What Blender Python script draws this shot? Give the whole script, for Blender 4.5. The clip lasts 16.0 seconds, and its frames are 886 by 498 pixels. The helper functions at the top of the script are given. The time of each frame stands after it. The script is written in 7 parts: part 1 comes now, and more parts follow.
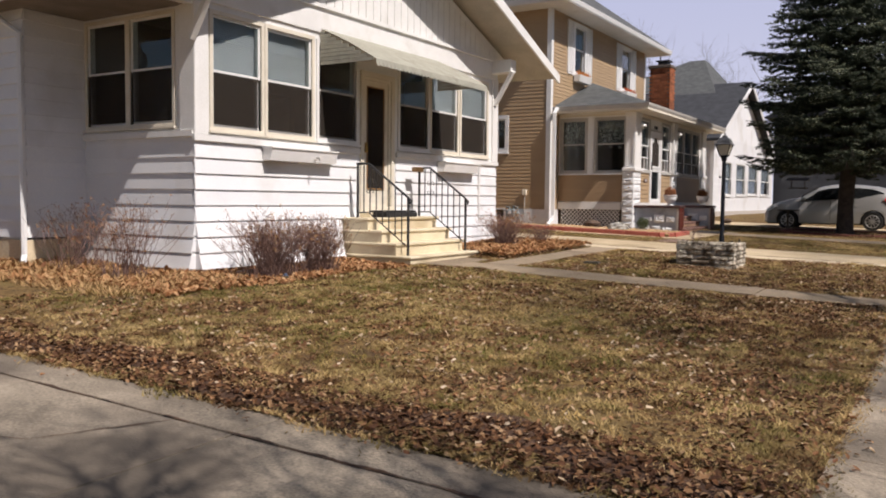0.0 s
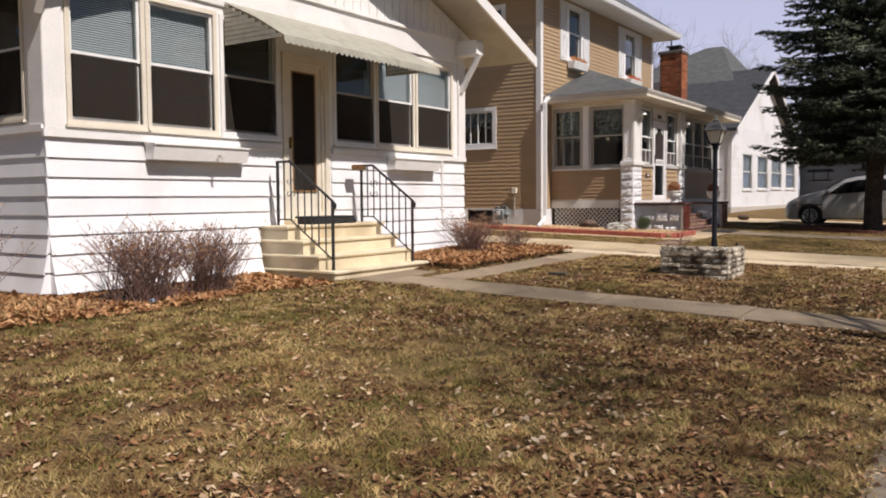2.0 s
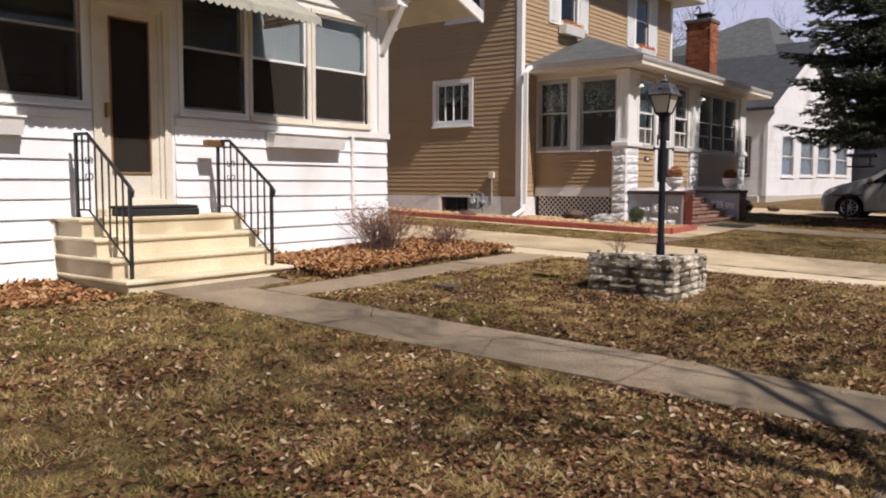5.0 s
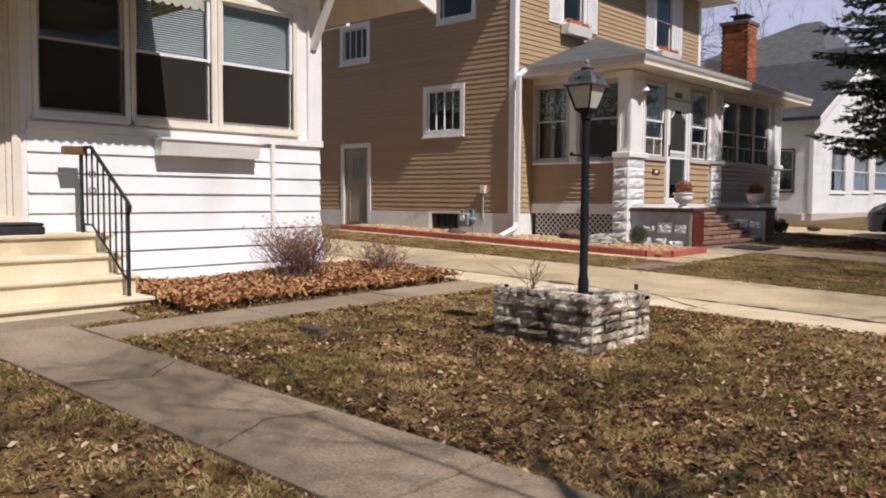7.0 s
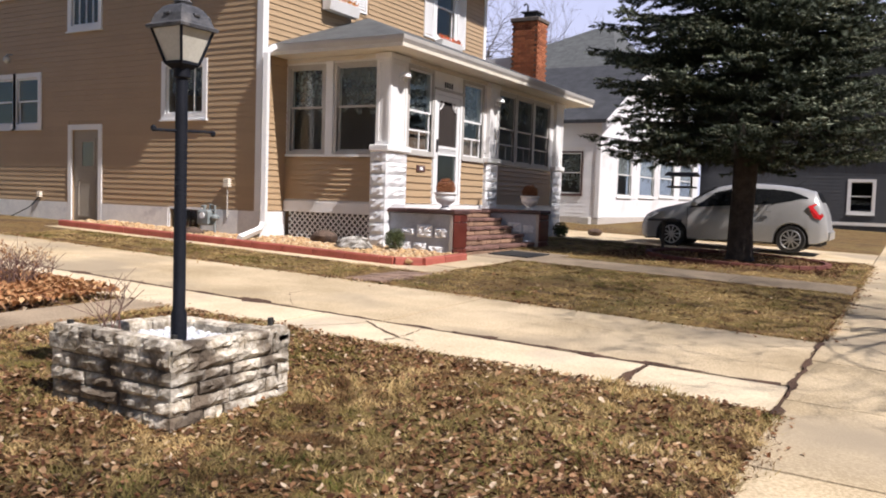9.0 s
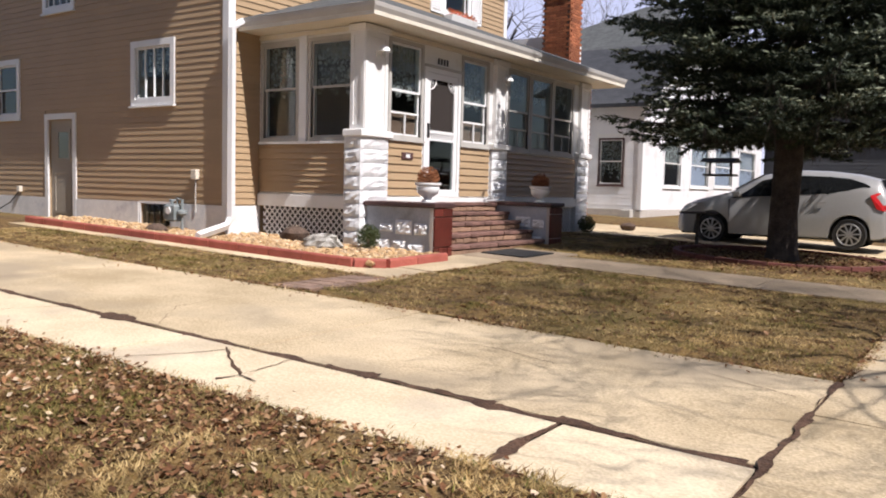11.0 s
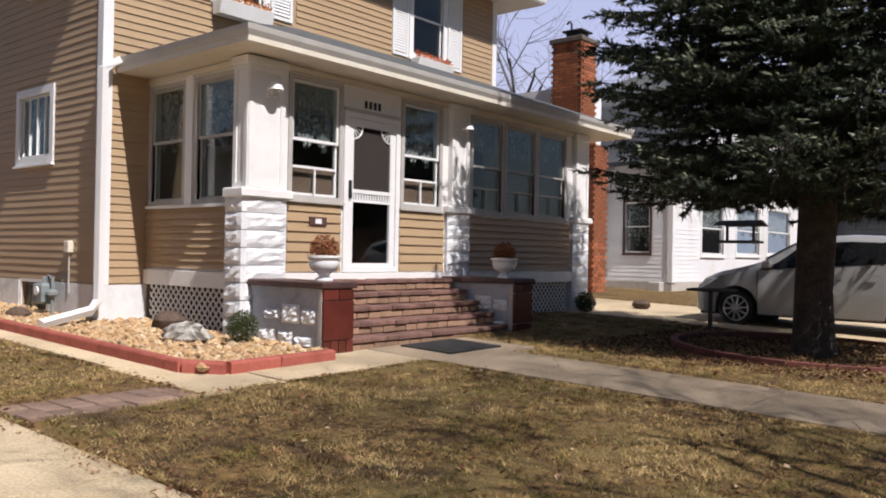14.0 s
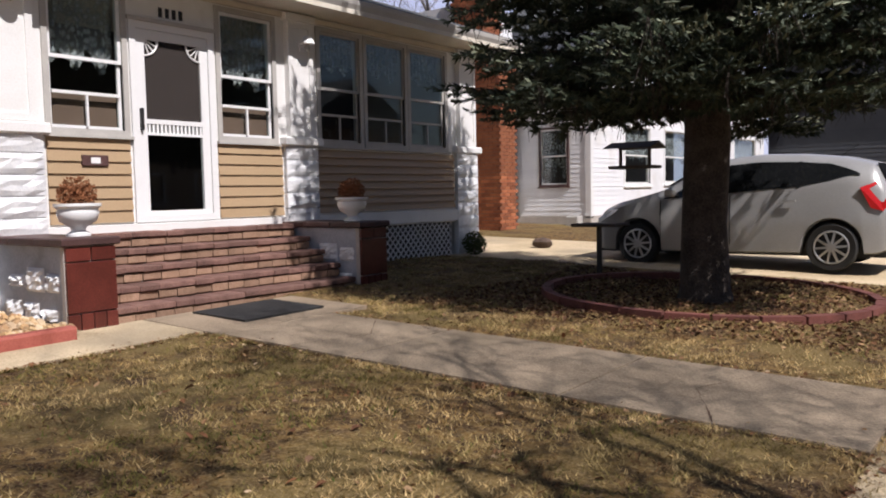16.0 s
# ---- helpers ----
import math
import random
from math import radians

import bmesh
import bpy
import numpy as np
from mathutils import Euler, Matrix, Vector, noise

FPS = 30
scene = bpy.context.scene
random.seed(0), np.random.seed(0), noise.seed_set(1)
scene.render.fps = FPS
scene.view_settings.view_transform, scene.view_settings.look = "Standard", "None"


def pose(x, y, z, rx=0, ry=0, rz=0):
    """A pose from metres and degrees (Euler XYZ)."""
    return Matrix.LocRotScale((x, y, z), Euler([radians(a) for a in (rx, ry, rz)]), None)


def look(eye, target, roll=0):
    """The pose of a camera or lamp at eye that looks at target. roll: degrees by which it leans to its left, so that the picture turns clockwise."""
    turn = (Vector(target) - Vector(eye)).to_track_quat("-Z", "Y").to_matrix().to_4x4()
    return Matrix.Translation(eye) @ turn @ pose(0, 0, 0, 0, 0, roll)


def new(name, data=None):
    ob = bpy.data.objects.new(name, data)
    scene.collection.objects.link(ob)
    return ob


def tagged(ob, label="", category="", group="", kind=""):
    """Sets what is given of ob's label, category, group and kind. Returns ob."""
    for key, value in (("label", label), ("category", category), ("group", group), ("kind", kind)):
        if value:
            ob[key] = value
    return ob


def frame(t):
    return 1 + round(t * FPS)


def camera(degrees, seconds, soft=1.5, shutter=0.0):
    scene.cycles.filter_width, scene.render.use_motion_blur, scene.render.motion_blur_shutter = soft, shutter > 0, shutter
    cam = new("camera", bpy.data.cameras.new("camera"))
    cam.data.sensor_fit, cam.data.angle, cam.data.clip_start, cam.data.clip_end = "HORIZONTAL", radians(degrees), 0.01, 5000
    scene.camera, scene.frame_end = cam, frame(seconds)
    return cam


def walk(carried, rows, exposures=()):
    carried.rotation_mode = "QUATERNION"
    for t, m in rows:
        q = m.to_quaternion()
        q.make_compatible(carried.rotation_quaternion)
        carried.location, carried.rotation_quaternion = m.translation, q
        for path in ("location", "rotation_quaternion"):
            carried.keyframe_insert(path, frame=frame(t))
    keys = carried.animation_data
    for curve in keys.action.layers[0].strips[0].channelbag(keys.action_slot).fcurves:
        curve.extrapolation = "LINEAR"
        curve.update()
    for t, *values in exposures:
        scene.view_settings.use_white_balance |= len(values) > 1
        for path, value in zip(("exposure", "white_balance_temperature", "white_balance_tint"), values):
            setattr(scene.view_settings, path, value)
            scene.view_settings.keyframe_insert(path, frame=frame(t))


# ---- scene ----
cam = camera(56.9, 16.0, soft=1.9)
METRES, EYE, TILT, LEAN, TURN = 19.05, 1.334, 0.0, 0.0, 31.7
ROWS = [
    (0.0, 0.0, 0.0, 0.0, 0.04, -3.44, -0.6),
    (0.5, 0.0166, 0.0268, -0.0016, 6.71, -4.43, 0.42),
    (1.0, 0.0333, 0.0541, -0.0004, 6.97, -4.42, 1.71),
    (1.5, 0.0503, 0.0791, 0.0007, 6.97, -4.76, 1.75),
    (2.0, 0.0663, 0.1081, 0.0023, 2.09, -3.51, 0.45),
    (2.5, 0.0856, 0.1334, 0.0028, 3.47, -3.97, -0.01),
    (3.0, 0.1023, 0.1606, 0.0022, 4.01, -2.8, -0.5),
    (3.5, 0.1205, 0.1862, 0.002, 3.84, -3.75, -0.11),
    (4.0, 0.137, 0.2116, 0.0013, 8.45, -6.01, -0.58),
    (4.5, 0.1536, 0.2392, 0.0027, 6.2, -5.28, 0.21),
    (5.0, 0.1718, 0.264, 0.0039, 6.08, -4.65, -0.16),
    (7.5, 0.2613, 0.3942, 0.0048, 10.85, -3.59, -0.38),
    (8.0, 0.2761, 0.422, 0.0062, 3.12, -3.11, -1.33),
    (8.5, 0.292, 0.449, 0.0066, 0.26, -3.88, -1.22),
    (9.0, 0.3069, 0.4773, 0.006, -1.75, -3.62, -1.88),
    (11.5, 0.3946, 0.597, 0.0067, 5.31, -3.47, 0.09),
    (12.0, 0.4106, 0.6248, 0.0075, 7.36, -1.22, 2.1),
    (12.5, 0.422, 0.6495, 0.0081, 10.45, 0.12, 1.44),
    (13.0, 0.437, 0.6769, 0.0091, 11.28, 1.1, 1.22),
    (13.5, 0.4531, 0.703, 0.0099, 13.85, -0.81, -0.29),
    (14.0, 0.4689, 0.7319, 0.0118, 8.24, 0.42, -1.04),
    (14.5, 0.486, 0.7599, 0.0115, 8.09, 0.4, -0.33),
    (15.0, 0.5005, 0.7889, 0.0112, 7.91, 0.92, -0.38),
    (15.5, 0.5169, 0.8157, 0.011, 5.83, -1.1, -0.4),
    (16.0, 0.5334, 0.8413, 0.0109, 5.54, -3.83, 1.21),
]
walk(cam, [(t, pose(0, 0, EYE, TILT, LEAN, TURN) @ pose(METRES * x, METRES * y, METRES * z, 90 + pitch, roll, yaw)) for t, x, y, z, yaw, pitch, roll in ROWS],
     exposures=[(0, 0.07, 6500, 17), (4, 0.09, 6500, 17), (5, 0.05, 6450, 18), (7.5, 0.0, 6300, 18), (9, 0.42, 6250, 18), (12.5, 0.32, 6200, 17), (14, 0.18, 6200, 17), (16, 0.18, 6150, 18)])

# ---- light ----
SUN_EL, SUN_AZ = 51.0, -10.5          # degrees above the horizon; from +x towards -y
sun_dir = Vector((math.cos(radians(SUN_EL)) * math.cos(radians(SUN_AZ)), math.cos(radians(SUN_EL)) * math.sin(radians(SUN_AZ)), math.sin(radians(SUN_EL))))
world = bpy.data.worlds.new("world")
scene.world = world
world.use_nodes = True
wn = world.node_tree.nodes
sky = wn.new("ShaderNodeTexSky")
sky.sky_type, sky.sun_disc = "NISHITA", False
sky.sun_elevation, sky.sun_rotation = radians(SUN_EL), radians(90 - SUN_AZ)
sky.air_density, sky.dust_density, sky.ozone_density = 1.0, 0.6, 2.0
wn["Background"].inputs["Strength"].default_value = 0.045
world.node_tree.links.new(sky.outputs["Color"], wn["Background"].inputs["Color"])
haze, both = wn.new("ShaderNodeBackground"), wn.new("ShaderNodeAddShader")     # thin bright haze over the whole sky
haze.inputs["Color"].default_value, haze.inputs["Strength"].default_value = (0.80, 0.86, 1.0, 1), 0.022
world.node_tree.links.new(wn["Background"].outputs[0], both.inputs[0]), world.node_tree.links.new(haze.outputs[0], both.inputs[1])
world.node_tree.links.new(both.outputs[0], wn["World Output"].inputs["Surface"])
sun = bpy.data.lights.new("sun", "SUN")
sun.energy, sun.angle, sun.color = 5.0, radians(0.5), (1.0, 0.95, 0.87)
new("sun", sun).matrix_world = look(sun_dir * 60, (0, 0, 0))


# ---- materials ----
def material(name, c1, c2, rough=0.7, scale=3.0, fine=60.0, bump=0.15, metal=0.0, vary=0.0, dist=0.004, c3=None, spec=0.5, c3_at=0.62):
    """Two colours mixed by coarse and fine noise, a third in stains, relief from the fine noise; vary: brightness by object."""
    m = bpy.data.materials.new(name)
    m.use_nodes = True
    n, l = m.node_tree.nodes, m.node_tree.links
    bsdf = n["Principled BSDF"]
    pos = n.new("ShaderNodeNewGeometry").outputs["Position"]

    def tex(sc, detail):
        t = n.new("ShaderNodeTexNoise")
        t.inputs["Scale"].default_value, t.inputs["Detail"].default_value = sc, detail
        l.new(pos, t.inputs["Vector"])
        return t.outputs["Fac"]
    big, small = tex(scale, 5), tex(fine, 3)
    add = n.new("ShaderNodeMath")
    add.operation = "ADD"
    l.new(big, add.inputs[0]), l.new(small, add.inputs[1])
    ramp = n.new("ShaderNodeMapRange")
    ramp.inputs["From Min"].default_value, ramp.inputs["From Max"].default_value = 0.78, 1.22
    l.new(add.outputs[0], ramp.inputs["Value"])
    mix = n.new("ShaderNodeMix")
    mix.data_type = "RGBA"
    mix.inputs["A"].default_value, mix.inputs["B"].default_value = (*c1, 1), (*c2, 1)
    l.new(ramp.outputs[0], mix.inputs["Factor"])
    out = mix.outputs["Result"]
    if c3:
        st = n.new("ShaderNodeMapRange")
        st.inputs["From Min"].default_value, st.inputs["From Max"].default_value = c3_at - 0.07, c3_at + 0.07
        l.new(tex(scale * 0.45, 6), st.inputs["Value"])
        mx = n.new("ShaderNodeMix")
        mx.data_type = "RGBA"
        l.new(st.outputs[0], mx.inputs["Factor"]), l.new(out, mx.inputs["A"])
        mx.inputs["B"].default_value = (*c3, 1)
        out = mx.outputs["Result"]
    if vary:
        info = n.new("ShaderNodeObjectInfo")
        vr = n.new("ShaderNodeMapRange")
        vr.inputs["To Min"].default_value, vr.inputs["To Max"].default_value = 1 - vary, 1 + vary
        l.new(info.outputs["Random"], vr.inputs["Value"])
        hs = n.new("ShaderNodeHueSaturation")
        l.new(vr.outputs[0], hs.inputs["Value"]), l.new(out, hs.inputs["Color"])
        out = hs.outputs["Color"]
    l.new(out, bsdf.inputs["Base Color"])
    bsdf.inputs["Roughness"].default_value, bsdf.inputs["Metallic"].default_value = rough, metal
    bsdf.inputs["Specular IOR Level"].default_value = spec
    if bump:
        b = n.new("ShaderNodeBump")
        b.inputs["Strength"].default_value, b.inputs["Distance"].default_value = bump, dist
        l.new(small, b.inputs["Height"]), l.new(b.outputs[0], bsdf.inputs["Normal"])
    return m


def island_material(name, colours, rough=0.8, spec=0.3, thin=0.0):
    """Colours picked at random by each loose piece of a mesh."""
    m = bpy.data.materials.new(name)
    m.use_nodes = True
    n, l = m.node_tree.nodes, m.node_tree.links
    ramp = n.new("ShaderNodeValToRGB")
    el = ramp.color_ramp.elements
    while len(el) < len(colours):
        el.new(0.5)
    for i, c in enumerate(colours):
        el[i].position, el[i].color = i / (len(colours) - 1), (*c, 1)
    l.new(n.new("ShaderNodeNewGeometry").outputs["Random Per Island"], ramp.inputs["Fac"])
    l.new(ramp.outputs["Color"], n["Principled BSDF"].inputs["Base Color"])
    n["Principled BSDF"].inputs["Roughness"].default_value = rough
    n["Principled BSDF"].inputs["Specular IOR Level"].default_value = spec
    if thin:
        tr = n.new("ShaderNodeBsdfTranslucent")
        l.new(ramp.outputs["Color"], tr.inputs["Color"])
        mx = n.new("ShaderNodeMixShader")
        mx.inputs["Fac"].default_value = thin
        l.new(n["Principled BSDF"].outputs[0], mx.inputs[1]), l.new(tr.outputs[0], mx.inputs[2])
        l.new(mx.outputs[0], n["Material Output"].inputs["Surface"])
    return m


def glass_material(name, tint=(0.85, 0.9, 0.9), ior=1.5):
    m = bpy.data.materials.new(name)
    m.use_nodes = True
    n, l = m.node_tree.nodes, m.node_tree.links
    tr, gl, fr, mx = n.new("ShaderNodeBsdfTransparent"), n.new("ShaderNodeBsdfGlossy"), n.new("ShaderNodeLayerWeight"), n.new("ShaderNodeMixShader")
    tr.inputs["Color"].default_value = (*tint, 1)
    gl.inputs["Roughness"].default_value = 0.02
    fr.inputs["Blend"].default_value = 0.5
    pw, sc = n.new("ShaderNodeMath"), n.new("ShaderNodeMath")
    pw.operation, sc.operation = "POWER", "MULTIPLY_ADD"
    pw.inputs[1].default_value, sc.inputs[1].default_value, sc.inputs[2].default_value = 4.0, 0.9, 0.05
    l.new(fr.outputs["Facing"], pw.inputs[0]), l.new(pw.outputs[0], sc.inputs[0]), l.new(sc.outputs[0], mx.inputs["Fac"]), l.new(tr.outputs[0], mx.inputs[1]), l.new(gl.outputs[0], mx.inputs[2])
    l.new(mx.outputs[0], n["Material Output"].inputs["Surface"])
    return m


def mesh_material(name, colour, cover):
    """Woven screen or lace: part of it open."""
    m = bpy.data.materials.new(name)
    m.use_nodes = True
    n, l = m.node_tree.nodes, m.node_tree.links
    tr, df, mx = n.new("ShaderNodeBsdfTransparent"), n.new("ShaderNodeBsdfDiffuse"), n.new("ShaderNodeMixShader")
    df.inputs["Color"].default_value = (*colour, 1)
    mx.inputs["Fac"].default_value = cover
    l.new(tr.outputs[0], mx.inputs[1]), l.new(df.outputs[0], mx.inputs[2])
    l.new(mx.outputs[0], n["Material Output"].inputs["Surface"])
    return m


def lace_material():
    """White netting: dense round the motifs, open between them."""
    m = mesh_material("lace", (0.62, 0.63, 0.62), 0.55)
    n, l = m.node_tree.nodes, m.node_tree.links
    vor, rng_ = n.new("ShaderNodeTexVoronoi"), n.new("ShaderNodeMapRange")
    vor.inputs["Scale"].default_value = 16
    rng_.inputs["From Min"].default_value, rng_.inputs["From Max"].default_value = 0.15, 0.6
    rng_.inputs["To Min"].default_value, rng_.inputs["To Max"].default_value = 0.78, 0.28
    l.new(n.new("ShaderNodeNewGeometry").outputs["Position"], vor.inputs["Vector"])
    l.new(vor.outputs["Distance"], rng_.inputs["Value"]), l.new(rng_.outputs[0], n["Mix Shader"].inputs["Fac"])
    return m


def turf_material(name, seed, brown):
    """Blades that pass from straw to olive to leaf-brown in patches, each blade with its own lightness; brown: how much is brown."""
    m = bpy.data.materials.new(name)
    m.use_nodes = True
    n, l = m.node_tree.nodes, m.node_tree.links
    geo = n.new("ShaderNodeNewGeometry")
    shift = n.new("ShaderNodeVectorMath")
    shift.inputs[1].default_value = (seed * 3.7, seed * 1.9, 0)
    l.new(geo.outputs["Position"], shift.inputs[0])

    def spread(scale, lo, hi):
        t, r = n.new("ShaderNodeTexNoise"), n.new("ShaderNodeMapRange")
        t.inputs["Scale"].default_value, t.inputs["Detail"].default_value = scale, 4
        r.inputs["From Min"].default_value, r.inputs["From Max"].default_value = lo, hi
        l.new(shift.outputs[0], t.inputs["Vector"]), l.new(t.outputs["Fac"], r.inputs["Value"])
        return r.outputs[0]

    def mix(fac, a, b):
        x = n.new("ShaderNodeMix")
        x.data_type = "RGBA"
        l.new(fac, x.inputs["Factor"])
        for sock, v in (("A", a), ("B", b)):
            if isinstance(v, tuple):
                x.inputs[sock].default_value = (*v, 1)
            else:
                l.new(v, x.inputs[sock])
        return x.outputs["Result"]
    one = geo.outputs["Random Per Island"]
    straw = mix(one, (0.34, 0.22, 0.085), (0.72, 0.54, 0.26))
    olive = mix(one, (0.075, 0.066, 0.018), (0.27, 0.215, 0.065))
    litter = mix(one, (0.050, 0.024, 0.011), (0.22, 0.12, 0.05))
    col = mix(spread(1.1, 0.40, 0.62), olive, straw)
    col = mix(spread(4.5, 0.52, 0.62), col, straw)
    col = mix(spread(3.2, 0.55 - brown, 0.63 - brown), col, litter)
    bsdf = n["Principled BSDF"]
    l.new(col, bsdf.inputs["Base Color"])
    bsdf.inputs["Roughness"].default_value, bsdf.inputs["Specular IOR Level"].default_value = 0.8, 0.2
    tr, mx = n.new("ShaderNodeBsdfTranslucent"), n.new("ShaderNodeMixShader")
    mx.inputs["Fac"].default_value = 0.2
    l.new(col, tr.inputs["Color"]), l.new(bsdf.outputs[0], mx.inputs[1]), l.new(tr.outputs[0], mx.inputs[2])
    l.new(mx.outputs[0], n["Material Output"].inputs["Surface"])
    return m


WHITE_SIDING = material("white_siding", (0.76, 0.77, 0.79), (0.82, 0.82, 0.82), 0.55, 1.9, 40, 0.12, vary=0.035, c3=(0.68, 0.67, 0.65), c3_at=0.62)
WHITE_TRIM = material("white_trim", (0.74, 0.73, 0.70), (0.82, 0.81, 0.79), 0.5, 3, 60, 0.06, c3=(0.62, 0.60, 0.55), c3_at=0.68)
CREAM_TRIM = material("cream_trim", (0.66, 0.60, 0.49), (0.74, 0.69, 0.58), 0.55, 4, 60, 0.08)
# side eave soffit: cream boards darkened to grey-brown to carry the eave's shade
SOFFIT_SHADED = material("soffit_shaded", (0.17, 0.14, 0.115), (0.25, 0.215, 0.18), 0.8, 3, 50, 0.2)
# gable soffit: the trim cream with the overhang's shade mixed into the colour
SOFFIT_CREAM_DIM = material("soffit_cream_dim", (0.40, 0.36, 0.29), (0.50, 0.46, 0.38), 0.7, 3, 50, 0.15)
TAN_SIDING = material("tan_siding", (0.385, 0.27, 0.155), (0.425, 0.30, 0.175), 0.5, 1.2, 50, 0.06, vary=0.03)
SHINGLE = material("shingle_grey", (0.055, 0.06, 0.06), (0.11, 0.115, 0.115), 0.9, 4, 30, 0.5, dist=0.01)
SHINGLE_DARK = material("shingle_dark", (0.025, 0.027, 0.032), (0.05, 0.053, 0.06), 0.9, 3, 25, 0.5, dist=0.01)
CONCRETE = material("concrete", (0.39, 0.30, 0.175), (0.66, 0.53, 0.345), 0.9, 1.1, 55, 0.8, vary=0.07, c3=(0.34, 0.275, 0.185), c3_at=0.55, dist=0.006)
CONCRETE_PALE = material("concrete_pale", (0.53, 0.43, 0.28), (0.75, 0.63, 0.44), 0.9, 1.6, 55, 0.7, vary=0.06, c3=(0.42, 0.35, 0.27), c3_at=0.62)
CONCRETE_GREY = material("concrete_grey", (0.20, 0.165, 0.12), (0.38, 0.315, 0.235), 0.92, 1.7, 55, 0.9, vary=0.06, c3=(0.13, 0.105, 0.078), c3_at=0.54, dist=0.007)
CONCRETE_PATH = material("concrete_path", (0.20, 0.152, 0.10), (0.36, 0.28, 0.19), 0.92, 1.4, 55, 0.9, vary=0.06, c3=(0.20, 0.155, 0.10), c3_at=0.54, dist=0.007)
STEP_CREAM = material("step_cream", (0.62, 0.53, 0.36), (0.74, 0.65, 0.47), 0.7, 3, 50, 0.2, c3=(0.52, 0.43, 0.28), c3_at=0.62)
BLACK_IRON = material("black_iron", (0.012, 0.012, 0.014), (0.03, 0.03, 0.03), 0.45, 8, 90, 0.2)
POST_BLACK = material("post_black", (0.006, 0.007, 0.011), (0.012, 0.014, 0.02), 0.6, 6, 90, 0.15, c3=(0.05, 0.045, 0.04), c3_at=0.74, spec=0.2)
LANTERN_TOP = material("lantern_top", (0.03, 0.032, 0.036), (0.10, 0.10, 0.105), 0.5, 14, 90, 0.3, c3=(0.20, 0.19, 0.18), c3_at=0.62)
PANEL_GREY = material("panel_grey", (0.36, 0.385, 0.43), (0.47, 0.495, 0.54), 0.8, 5, 50, 0.4, c3=(0.28, 0.29, 0.31), c3_at=0.62)
METER_GREY = material("meter_grey", (0.17, 0.20, 0.20), (0.25, 0.28, 0.28), 0.55, 8, 60, 0.1)
ROCK_PALE = material("veined_rock", (0.30, 0.28, 0.24), (0.62, 0.60, 0.54), 0.9, 11, 50, 0.8, dist=0.02, c3=(0.10, 0.085, 0.065), c3_at=0.52)
ROCK_BROWN = material("brown_rock", (0.06, 0.04, 0.03), (0.15, 0.10, 0.07), 0.9, 8, 50, 0.8, dist=0.02)
# room surfaces: the gloom behind the panes is put into these two dark colours
GREY_ROOM = material("room_dim", (0.13, 0.11, 0.09), (0.17, 0.145, 0.12), 0.9, 1, 20, 0.05)
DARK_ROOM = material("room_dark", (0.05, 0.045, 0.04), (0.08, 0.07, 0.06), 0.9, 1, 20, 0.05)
BLIND = material("blind_white", (0.66, 0.68, 0.70), (0.74, 0.75, 0.76), 0.6, 2, 30, 0)
STORM_GREY = material("storm_frame_grey", (0.42, 0.40, 0.37), (0.50, 0.48, 0.44), 0.5, 5, 60, 0.05)
AWNING = material("awning_metal", (0.30, 0.29, 0.235), (0.40, 0.39, 0.32), 0.6, 5, 60, 0.06, c3=(0.24, 0.225, 0.18), c3_at=0.64)
ROCKFACE = material("rockface_paint", (0.66, 0.67, 0.68), (0.80, 0.80, 0.79), 0.7, 6, 50, 0.3, vary=0.03, c3=(0.50, 0.50, 0.52), c3_at=0.66)
STEP_BRICK = material("step_brick", (0.24, 0.145, 0.09), (0.36, 0.225, 0.15), 0.85, 7, 70, 0.6, vary=0.2, dist=0.006)
NOSE_BRICK = material("nosing_brick", (0.12, 0.062, 0.048), (0.21, 0.115, 0.09), 0.85, 7, 70, 0.5, vary=0.22, dist=0.006)
GLAZED_BRICK = material("glazed_brick", (0.085, 0.018, 0.013), (0.13, 0.028, 0.02), 0.3, 6, 60, 0.15, vary=0.25)
CAP_DARK = material("cap_dark", (0.055, 0.028, 0.026), (0.10, 0.05, 0.045), 0.5, 6, 60, 0.3, vary=0.3)
MORTAR = material("mortar", (0.42, 0.38, 0.34), (0.52, 0.48, 0.43), 0.95, 6, 80, 0.4)
MORTAR_DARK = material("mortar_dark", (0.10, 0.08, 0.065), (0.16, 0.13, 0.11), 0.95, 6, 80, 0.4)
CHIMNEY_BRICK = material("chimney_brick", (0.26, 0.08, 0.035), (0.38, 0.14, 0.06), 0.9, 5, 60, 0.4, vary=0.35)
STONE = material("planter_stone", (0.32, 0.265, 0.185), (0.70, 0.645, 0.54), 0.95, 9, 34, 1.0, vary=0.30, dist=0.02, c3=(0.13, 0.10, 0.07), c3_at=0.54)
PALE_STONE = material("pale_stone", (0.55, 0.56, 0.58), (0.75, 0.75, 0.75), 0.9, 6, 60, 0.4)
RING_RED = material("ring_red", (0.11, 0.035, 0.026), (0.17, 0.055, 0.04), 0.85, 5, 60, 0.3, vary=0.15)
RED_EDGE = material("red_edging", (0.30, 0.075, 0.05), (0.40, 0.11, 0.08), 0.8, 5, 60, 0.3, vary=0.1)
PAVER = material("paver", (0.17, 0.11, 0.08), (0.27, 0.18, 0.13), 0.95, 6, 60, 0.5, vary=0.2)
GREY_DOOR = material("grey_door", (0.33, 0.29, 0.23), (0.38, 0.34, 0.28), 0.5, 2, 40, 0.03)
GUTTER = material("gutter_paint", (0.46, 0.44, 0.41), (0.54, 0.52, 0.48), 0.5, 3, 60, 0.05)
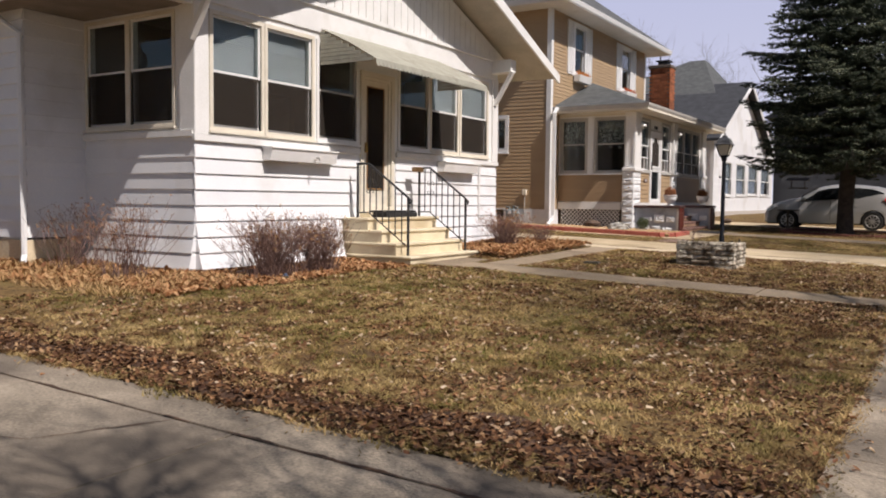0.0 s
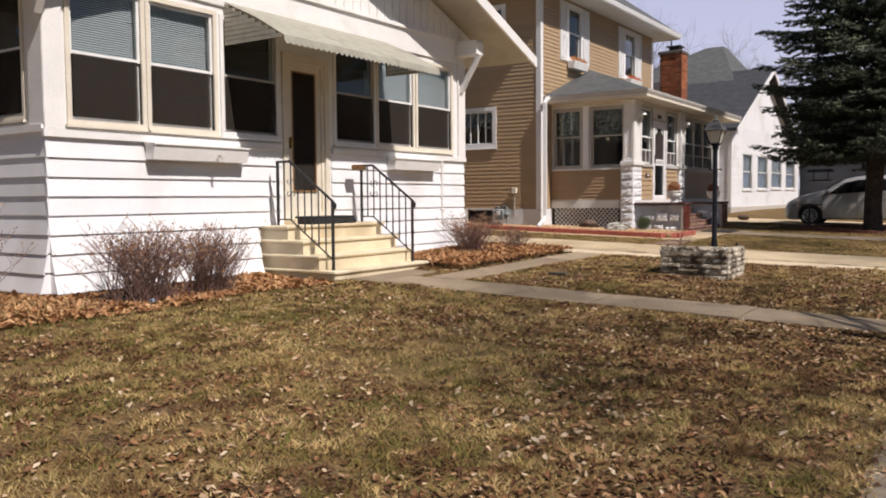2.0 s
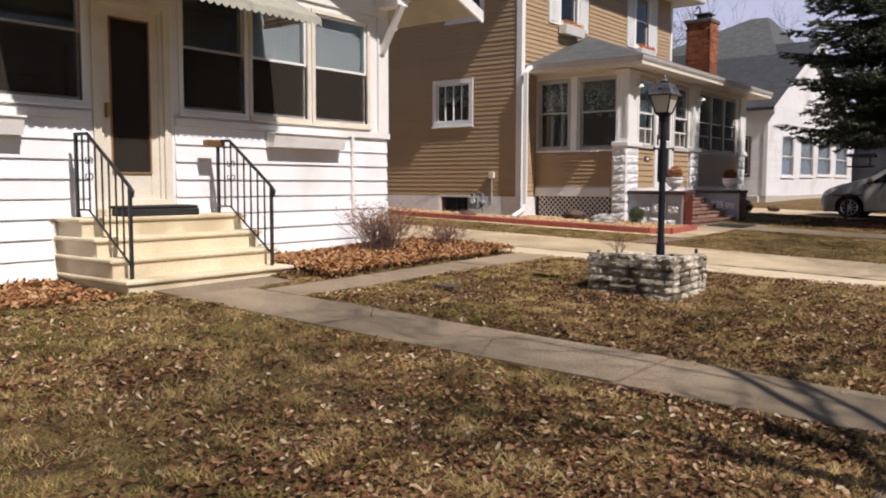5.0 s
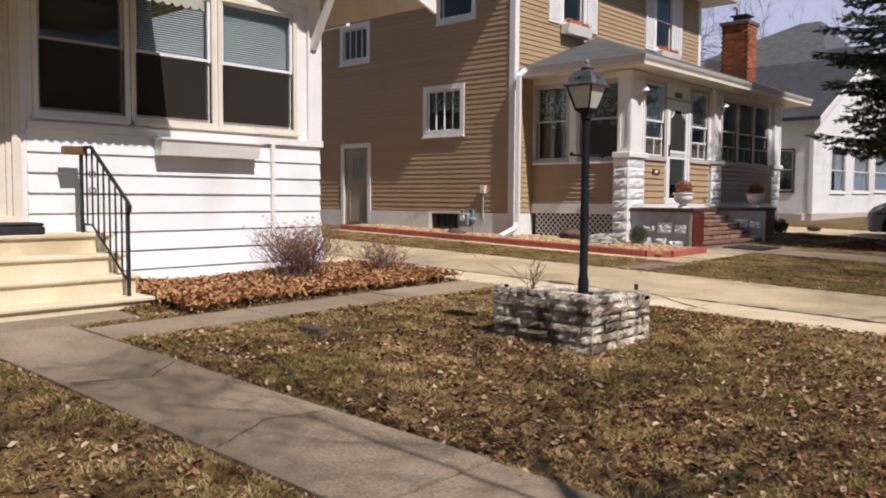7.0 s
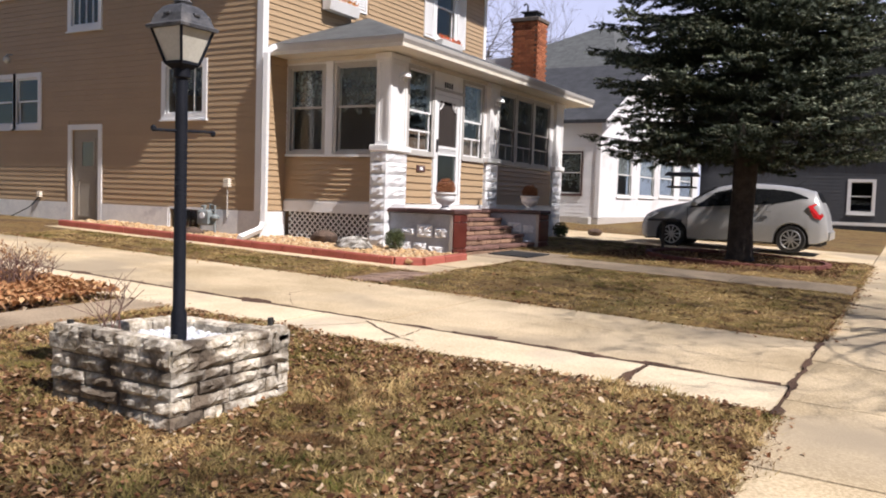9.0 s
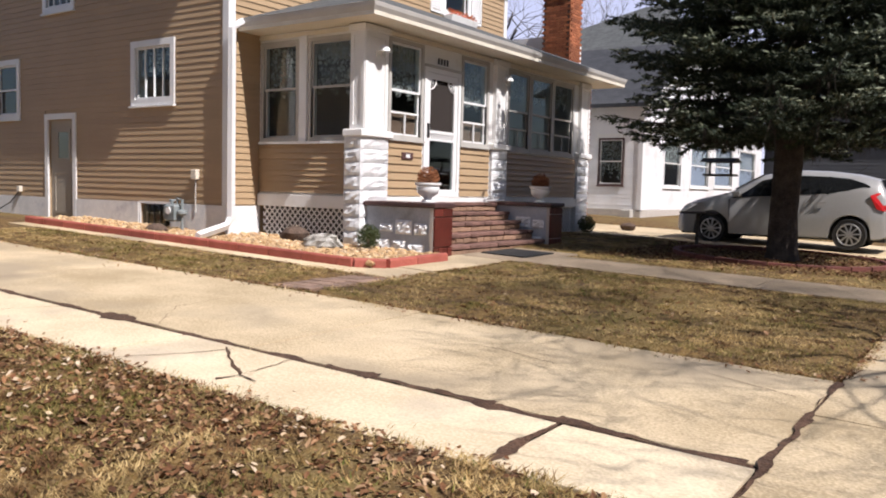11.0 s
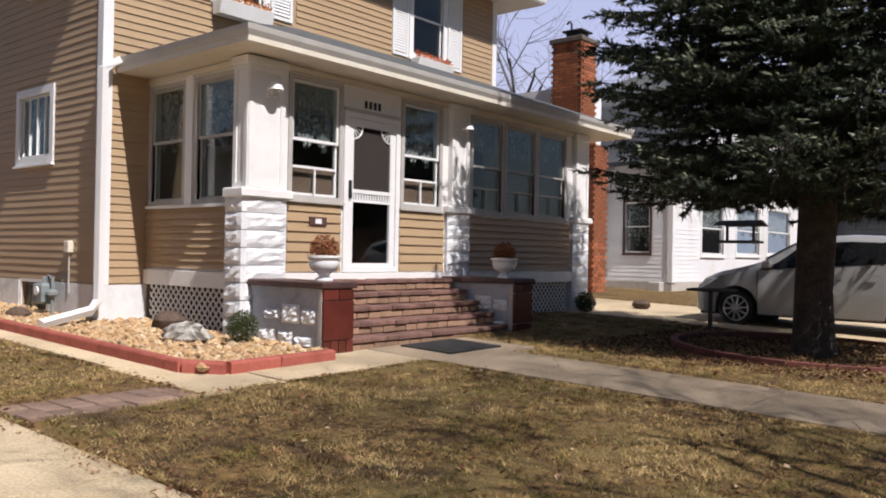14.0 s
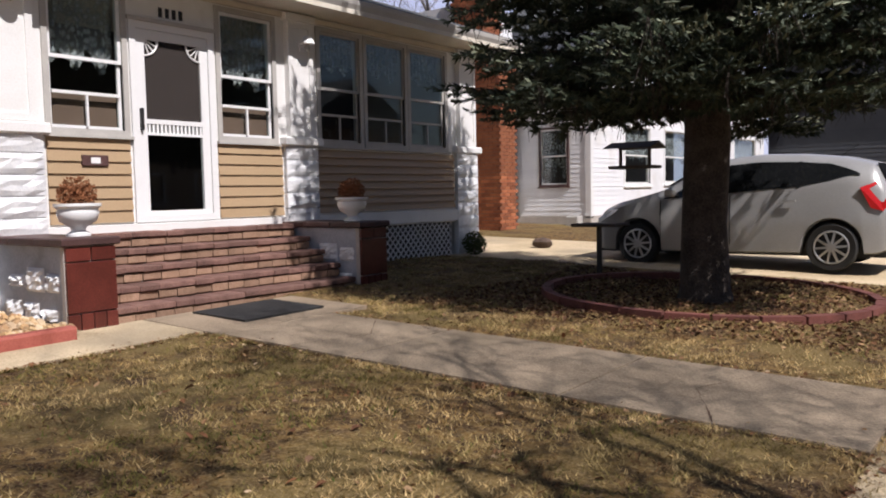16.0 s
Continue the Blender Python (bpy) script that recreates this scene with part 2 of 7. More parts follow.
WHITE_GLOSS = material("white_gloss", (0.78, 0.78, 0.77), (0.82, 0.82, 0.81), 0.35, 3, 60, 0.02)
RUBBER = material("rubber", (0.012, 0.012, 0.012), (0.025, 0.025, 0.025), 0.85, 9, 90, 0.4)
BARK = material("bark", (0.025, 0.019, 0.015), (0.065, 0.05, 0.04), 0.95, 8, 45, 1.0, dist=0.02)
BARK_GREY = material("bark_grey", (0.11, 0.10, 0.095), (0.19, 0.17, 0.16), 0.95, 8, 45, 0.8, dist=0.015)
BLUE_GREY = material("blue_grey_siding", (0.055, 0.06, 0.07), (0.07, 0.075, 0.085), 0.6, 2, 40, 0.1)
ASPHALT = material("asphalt", (0.045, 0.045, 0.045), (0.065, 0.064, 0.062), 0.95, 3, 80, 0.5)
SOIL = material("leaf_mould", (0.05, 0.026, 0.015), (0.11, 0.058, 0.032), 0.98, 6, 40, 0.8, dist=0.02)
GRAVEL_BASE = material("gravel_base", (0.25, 0.17, 0.10), (0.40, 0.29, 0.18), 0.95, 8, 50, 0.8, dist=0.02)
WOOD_WEATHERED = material("weathered_wood", (0.05, 0.04, 0.035), (0.09, 0.075, 0.06), 0.9, 9, 60, 0.4)
FENCE_WOOD = material("fence_wood", (0.42, 0.22, 0.08), (0.52, 0.29, 0.11), 0.8, 6, 50, 0.2, vary=0.1)
GLASS = glass_material("window_glass")
FROSTED = material("lamp_glass", (0.52, 0.50, 0.42), (0.60, 0.58, 0.50), 0.25, 6, 50, 0.02)
SCREEN = mesh_material("insect_screen", (0.05, 0.042, 0.035), 0.5)
LACE = lace_material()
LEAVES = island_material("dead_leaves", [(0.11, 0.045, 0.02), (0.24, 0.115, 0.05), (0.42, 0.26, 0.13), (0.15, 0.06, 0.028), (0.62, 0.47, 0.30), (0.30, 0.14, 0.06), (0.20, 0.085, 0.04)], 0.75, thin=0.15)
LEAVES_RED = island_material("bed_leaves", [(0.17, 0.07, 0.03), (0.33, 0.15, 0.06), (0.50, 0.28, 0.125), (0.24, 0.10, 0.04), (0.60, 0.39, 0.20), (0.36, 0.17, 0.07)], 0.75, thin=0.15)
GRASS = turf_material("turf_white_house", 1, 0.035)
GRASS_TAN = turf_material("turf_tan_house", 2, 0.0)
GRASS_GREEN = island_material("grass_green", [(0.07, 0.105, 0.014), (0.13, 0.155, 0.026), (0.22, 0.20, 0.045), (0.09, 0.125, 0.018)], 0.8, thin=0.2)
LEAVES_DARK = island_material("matted_leaves", [(0.050, 0.021, 0.010), (0.095, 0.040, 0.017), (0.16, 0.075, 0.031), (0.065, 0.028, 0.012), (0.24, 0.125, 0.055), (0.40, 0.26, 0.14)], 0.8, thin=0.05)
LEAVES_PALE = island_material("pale_leaves", [(0.55, 0.42, 0.28), (0.66, 0.54, 0.39), (0.42, 0.27, 0.15), (0.36, 0.19, 0.09)], 0.7, thin=0.15)
STRAW_BLADES = island_material("straw_blades", [(0.46, 0.30, 0.095), (0.56, 0.38, 0.14), (0.36, 0.22, 0.065), (0.62, 0.45, 0.19)], 0.8, thin=0.2)
STRAW = island_material("dry_stalks", [(0.42, 0.26, 0.11), (0.55, 0.37, 0.18), (0.30, 0.17, 0.07)], 0.8, thin=0.1)
TWIG = material("twig", (0.12, 0.068, 0.055), (0.25, 0.155, 0.125), 0.9, 12, 80, 0.2)
PEBBLE = island_material("bed_pebbles", [(0.44, 0.28, 0.13), (0.58, 0.41, 0.22), (0.26, 0.155, 0.08), (0.66, 0.52, 0.34), (0.38, 0.23, 0.115), (0.55, 0.36, 0.17)], 0.8)
WHITE_PEBBLE = island_material("white_pebbles", [(0.62, 0.64, 0.67), (0.75, 0.76, 0.78), (0.50, 0.52, 0.56)], 0.8)
NEEDLES = island_material("spruce_needles", [(0.018, 0.030, 0.017), (0.032, 0.046, 0.025), (0.055, 0.068, 0.038), (0.024, 0.038, 0.021), (0.085, 0.095, 0.052)], 0.65, thin=0.08)
PLANT_DRY = island_material("dry_plant", [(0.20, 0.075, 0.03), (0.30, 0.12, 0.05), (0.14, 0.05, 0.02)], 0.8)
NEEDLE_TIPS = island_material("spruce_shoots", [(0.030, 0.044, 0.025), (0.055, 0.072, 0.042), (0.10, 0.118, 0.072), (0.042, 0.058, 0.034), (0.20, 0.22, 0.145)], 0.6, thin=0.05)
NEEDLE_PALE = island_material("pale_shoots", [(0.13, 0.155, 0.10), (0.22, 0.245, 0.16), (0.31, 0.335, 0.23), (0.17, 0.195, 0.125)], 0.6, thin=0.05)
SHRUB_GREEN = island_material("shrub_green", [(0.02, 0.034, 0.009), (0.04, 0.055, 0.014), (0.075, 0.08, 0.022)], 0.7)
ORANGE = island_material("orange_flowers", [(0.55, 0.16, 0.03), (0.60, 0.28, 0.06), (0.40, 0.08, 0.02), (0.14, 0.15, 0.05)], 0.7)
RED_FLOWER = island_material("red_flowers", [(0.50, 0.06, 0.02), (0.60, 0.13, 0.04), (0.12, 0.13, 0.04)], 0.7)
ROCK_DARK = material("bed_rock", (0.045, 0.04, 0.03), (0.15, 0.135, 0.10), 0.9, 7, 50, 0.8, dist=0.02, c3=(0.48, 0.47, 0.42), c3_at=0.56)


# ---- building helpers ----
class Geo:
    """Vertices and faces of one mesh."""

    def __init__(self):
        self.v, self.f = [], []

    def add(self, verts, faces):
        k = len(self.v)
        self.v += [tuple(p) for p in verts]
        self.f += [tuple(i + k for i in f) for f in faces]
        return self

    def box(self, x0, x1, y0, y1, z0, z1, c=0.0):
        """A box; c: chamfer round its upright and level edges."""
        if c <= 0:
            p = [(x, y, z) for z in (z0, z1) for y in (y0, y1) for x in (x0, x1)]
            return self.add(p, [(0, 2, 3, 1), (4, 5, 7, 6), (0, 1, 5, 4), (2, 6, 7, 3), (0, 4, 6, 2), (1, 3, 7, 5)])
        rings = []
        for z, i in ((z0, c), (z0 + c, 0), (z1 - c, 0), (z1, c)):
            rings.append([(x0 + i, y0 + i, z), (x1 - i, y0 + i, z), (x1 - i, y1 - i, z), (x0 + i, y1 - i, z)])
        self.loft(rings)
        return self

    def loft(self, rings, caps=True, closed=True):
        n = len(rings[0])
        f = []
        for r in range(len(rings) - 1):
            for i in range(n if closed else n - 1):
                j = (i + 1) % n
                f.append((r * n + i, r * n + j, (r + 1) * n + j, (r + 1) * n + i))
        if caps:
            f += [tuple(reversed(range(n))), tuple(range((len(rings) - 1) * n, len(rings) * n))]
        return self.add([p for r in rings for p in r], f)

    def tube(self, pts, radii, n=6):
        pts = [Vector(p) for p in pts]
        if not isinstance(radii, (list, tuple)):
            radii = [radii] * len(pts)
        rings = []
        for i, p in enumerate(pts):
            d = (pts[min(i + 1, len(pts) - 1)] - pts[max(i - 1, 0)]).normalized()
            a = d.orthogonal().normalized() if i == 0 else (a - d * a.dot(d)).normalized()
            b = d.cross(a)
            rings.append([p + radii[i] * (math.cos(k * 2 * math.pi / n) * a + math.sin(k * 2 * math.pi / n) * b) for k in range(n)])
        return self.loft(rings)

    def lathe(self, x, y, profile, n=20):
        return self.loft([[(x + r * math.cos(k * 2 * math.pi / n), y + r * math.sin(k * 2 * math.pi / n), z) for k in range(n)] for r, z in profile])

    def prism(self, poly, axis, a, b):
        """A polygon in the two other axes, drawn out along one axis from a to b."""
        put = {"x": lambda p, s: (s, p[0], p[1]), "y": lambda p, s: (p[0], s, p[1]), "z": lambda p, s: (p[0], p[1], s)}[axis]
        return self.loft([[put(p, a) for p in poly], [put(p, b) for p in poly]])

    def mesh(self, name, mat, smooth=False):
        me = bpy.data.meshes.new(name)
        me.from_pydata(self.v, [], self.f)
        me.materials.append(mat)
        if not smooth:
            b = bmesh.new()
            b.from_mesh(me)
            if len(self.f) < 4000:
                bmesh.ops.recalc_face_normals(b, faces=b.faces)
            b.to_mesh(me)
            b.free()
        else:
            b = bmesh.new()
            b.from_mesh(me)
            bmesh.ops.recalc_face_normals(b, faces=b.faces)
            for f in b.faces:
                f.smooth = True
            b.to_mesh(me)
            b.free()
            me.set_sharp_from_angle(angle=radians(40))
        return me


def part(name, geo, mat, parent, label="", smooth=False):
    me = geo if isinstance(geo, bpy.types.Mesh) else geo.mesh(name, mat, smooth)
    ob = new(name, me)
    ob.parent = parent
    top = parent
    while top.parent:
        top = top.parent
    if parent is top:
        ob.matrix_parent_inverse = Matrix.Translation(-top.location)
    return tagged(ob, label)


def thing(name, loc, label, category, group="", kind=""):
    ob = new(name)
    ob.location = loc
    ob.empty_display_size = 0.2
    return tagged(ob, label, category, group, kind)


def solid(name, geo, mat, label, category, group="", kind="", smooth=False):
    return tagged(new(name, geo.mesh(name, mat, smooth)), label, category, group, kind)


class Plane:
    """A wall's own axes: a along it, d out of it, z up. side: which way it faces."""

    def __init__(self, side, at):
        self.side, self.at = side, at

    def p(self, a, d, z):
        s, at = self.side, self.at
        return {"east": (at + d, a, z), "west": (at - d, a, z), "south": (a, at - d, z), "north": (a, at + d, z)}[s]

    def box(self, g, a0, a1, d0, d1, z0, z1, c=0.0):
        p, q = self.p(a0, d0, z0), self.p(a1, d1, z1)
        g.box(*(s for k in range(3) for s in sorted((p[k], q[k]))), c)
        return g

    def ring(self, g, a0, a1, z0, z1, w, d0, d1):
        self.box(g, a0, a1, d0, d1, z0, z0 + w), self.box(g, a0, a1, d0, d1, z1 - w, z1)
        self.box(g, a0, a0 + w, d0, d1, z0 + w, z1 - w), self.box(g, a1 - w, a1, d0, d1, z0 + w, z1 - w)
        return g


def free_spans(a0, a1, holes):
    """What is left of a0..a1 when the spans in holes are taken away."""
    out, at = [], a0
    for h0, h1 in sorted(holes):
        if h0 > at + 0.01:
            out.append((at, min(h0, a1)))
        at = max(at, h1)
    if at < a1 - 0.01:
        out.append((at, a1))
    return [s for s in out if s[1] - s[0] > 0.01]


def wall_part(parent, pl, a0, a1, z0, z1, holes, mat, thick=0.15, name="wall", label=""):
    """One wall, thick, with its openings cut through it."""
    ca = sorted({a0, a1, *(min(max(h[k], a0), a1) for h in holes for k in (0, 1))})
    cz = sorted({z0, z1, *(min(max(h[k], z0), z1) for h in holes for k in (2, 3))})
    full = {(i, j) for i in range(len(ca) - 1) for j in range(len(cz) - 1)
            if not any(h[0] < (ca[i] + ca[i + 1]) / 2 < h[1] and h[2] < (cz[j] + cz[j + 1]) / 2 < h[3] for h in holes)}
    g, index = Geo(), {}

    def vert(i, j, k):
        if (i, j, k) not in index:
            index[i, j, k] = len(g.v)
            g.v.append(pl.p(ca[i], -thick * k, cz[j]))
        return index[i, j, k]
    for i, j in full:
        for k in (0, 1):
            g.f.append(tuple(vert(*c, k) for c in ((i, j), (i + 1, j), (i + 1, j + 1), (i, j + 1))))
        for (di, dj), (p, q) in (((-1, 0), ((i, j), (i, j + 1))), ((1, 0), ((i + 1, j), (i + 1, j + 1))), ((0, -1), ((i, j), (i + 1, j))), ((0, 1), ((i, j + 1), (i + 1, j + 1)))):
            if (i + di, j + dj) not in full:
                g.f.append((vert(*p, 0), vert(*q, 0), vert(*q, 1), vert(*p, 1)))
    return part(name, g, mat, parent, label)


def boards(parent, pl, a0, a1, z0, z1, step, holes, mat, thick=0.016, flare=None, clip=None, gap=0.012):
    """Lapped boards, one object each, from z0 up; flare(z): how far the wall stands out; clip(z): the span left by a sloping roof."""
    z = z0
    while z < z1 - 0.02:
        low, top = z + gap, min(z + step * 1.08 + gap, z1)
        lo, hi = (a0, a1) if not clip else clip(z)
        for s0, s1 in free_spans(max(a0, lo), min(a1, hi), [(h[0], h[1]) for h in holes if h[2] < z + step * 0.6 and h[3] > z + step * 0.3]):
            f0, f1 = (flare(z), flare(top)) if flare else (0, 0)
            j = random.uniform(-0.0015, 0.0015)
            pr = [(0.0, low), (f0 + thick + j, low), (f1 + 0.004, top), (0.0, top)]
            g = Geo()
            g.loft([[pl.p(s0, d, zz) for d, zz in pr], [pl.p(s1, d, zz) for d, zz in pr]])
            part("board", g, mat, parent)
        z += step


def sash_window(parent, pl, a0, a1, z0, z1, rail, trim=0.09, trim_mat=None, sash_mat=None, proud=0.03, label="", blind=0.0, screen=True, lace=False, head=None, muntin=0, upper_screen=False, name="window"):
    """A double-hung window in the hole a0..a1, z0..z1: casing, two sashes, panes, and what hangs behind them."""
    trim_mat, sash_mat = trim_mat or WHITE_TRIM, sash_mat or WHITE_TRIM
    g = Geo()
    pl.ring(g, a0 - trim, a1 + trim, z0 - trim, z1 + trim, trim, -0.05, proud)
    pl.box(g, a0 - trim - 0.02, a1 + trim + 0.02, 0, proud + 0.03, z0 - trim - 0.03, z0 - trim)
    w = part(name, g, trim_mat, parent, label)
    s = 0.035
    if rail:
        part("upper_sash", pl.ring(Geo(), a0, a1, rail - 0.02, z1, s, -0.035, -0.008), sash_mat, w)
        part("lower_sash", pl.ring(Geo(), a0, a1, z0, rail + 0.02, s, -0.065, -0.037), sash_mat, w)
        spans = ((rail, z1 - s, -0.022), (z0 + s, rail, -0.051))
    else:
        part("sash", pl.ring(Geo(), a0, a1, z0, z1, s, -0.045, -0.012), sash_mat, w)
        spans = ((z0 + s, z1 - s, -0.03),)
    for q0, q1, d in spans:
        pane = part("pane", pl.box(Geo(), a0 + s, a1 - s, d - 0.003, d + 0.003, q0, q1), GLASS, w)
        pane.visible_shadow = False
    for k in range(muntin):
        m = a0 + (a1 - a0) * (k + 1) / (muntin + 1)
        part("muntin", pl.box(Geo(), m - 0.008, m + 0.008, -0.045, -0.008, z0 + s, z1 - s), sash_mat, w)
    if screen and rail:
        part("insect_screen", pl.box(Geo(), a0 + s, a1 - s, -0.004, -0.002, z0 + s, rail - 0.015), SCREEN, w)
    if blind:
        zb = z1 - 0.02
        while zb > z1 - blind:
            g = Geo()
            g.loft([[pl.p(a, d, zz) for d, zz in ((-0.12, zb), (-0.09, zb - 0.022), (-0.088, zb - 0.02), (-0.118, zb + 0.002))] for a in (a0 + 0.03, a1 - 0.03)])
            part("blind_slat", g, BLIND, w)
            zb -= 0.026
    if lace:
        curtain(w, pl, a0, a1, z1, lace)
    return w


def curtain(w, pl, a0, a1, z1, drop):
    """A gathered lace valance, cut into points below."""
    g = Geo()
    n, rows = 40, 6
    rings = []
    for r in range(rows + 1):
        row = []
        for i in range(n + 1):
            a = a0 + 0.03 + (a1 - a0 - 0.06) * i / n
            u = i / n
            low = drop * (0.62 + 0.26 * abs(math.cos(u * math.pi * 2.5)) + 0.12 * abs(math.sin(u * 9.3)))
            row.append(pl.p(a, -0.12 + 0.018 * math.sin(u * 60) + 0.008 * math.sin(u * 131 + r), z1 - 0.02 - low * r / rows))
        rings.append(row)
    g.loft(rings, caps=False, closed=False)
    part("lace_curtain", g, LACE, w, "white lace valance", smooth=True)


# ---- ground heights ----
def smooth01(t):
    t = np.clip(t, 0.0, 1.0)
    return t * t * (3 - 2 * t)


def plain(x, y):
    """The even slope of the yards, up from the street and along it."""
    return 0.0289 - 0.0291 * np.clip(x, -16.0, 3.0) + 0.0116 * np.clip(y, -4.0, 42.0)


def band(v, lo, hi, soft=0.10):
    return smooth01((v - lo) / soft + 0.5) * smooth01((hi - v) / soft + 0.5)


def most(parts):
    out = parts[0]
    for p in parts[1:]:
        out = np.maximum(out, p)
    return out


BEDS = [(-6.95, -0.4, 10.45, 11.27), (-6.2, -5.68, 11.2, 16.1), (-6.35, -0.4, 23.1, 24.35), (-6.3, -5.2, 23.0, 24.85), (-6.35, -5.42, 20.3, 23.2), (-14, -5.35, 20.35, 20.72), (-5.95, -5.35, 18.9, 20.4), (-6.95, -6.4, 10.5, 11.9)]


def paved(x, y):
    """1 where driveway or pavement lies in its shallow bed, 0 on the lawns."""
    return most([band(y, -1.0, 3.3) * band(x, -40, 2), band(y, 16.05, 18.93) * band(x, -40, 2), band(x, -0.44, 1.1), band(y, 29.3, 33.0) * band(x, -14, 3), band(x, 5.0, 13.0, 0.3)])


def path_bed(x, y):
    """1 under the narrow paths."""
    return most([band(x, a, b, 0.16) * band(y, c, d, 0.16) for a, b, c, d in BEDS])


def ground_z(x, y):
    """The lie of the soil: the slope, the beds of the paving, and small bumps on the lawns."""
    p, q = paved(x, y), path_bed(x, y)
    bump = 0.022 * np.sin(x * 1.7 + 2.0 * np.sin(y * 0.7)) * np.sin(y * 1.3 + x * 0.4) + 0.010 * np.sin(x * 4.1 + y) * np.sin(y * 3.7 - x * 1.9)
    near = band(x, -14, 1.5, 1.0) * band(y, -1, 33, 1.0)
    return plain(x, y) - 0.075 * p - 0.06 * q + bump * near * (1 - np.maximum(p, q))

# ---- ground ----
def ground_material():
    m = bpy.data.materials.new("lawn_soil")
    m.use_nodes = True
    n, l = m.node_tree.nodes, m.node_tree.links
    pos = n.new("ShaderNodeNewGeometry").outputs["Position"]

    def tex(sc, detail, lo, hi):
        t, r = n.new("ShaderNodeTexNoise"), n.new("ShaderNodeMapRange")
        t.inputs["Scale"].default_value, t.inputs["Detail"].default_value = sc, detail
        r.inputs["From Min"].default_value, r.inputs["From Max"].default_value = lo, hi
        l.new(pos, t.inputs["Vector"]), l.new(t.outputs["Fac"], r.inputs["Value"])
        return r.outputs[0]

    def mix(fac, a, b):
        x = n.new("ShaderNodeMix")
        x.data_type = "RGBA"
        l.new(fac, x.inputs["Factor"])
        for sock, v in (("A", a), ("B", b)):
            if isinstance(v, tuple):
                x.inputs[sock].default_value = (*v, 1)
            else:
                l.new(v, x.inputs[sock])
        return x.outputs["Result"]
    col = mix(tex(14, 6, 0.4, 0.6), (0.05, 0.025, 0.010), (0.19, 0.115, 0.038))
    col = mix(tex(0.9, 5, 0.50, 0.62), col, (0.15, 0.105, 0.036))
    col = mix(tex(1.7, 6, 0.55, 0.66), col, (0.065, 0.034, 0.018))
    col = mix(tex(60, 3, 0.45, 0.75), col, (0.25, 0.18, 0.09))
    b = n["Principled BSDF"]
    l.new(col, b.inputs["Base Color"])
    b.inputs["Roughness"].default_value, b.inputs["Specular IOR Level"].default_value = 0.95, 0.2
    bp = n.new("ShaderNodeBump")
    bp.inputs["Strength"].default_value, bp.inputs["Distance"].default_value = 0.8, 0.02
    l.new(tex(40, 4, 0, 1), bp.inputs["Height"]), l.new(bp.outputs[0], b.inputs["Normal"])
    return m


LAWN = ground_material()
xs = [-600, -200, -90, -45, -25, -18] + [-14 + 0.16 * i for i in range(98)] + [1.9, 3, 4.7, 5.0, 5.3, 9, 12.7, 13, 13.3, 25, 60, 200, 600]
ys = [-600, -200, -80, -30, -12, -6, -3] + [-1.5 + 0.16 * i for i in range(222)] + [35, 38, 42, 46, 50, 60, 90, 200, 600]
gx, gy = np.meshgrid(np.array(xs, float), np.array(ys, float))
rows = np.stack([gx, gy, ground_z(gx, gy)], 2).tolist()
solid("ground", Geo().loft(rows, caps=False, closed=False), LAWN, "dry brown spring lawn with green patches and bare soil", "ground", kind="structure", smooth=True)


def slab(x0, x1, y0, y1, mat, parent, lift=0.055, jitter=0.003):
    """One poured slab that follows the slope of the yard, with worn edges."""
    dz = [random.uniform(-jitter, jitter) for _ in range(4)]
    c = 0.002
    rings = []
    for drop, i in ((-0.12, 0), (-0.006, 0), (0, c)):
        ring = []
        for k, (x, y) in enumerate(((x0 + i, y0 + i), (x1 - i, y0 + i), (x1 - i, y1 - i), (x0 + i, y1 - i))):
            ring.append((x, y, plain(x, y) - 0.075 + lift + drop + dz[k]))
        rings.append(ring)
    return part("slab", Geo().loft(rings), mat, parent)


drive1 = thing("driveway_south", (-2, 2, 0.0), "weathered grey concrete driveway slabs with cracks, beside the white house", "driveway", kind="structure")
for i in range(6):
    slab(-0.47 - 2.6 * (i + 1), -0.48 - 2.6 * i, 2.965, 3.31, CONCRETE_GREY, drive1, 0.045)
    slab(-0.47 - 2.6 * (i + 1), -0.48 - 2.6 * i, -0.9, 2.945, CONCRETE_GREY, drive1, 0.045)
drive2 = thing("driveway_middle", (-3, 17.5, 0.2), "pale concrete driveway between the two houses with dark cracked joint", "driveway", kind="structure")
xj = [-0.47, -1.46, -4.5, -7.6, -10.7, -14, -20]
for a, b in zip(xj, xj[1:]):
    slab(b + 0.015, a - 0.015, 16.06 - (0.08 if a < -1 else 0), 16.81, CONCRETE_PALE, drive2, 0.062, 0.004)
for a, b in zip([-0.47, -3.9, -8.1, -12.5, -20], [-3.9, -8.1, -12.5, -20]):
    slab(b + 0.008, a - 0.008, 16.90, 18.92, CONCRETE, drive2, 0.055)
drive3 = thing("driveway_north", (-4, 31, 0.4), "concrete driveway under the parked silver hatchback", "driveway", kind="structure")
for i in range(4):
    slab(-0.47 - 3.2 * (i + 1), -0.48 - 3.2 * i, 29.4, 32.9, CONCRETE, drive3)
for nm, parent, x0, x1, y0, y1, hgt in (("joint_fill", drive1, -16, -0.48, -0.88, 3.30, 0.036), ("joint_fill", drive2, -20, -0.44, 16.0, 18.90, 0.047)):
    part(nm, Geo().loft([[(x, y, float(plain(x, y)) - 0.075 + dz) for x, y in ((x0, y0), (x1, y0), (x1, y1), (x0, y1))] for dz in (0.0, hgt)]), SOIL, parent, "dark soil in the joints")
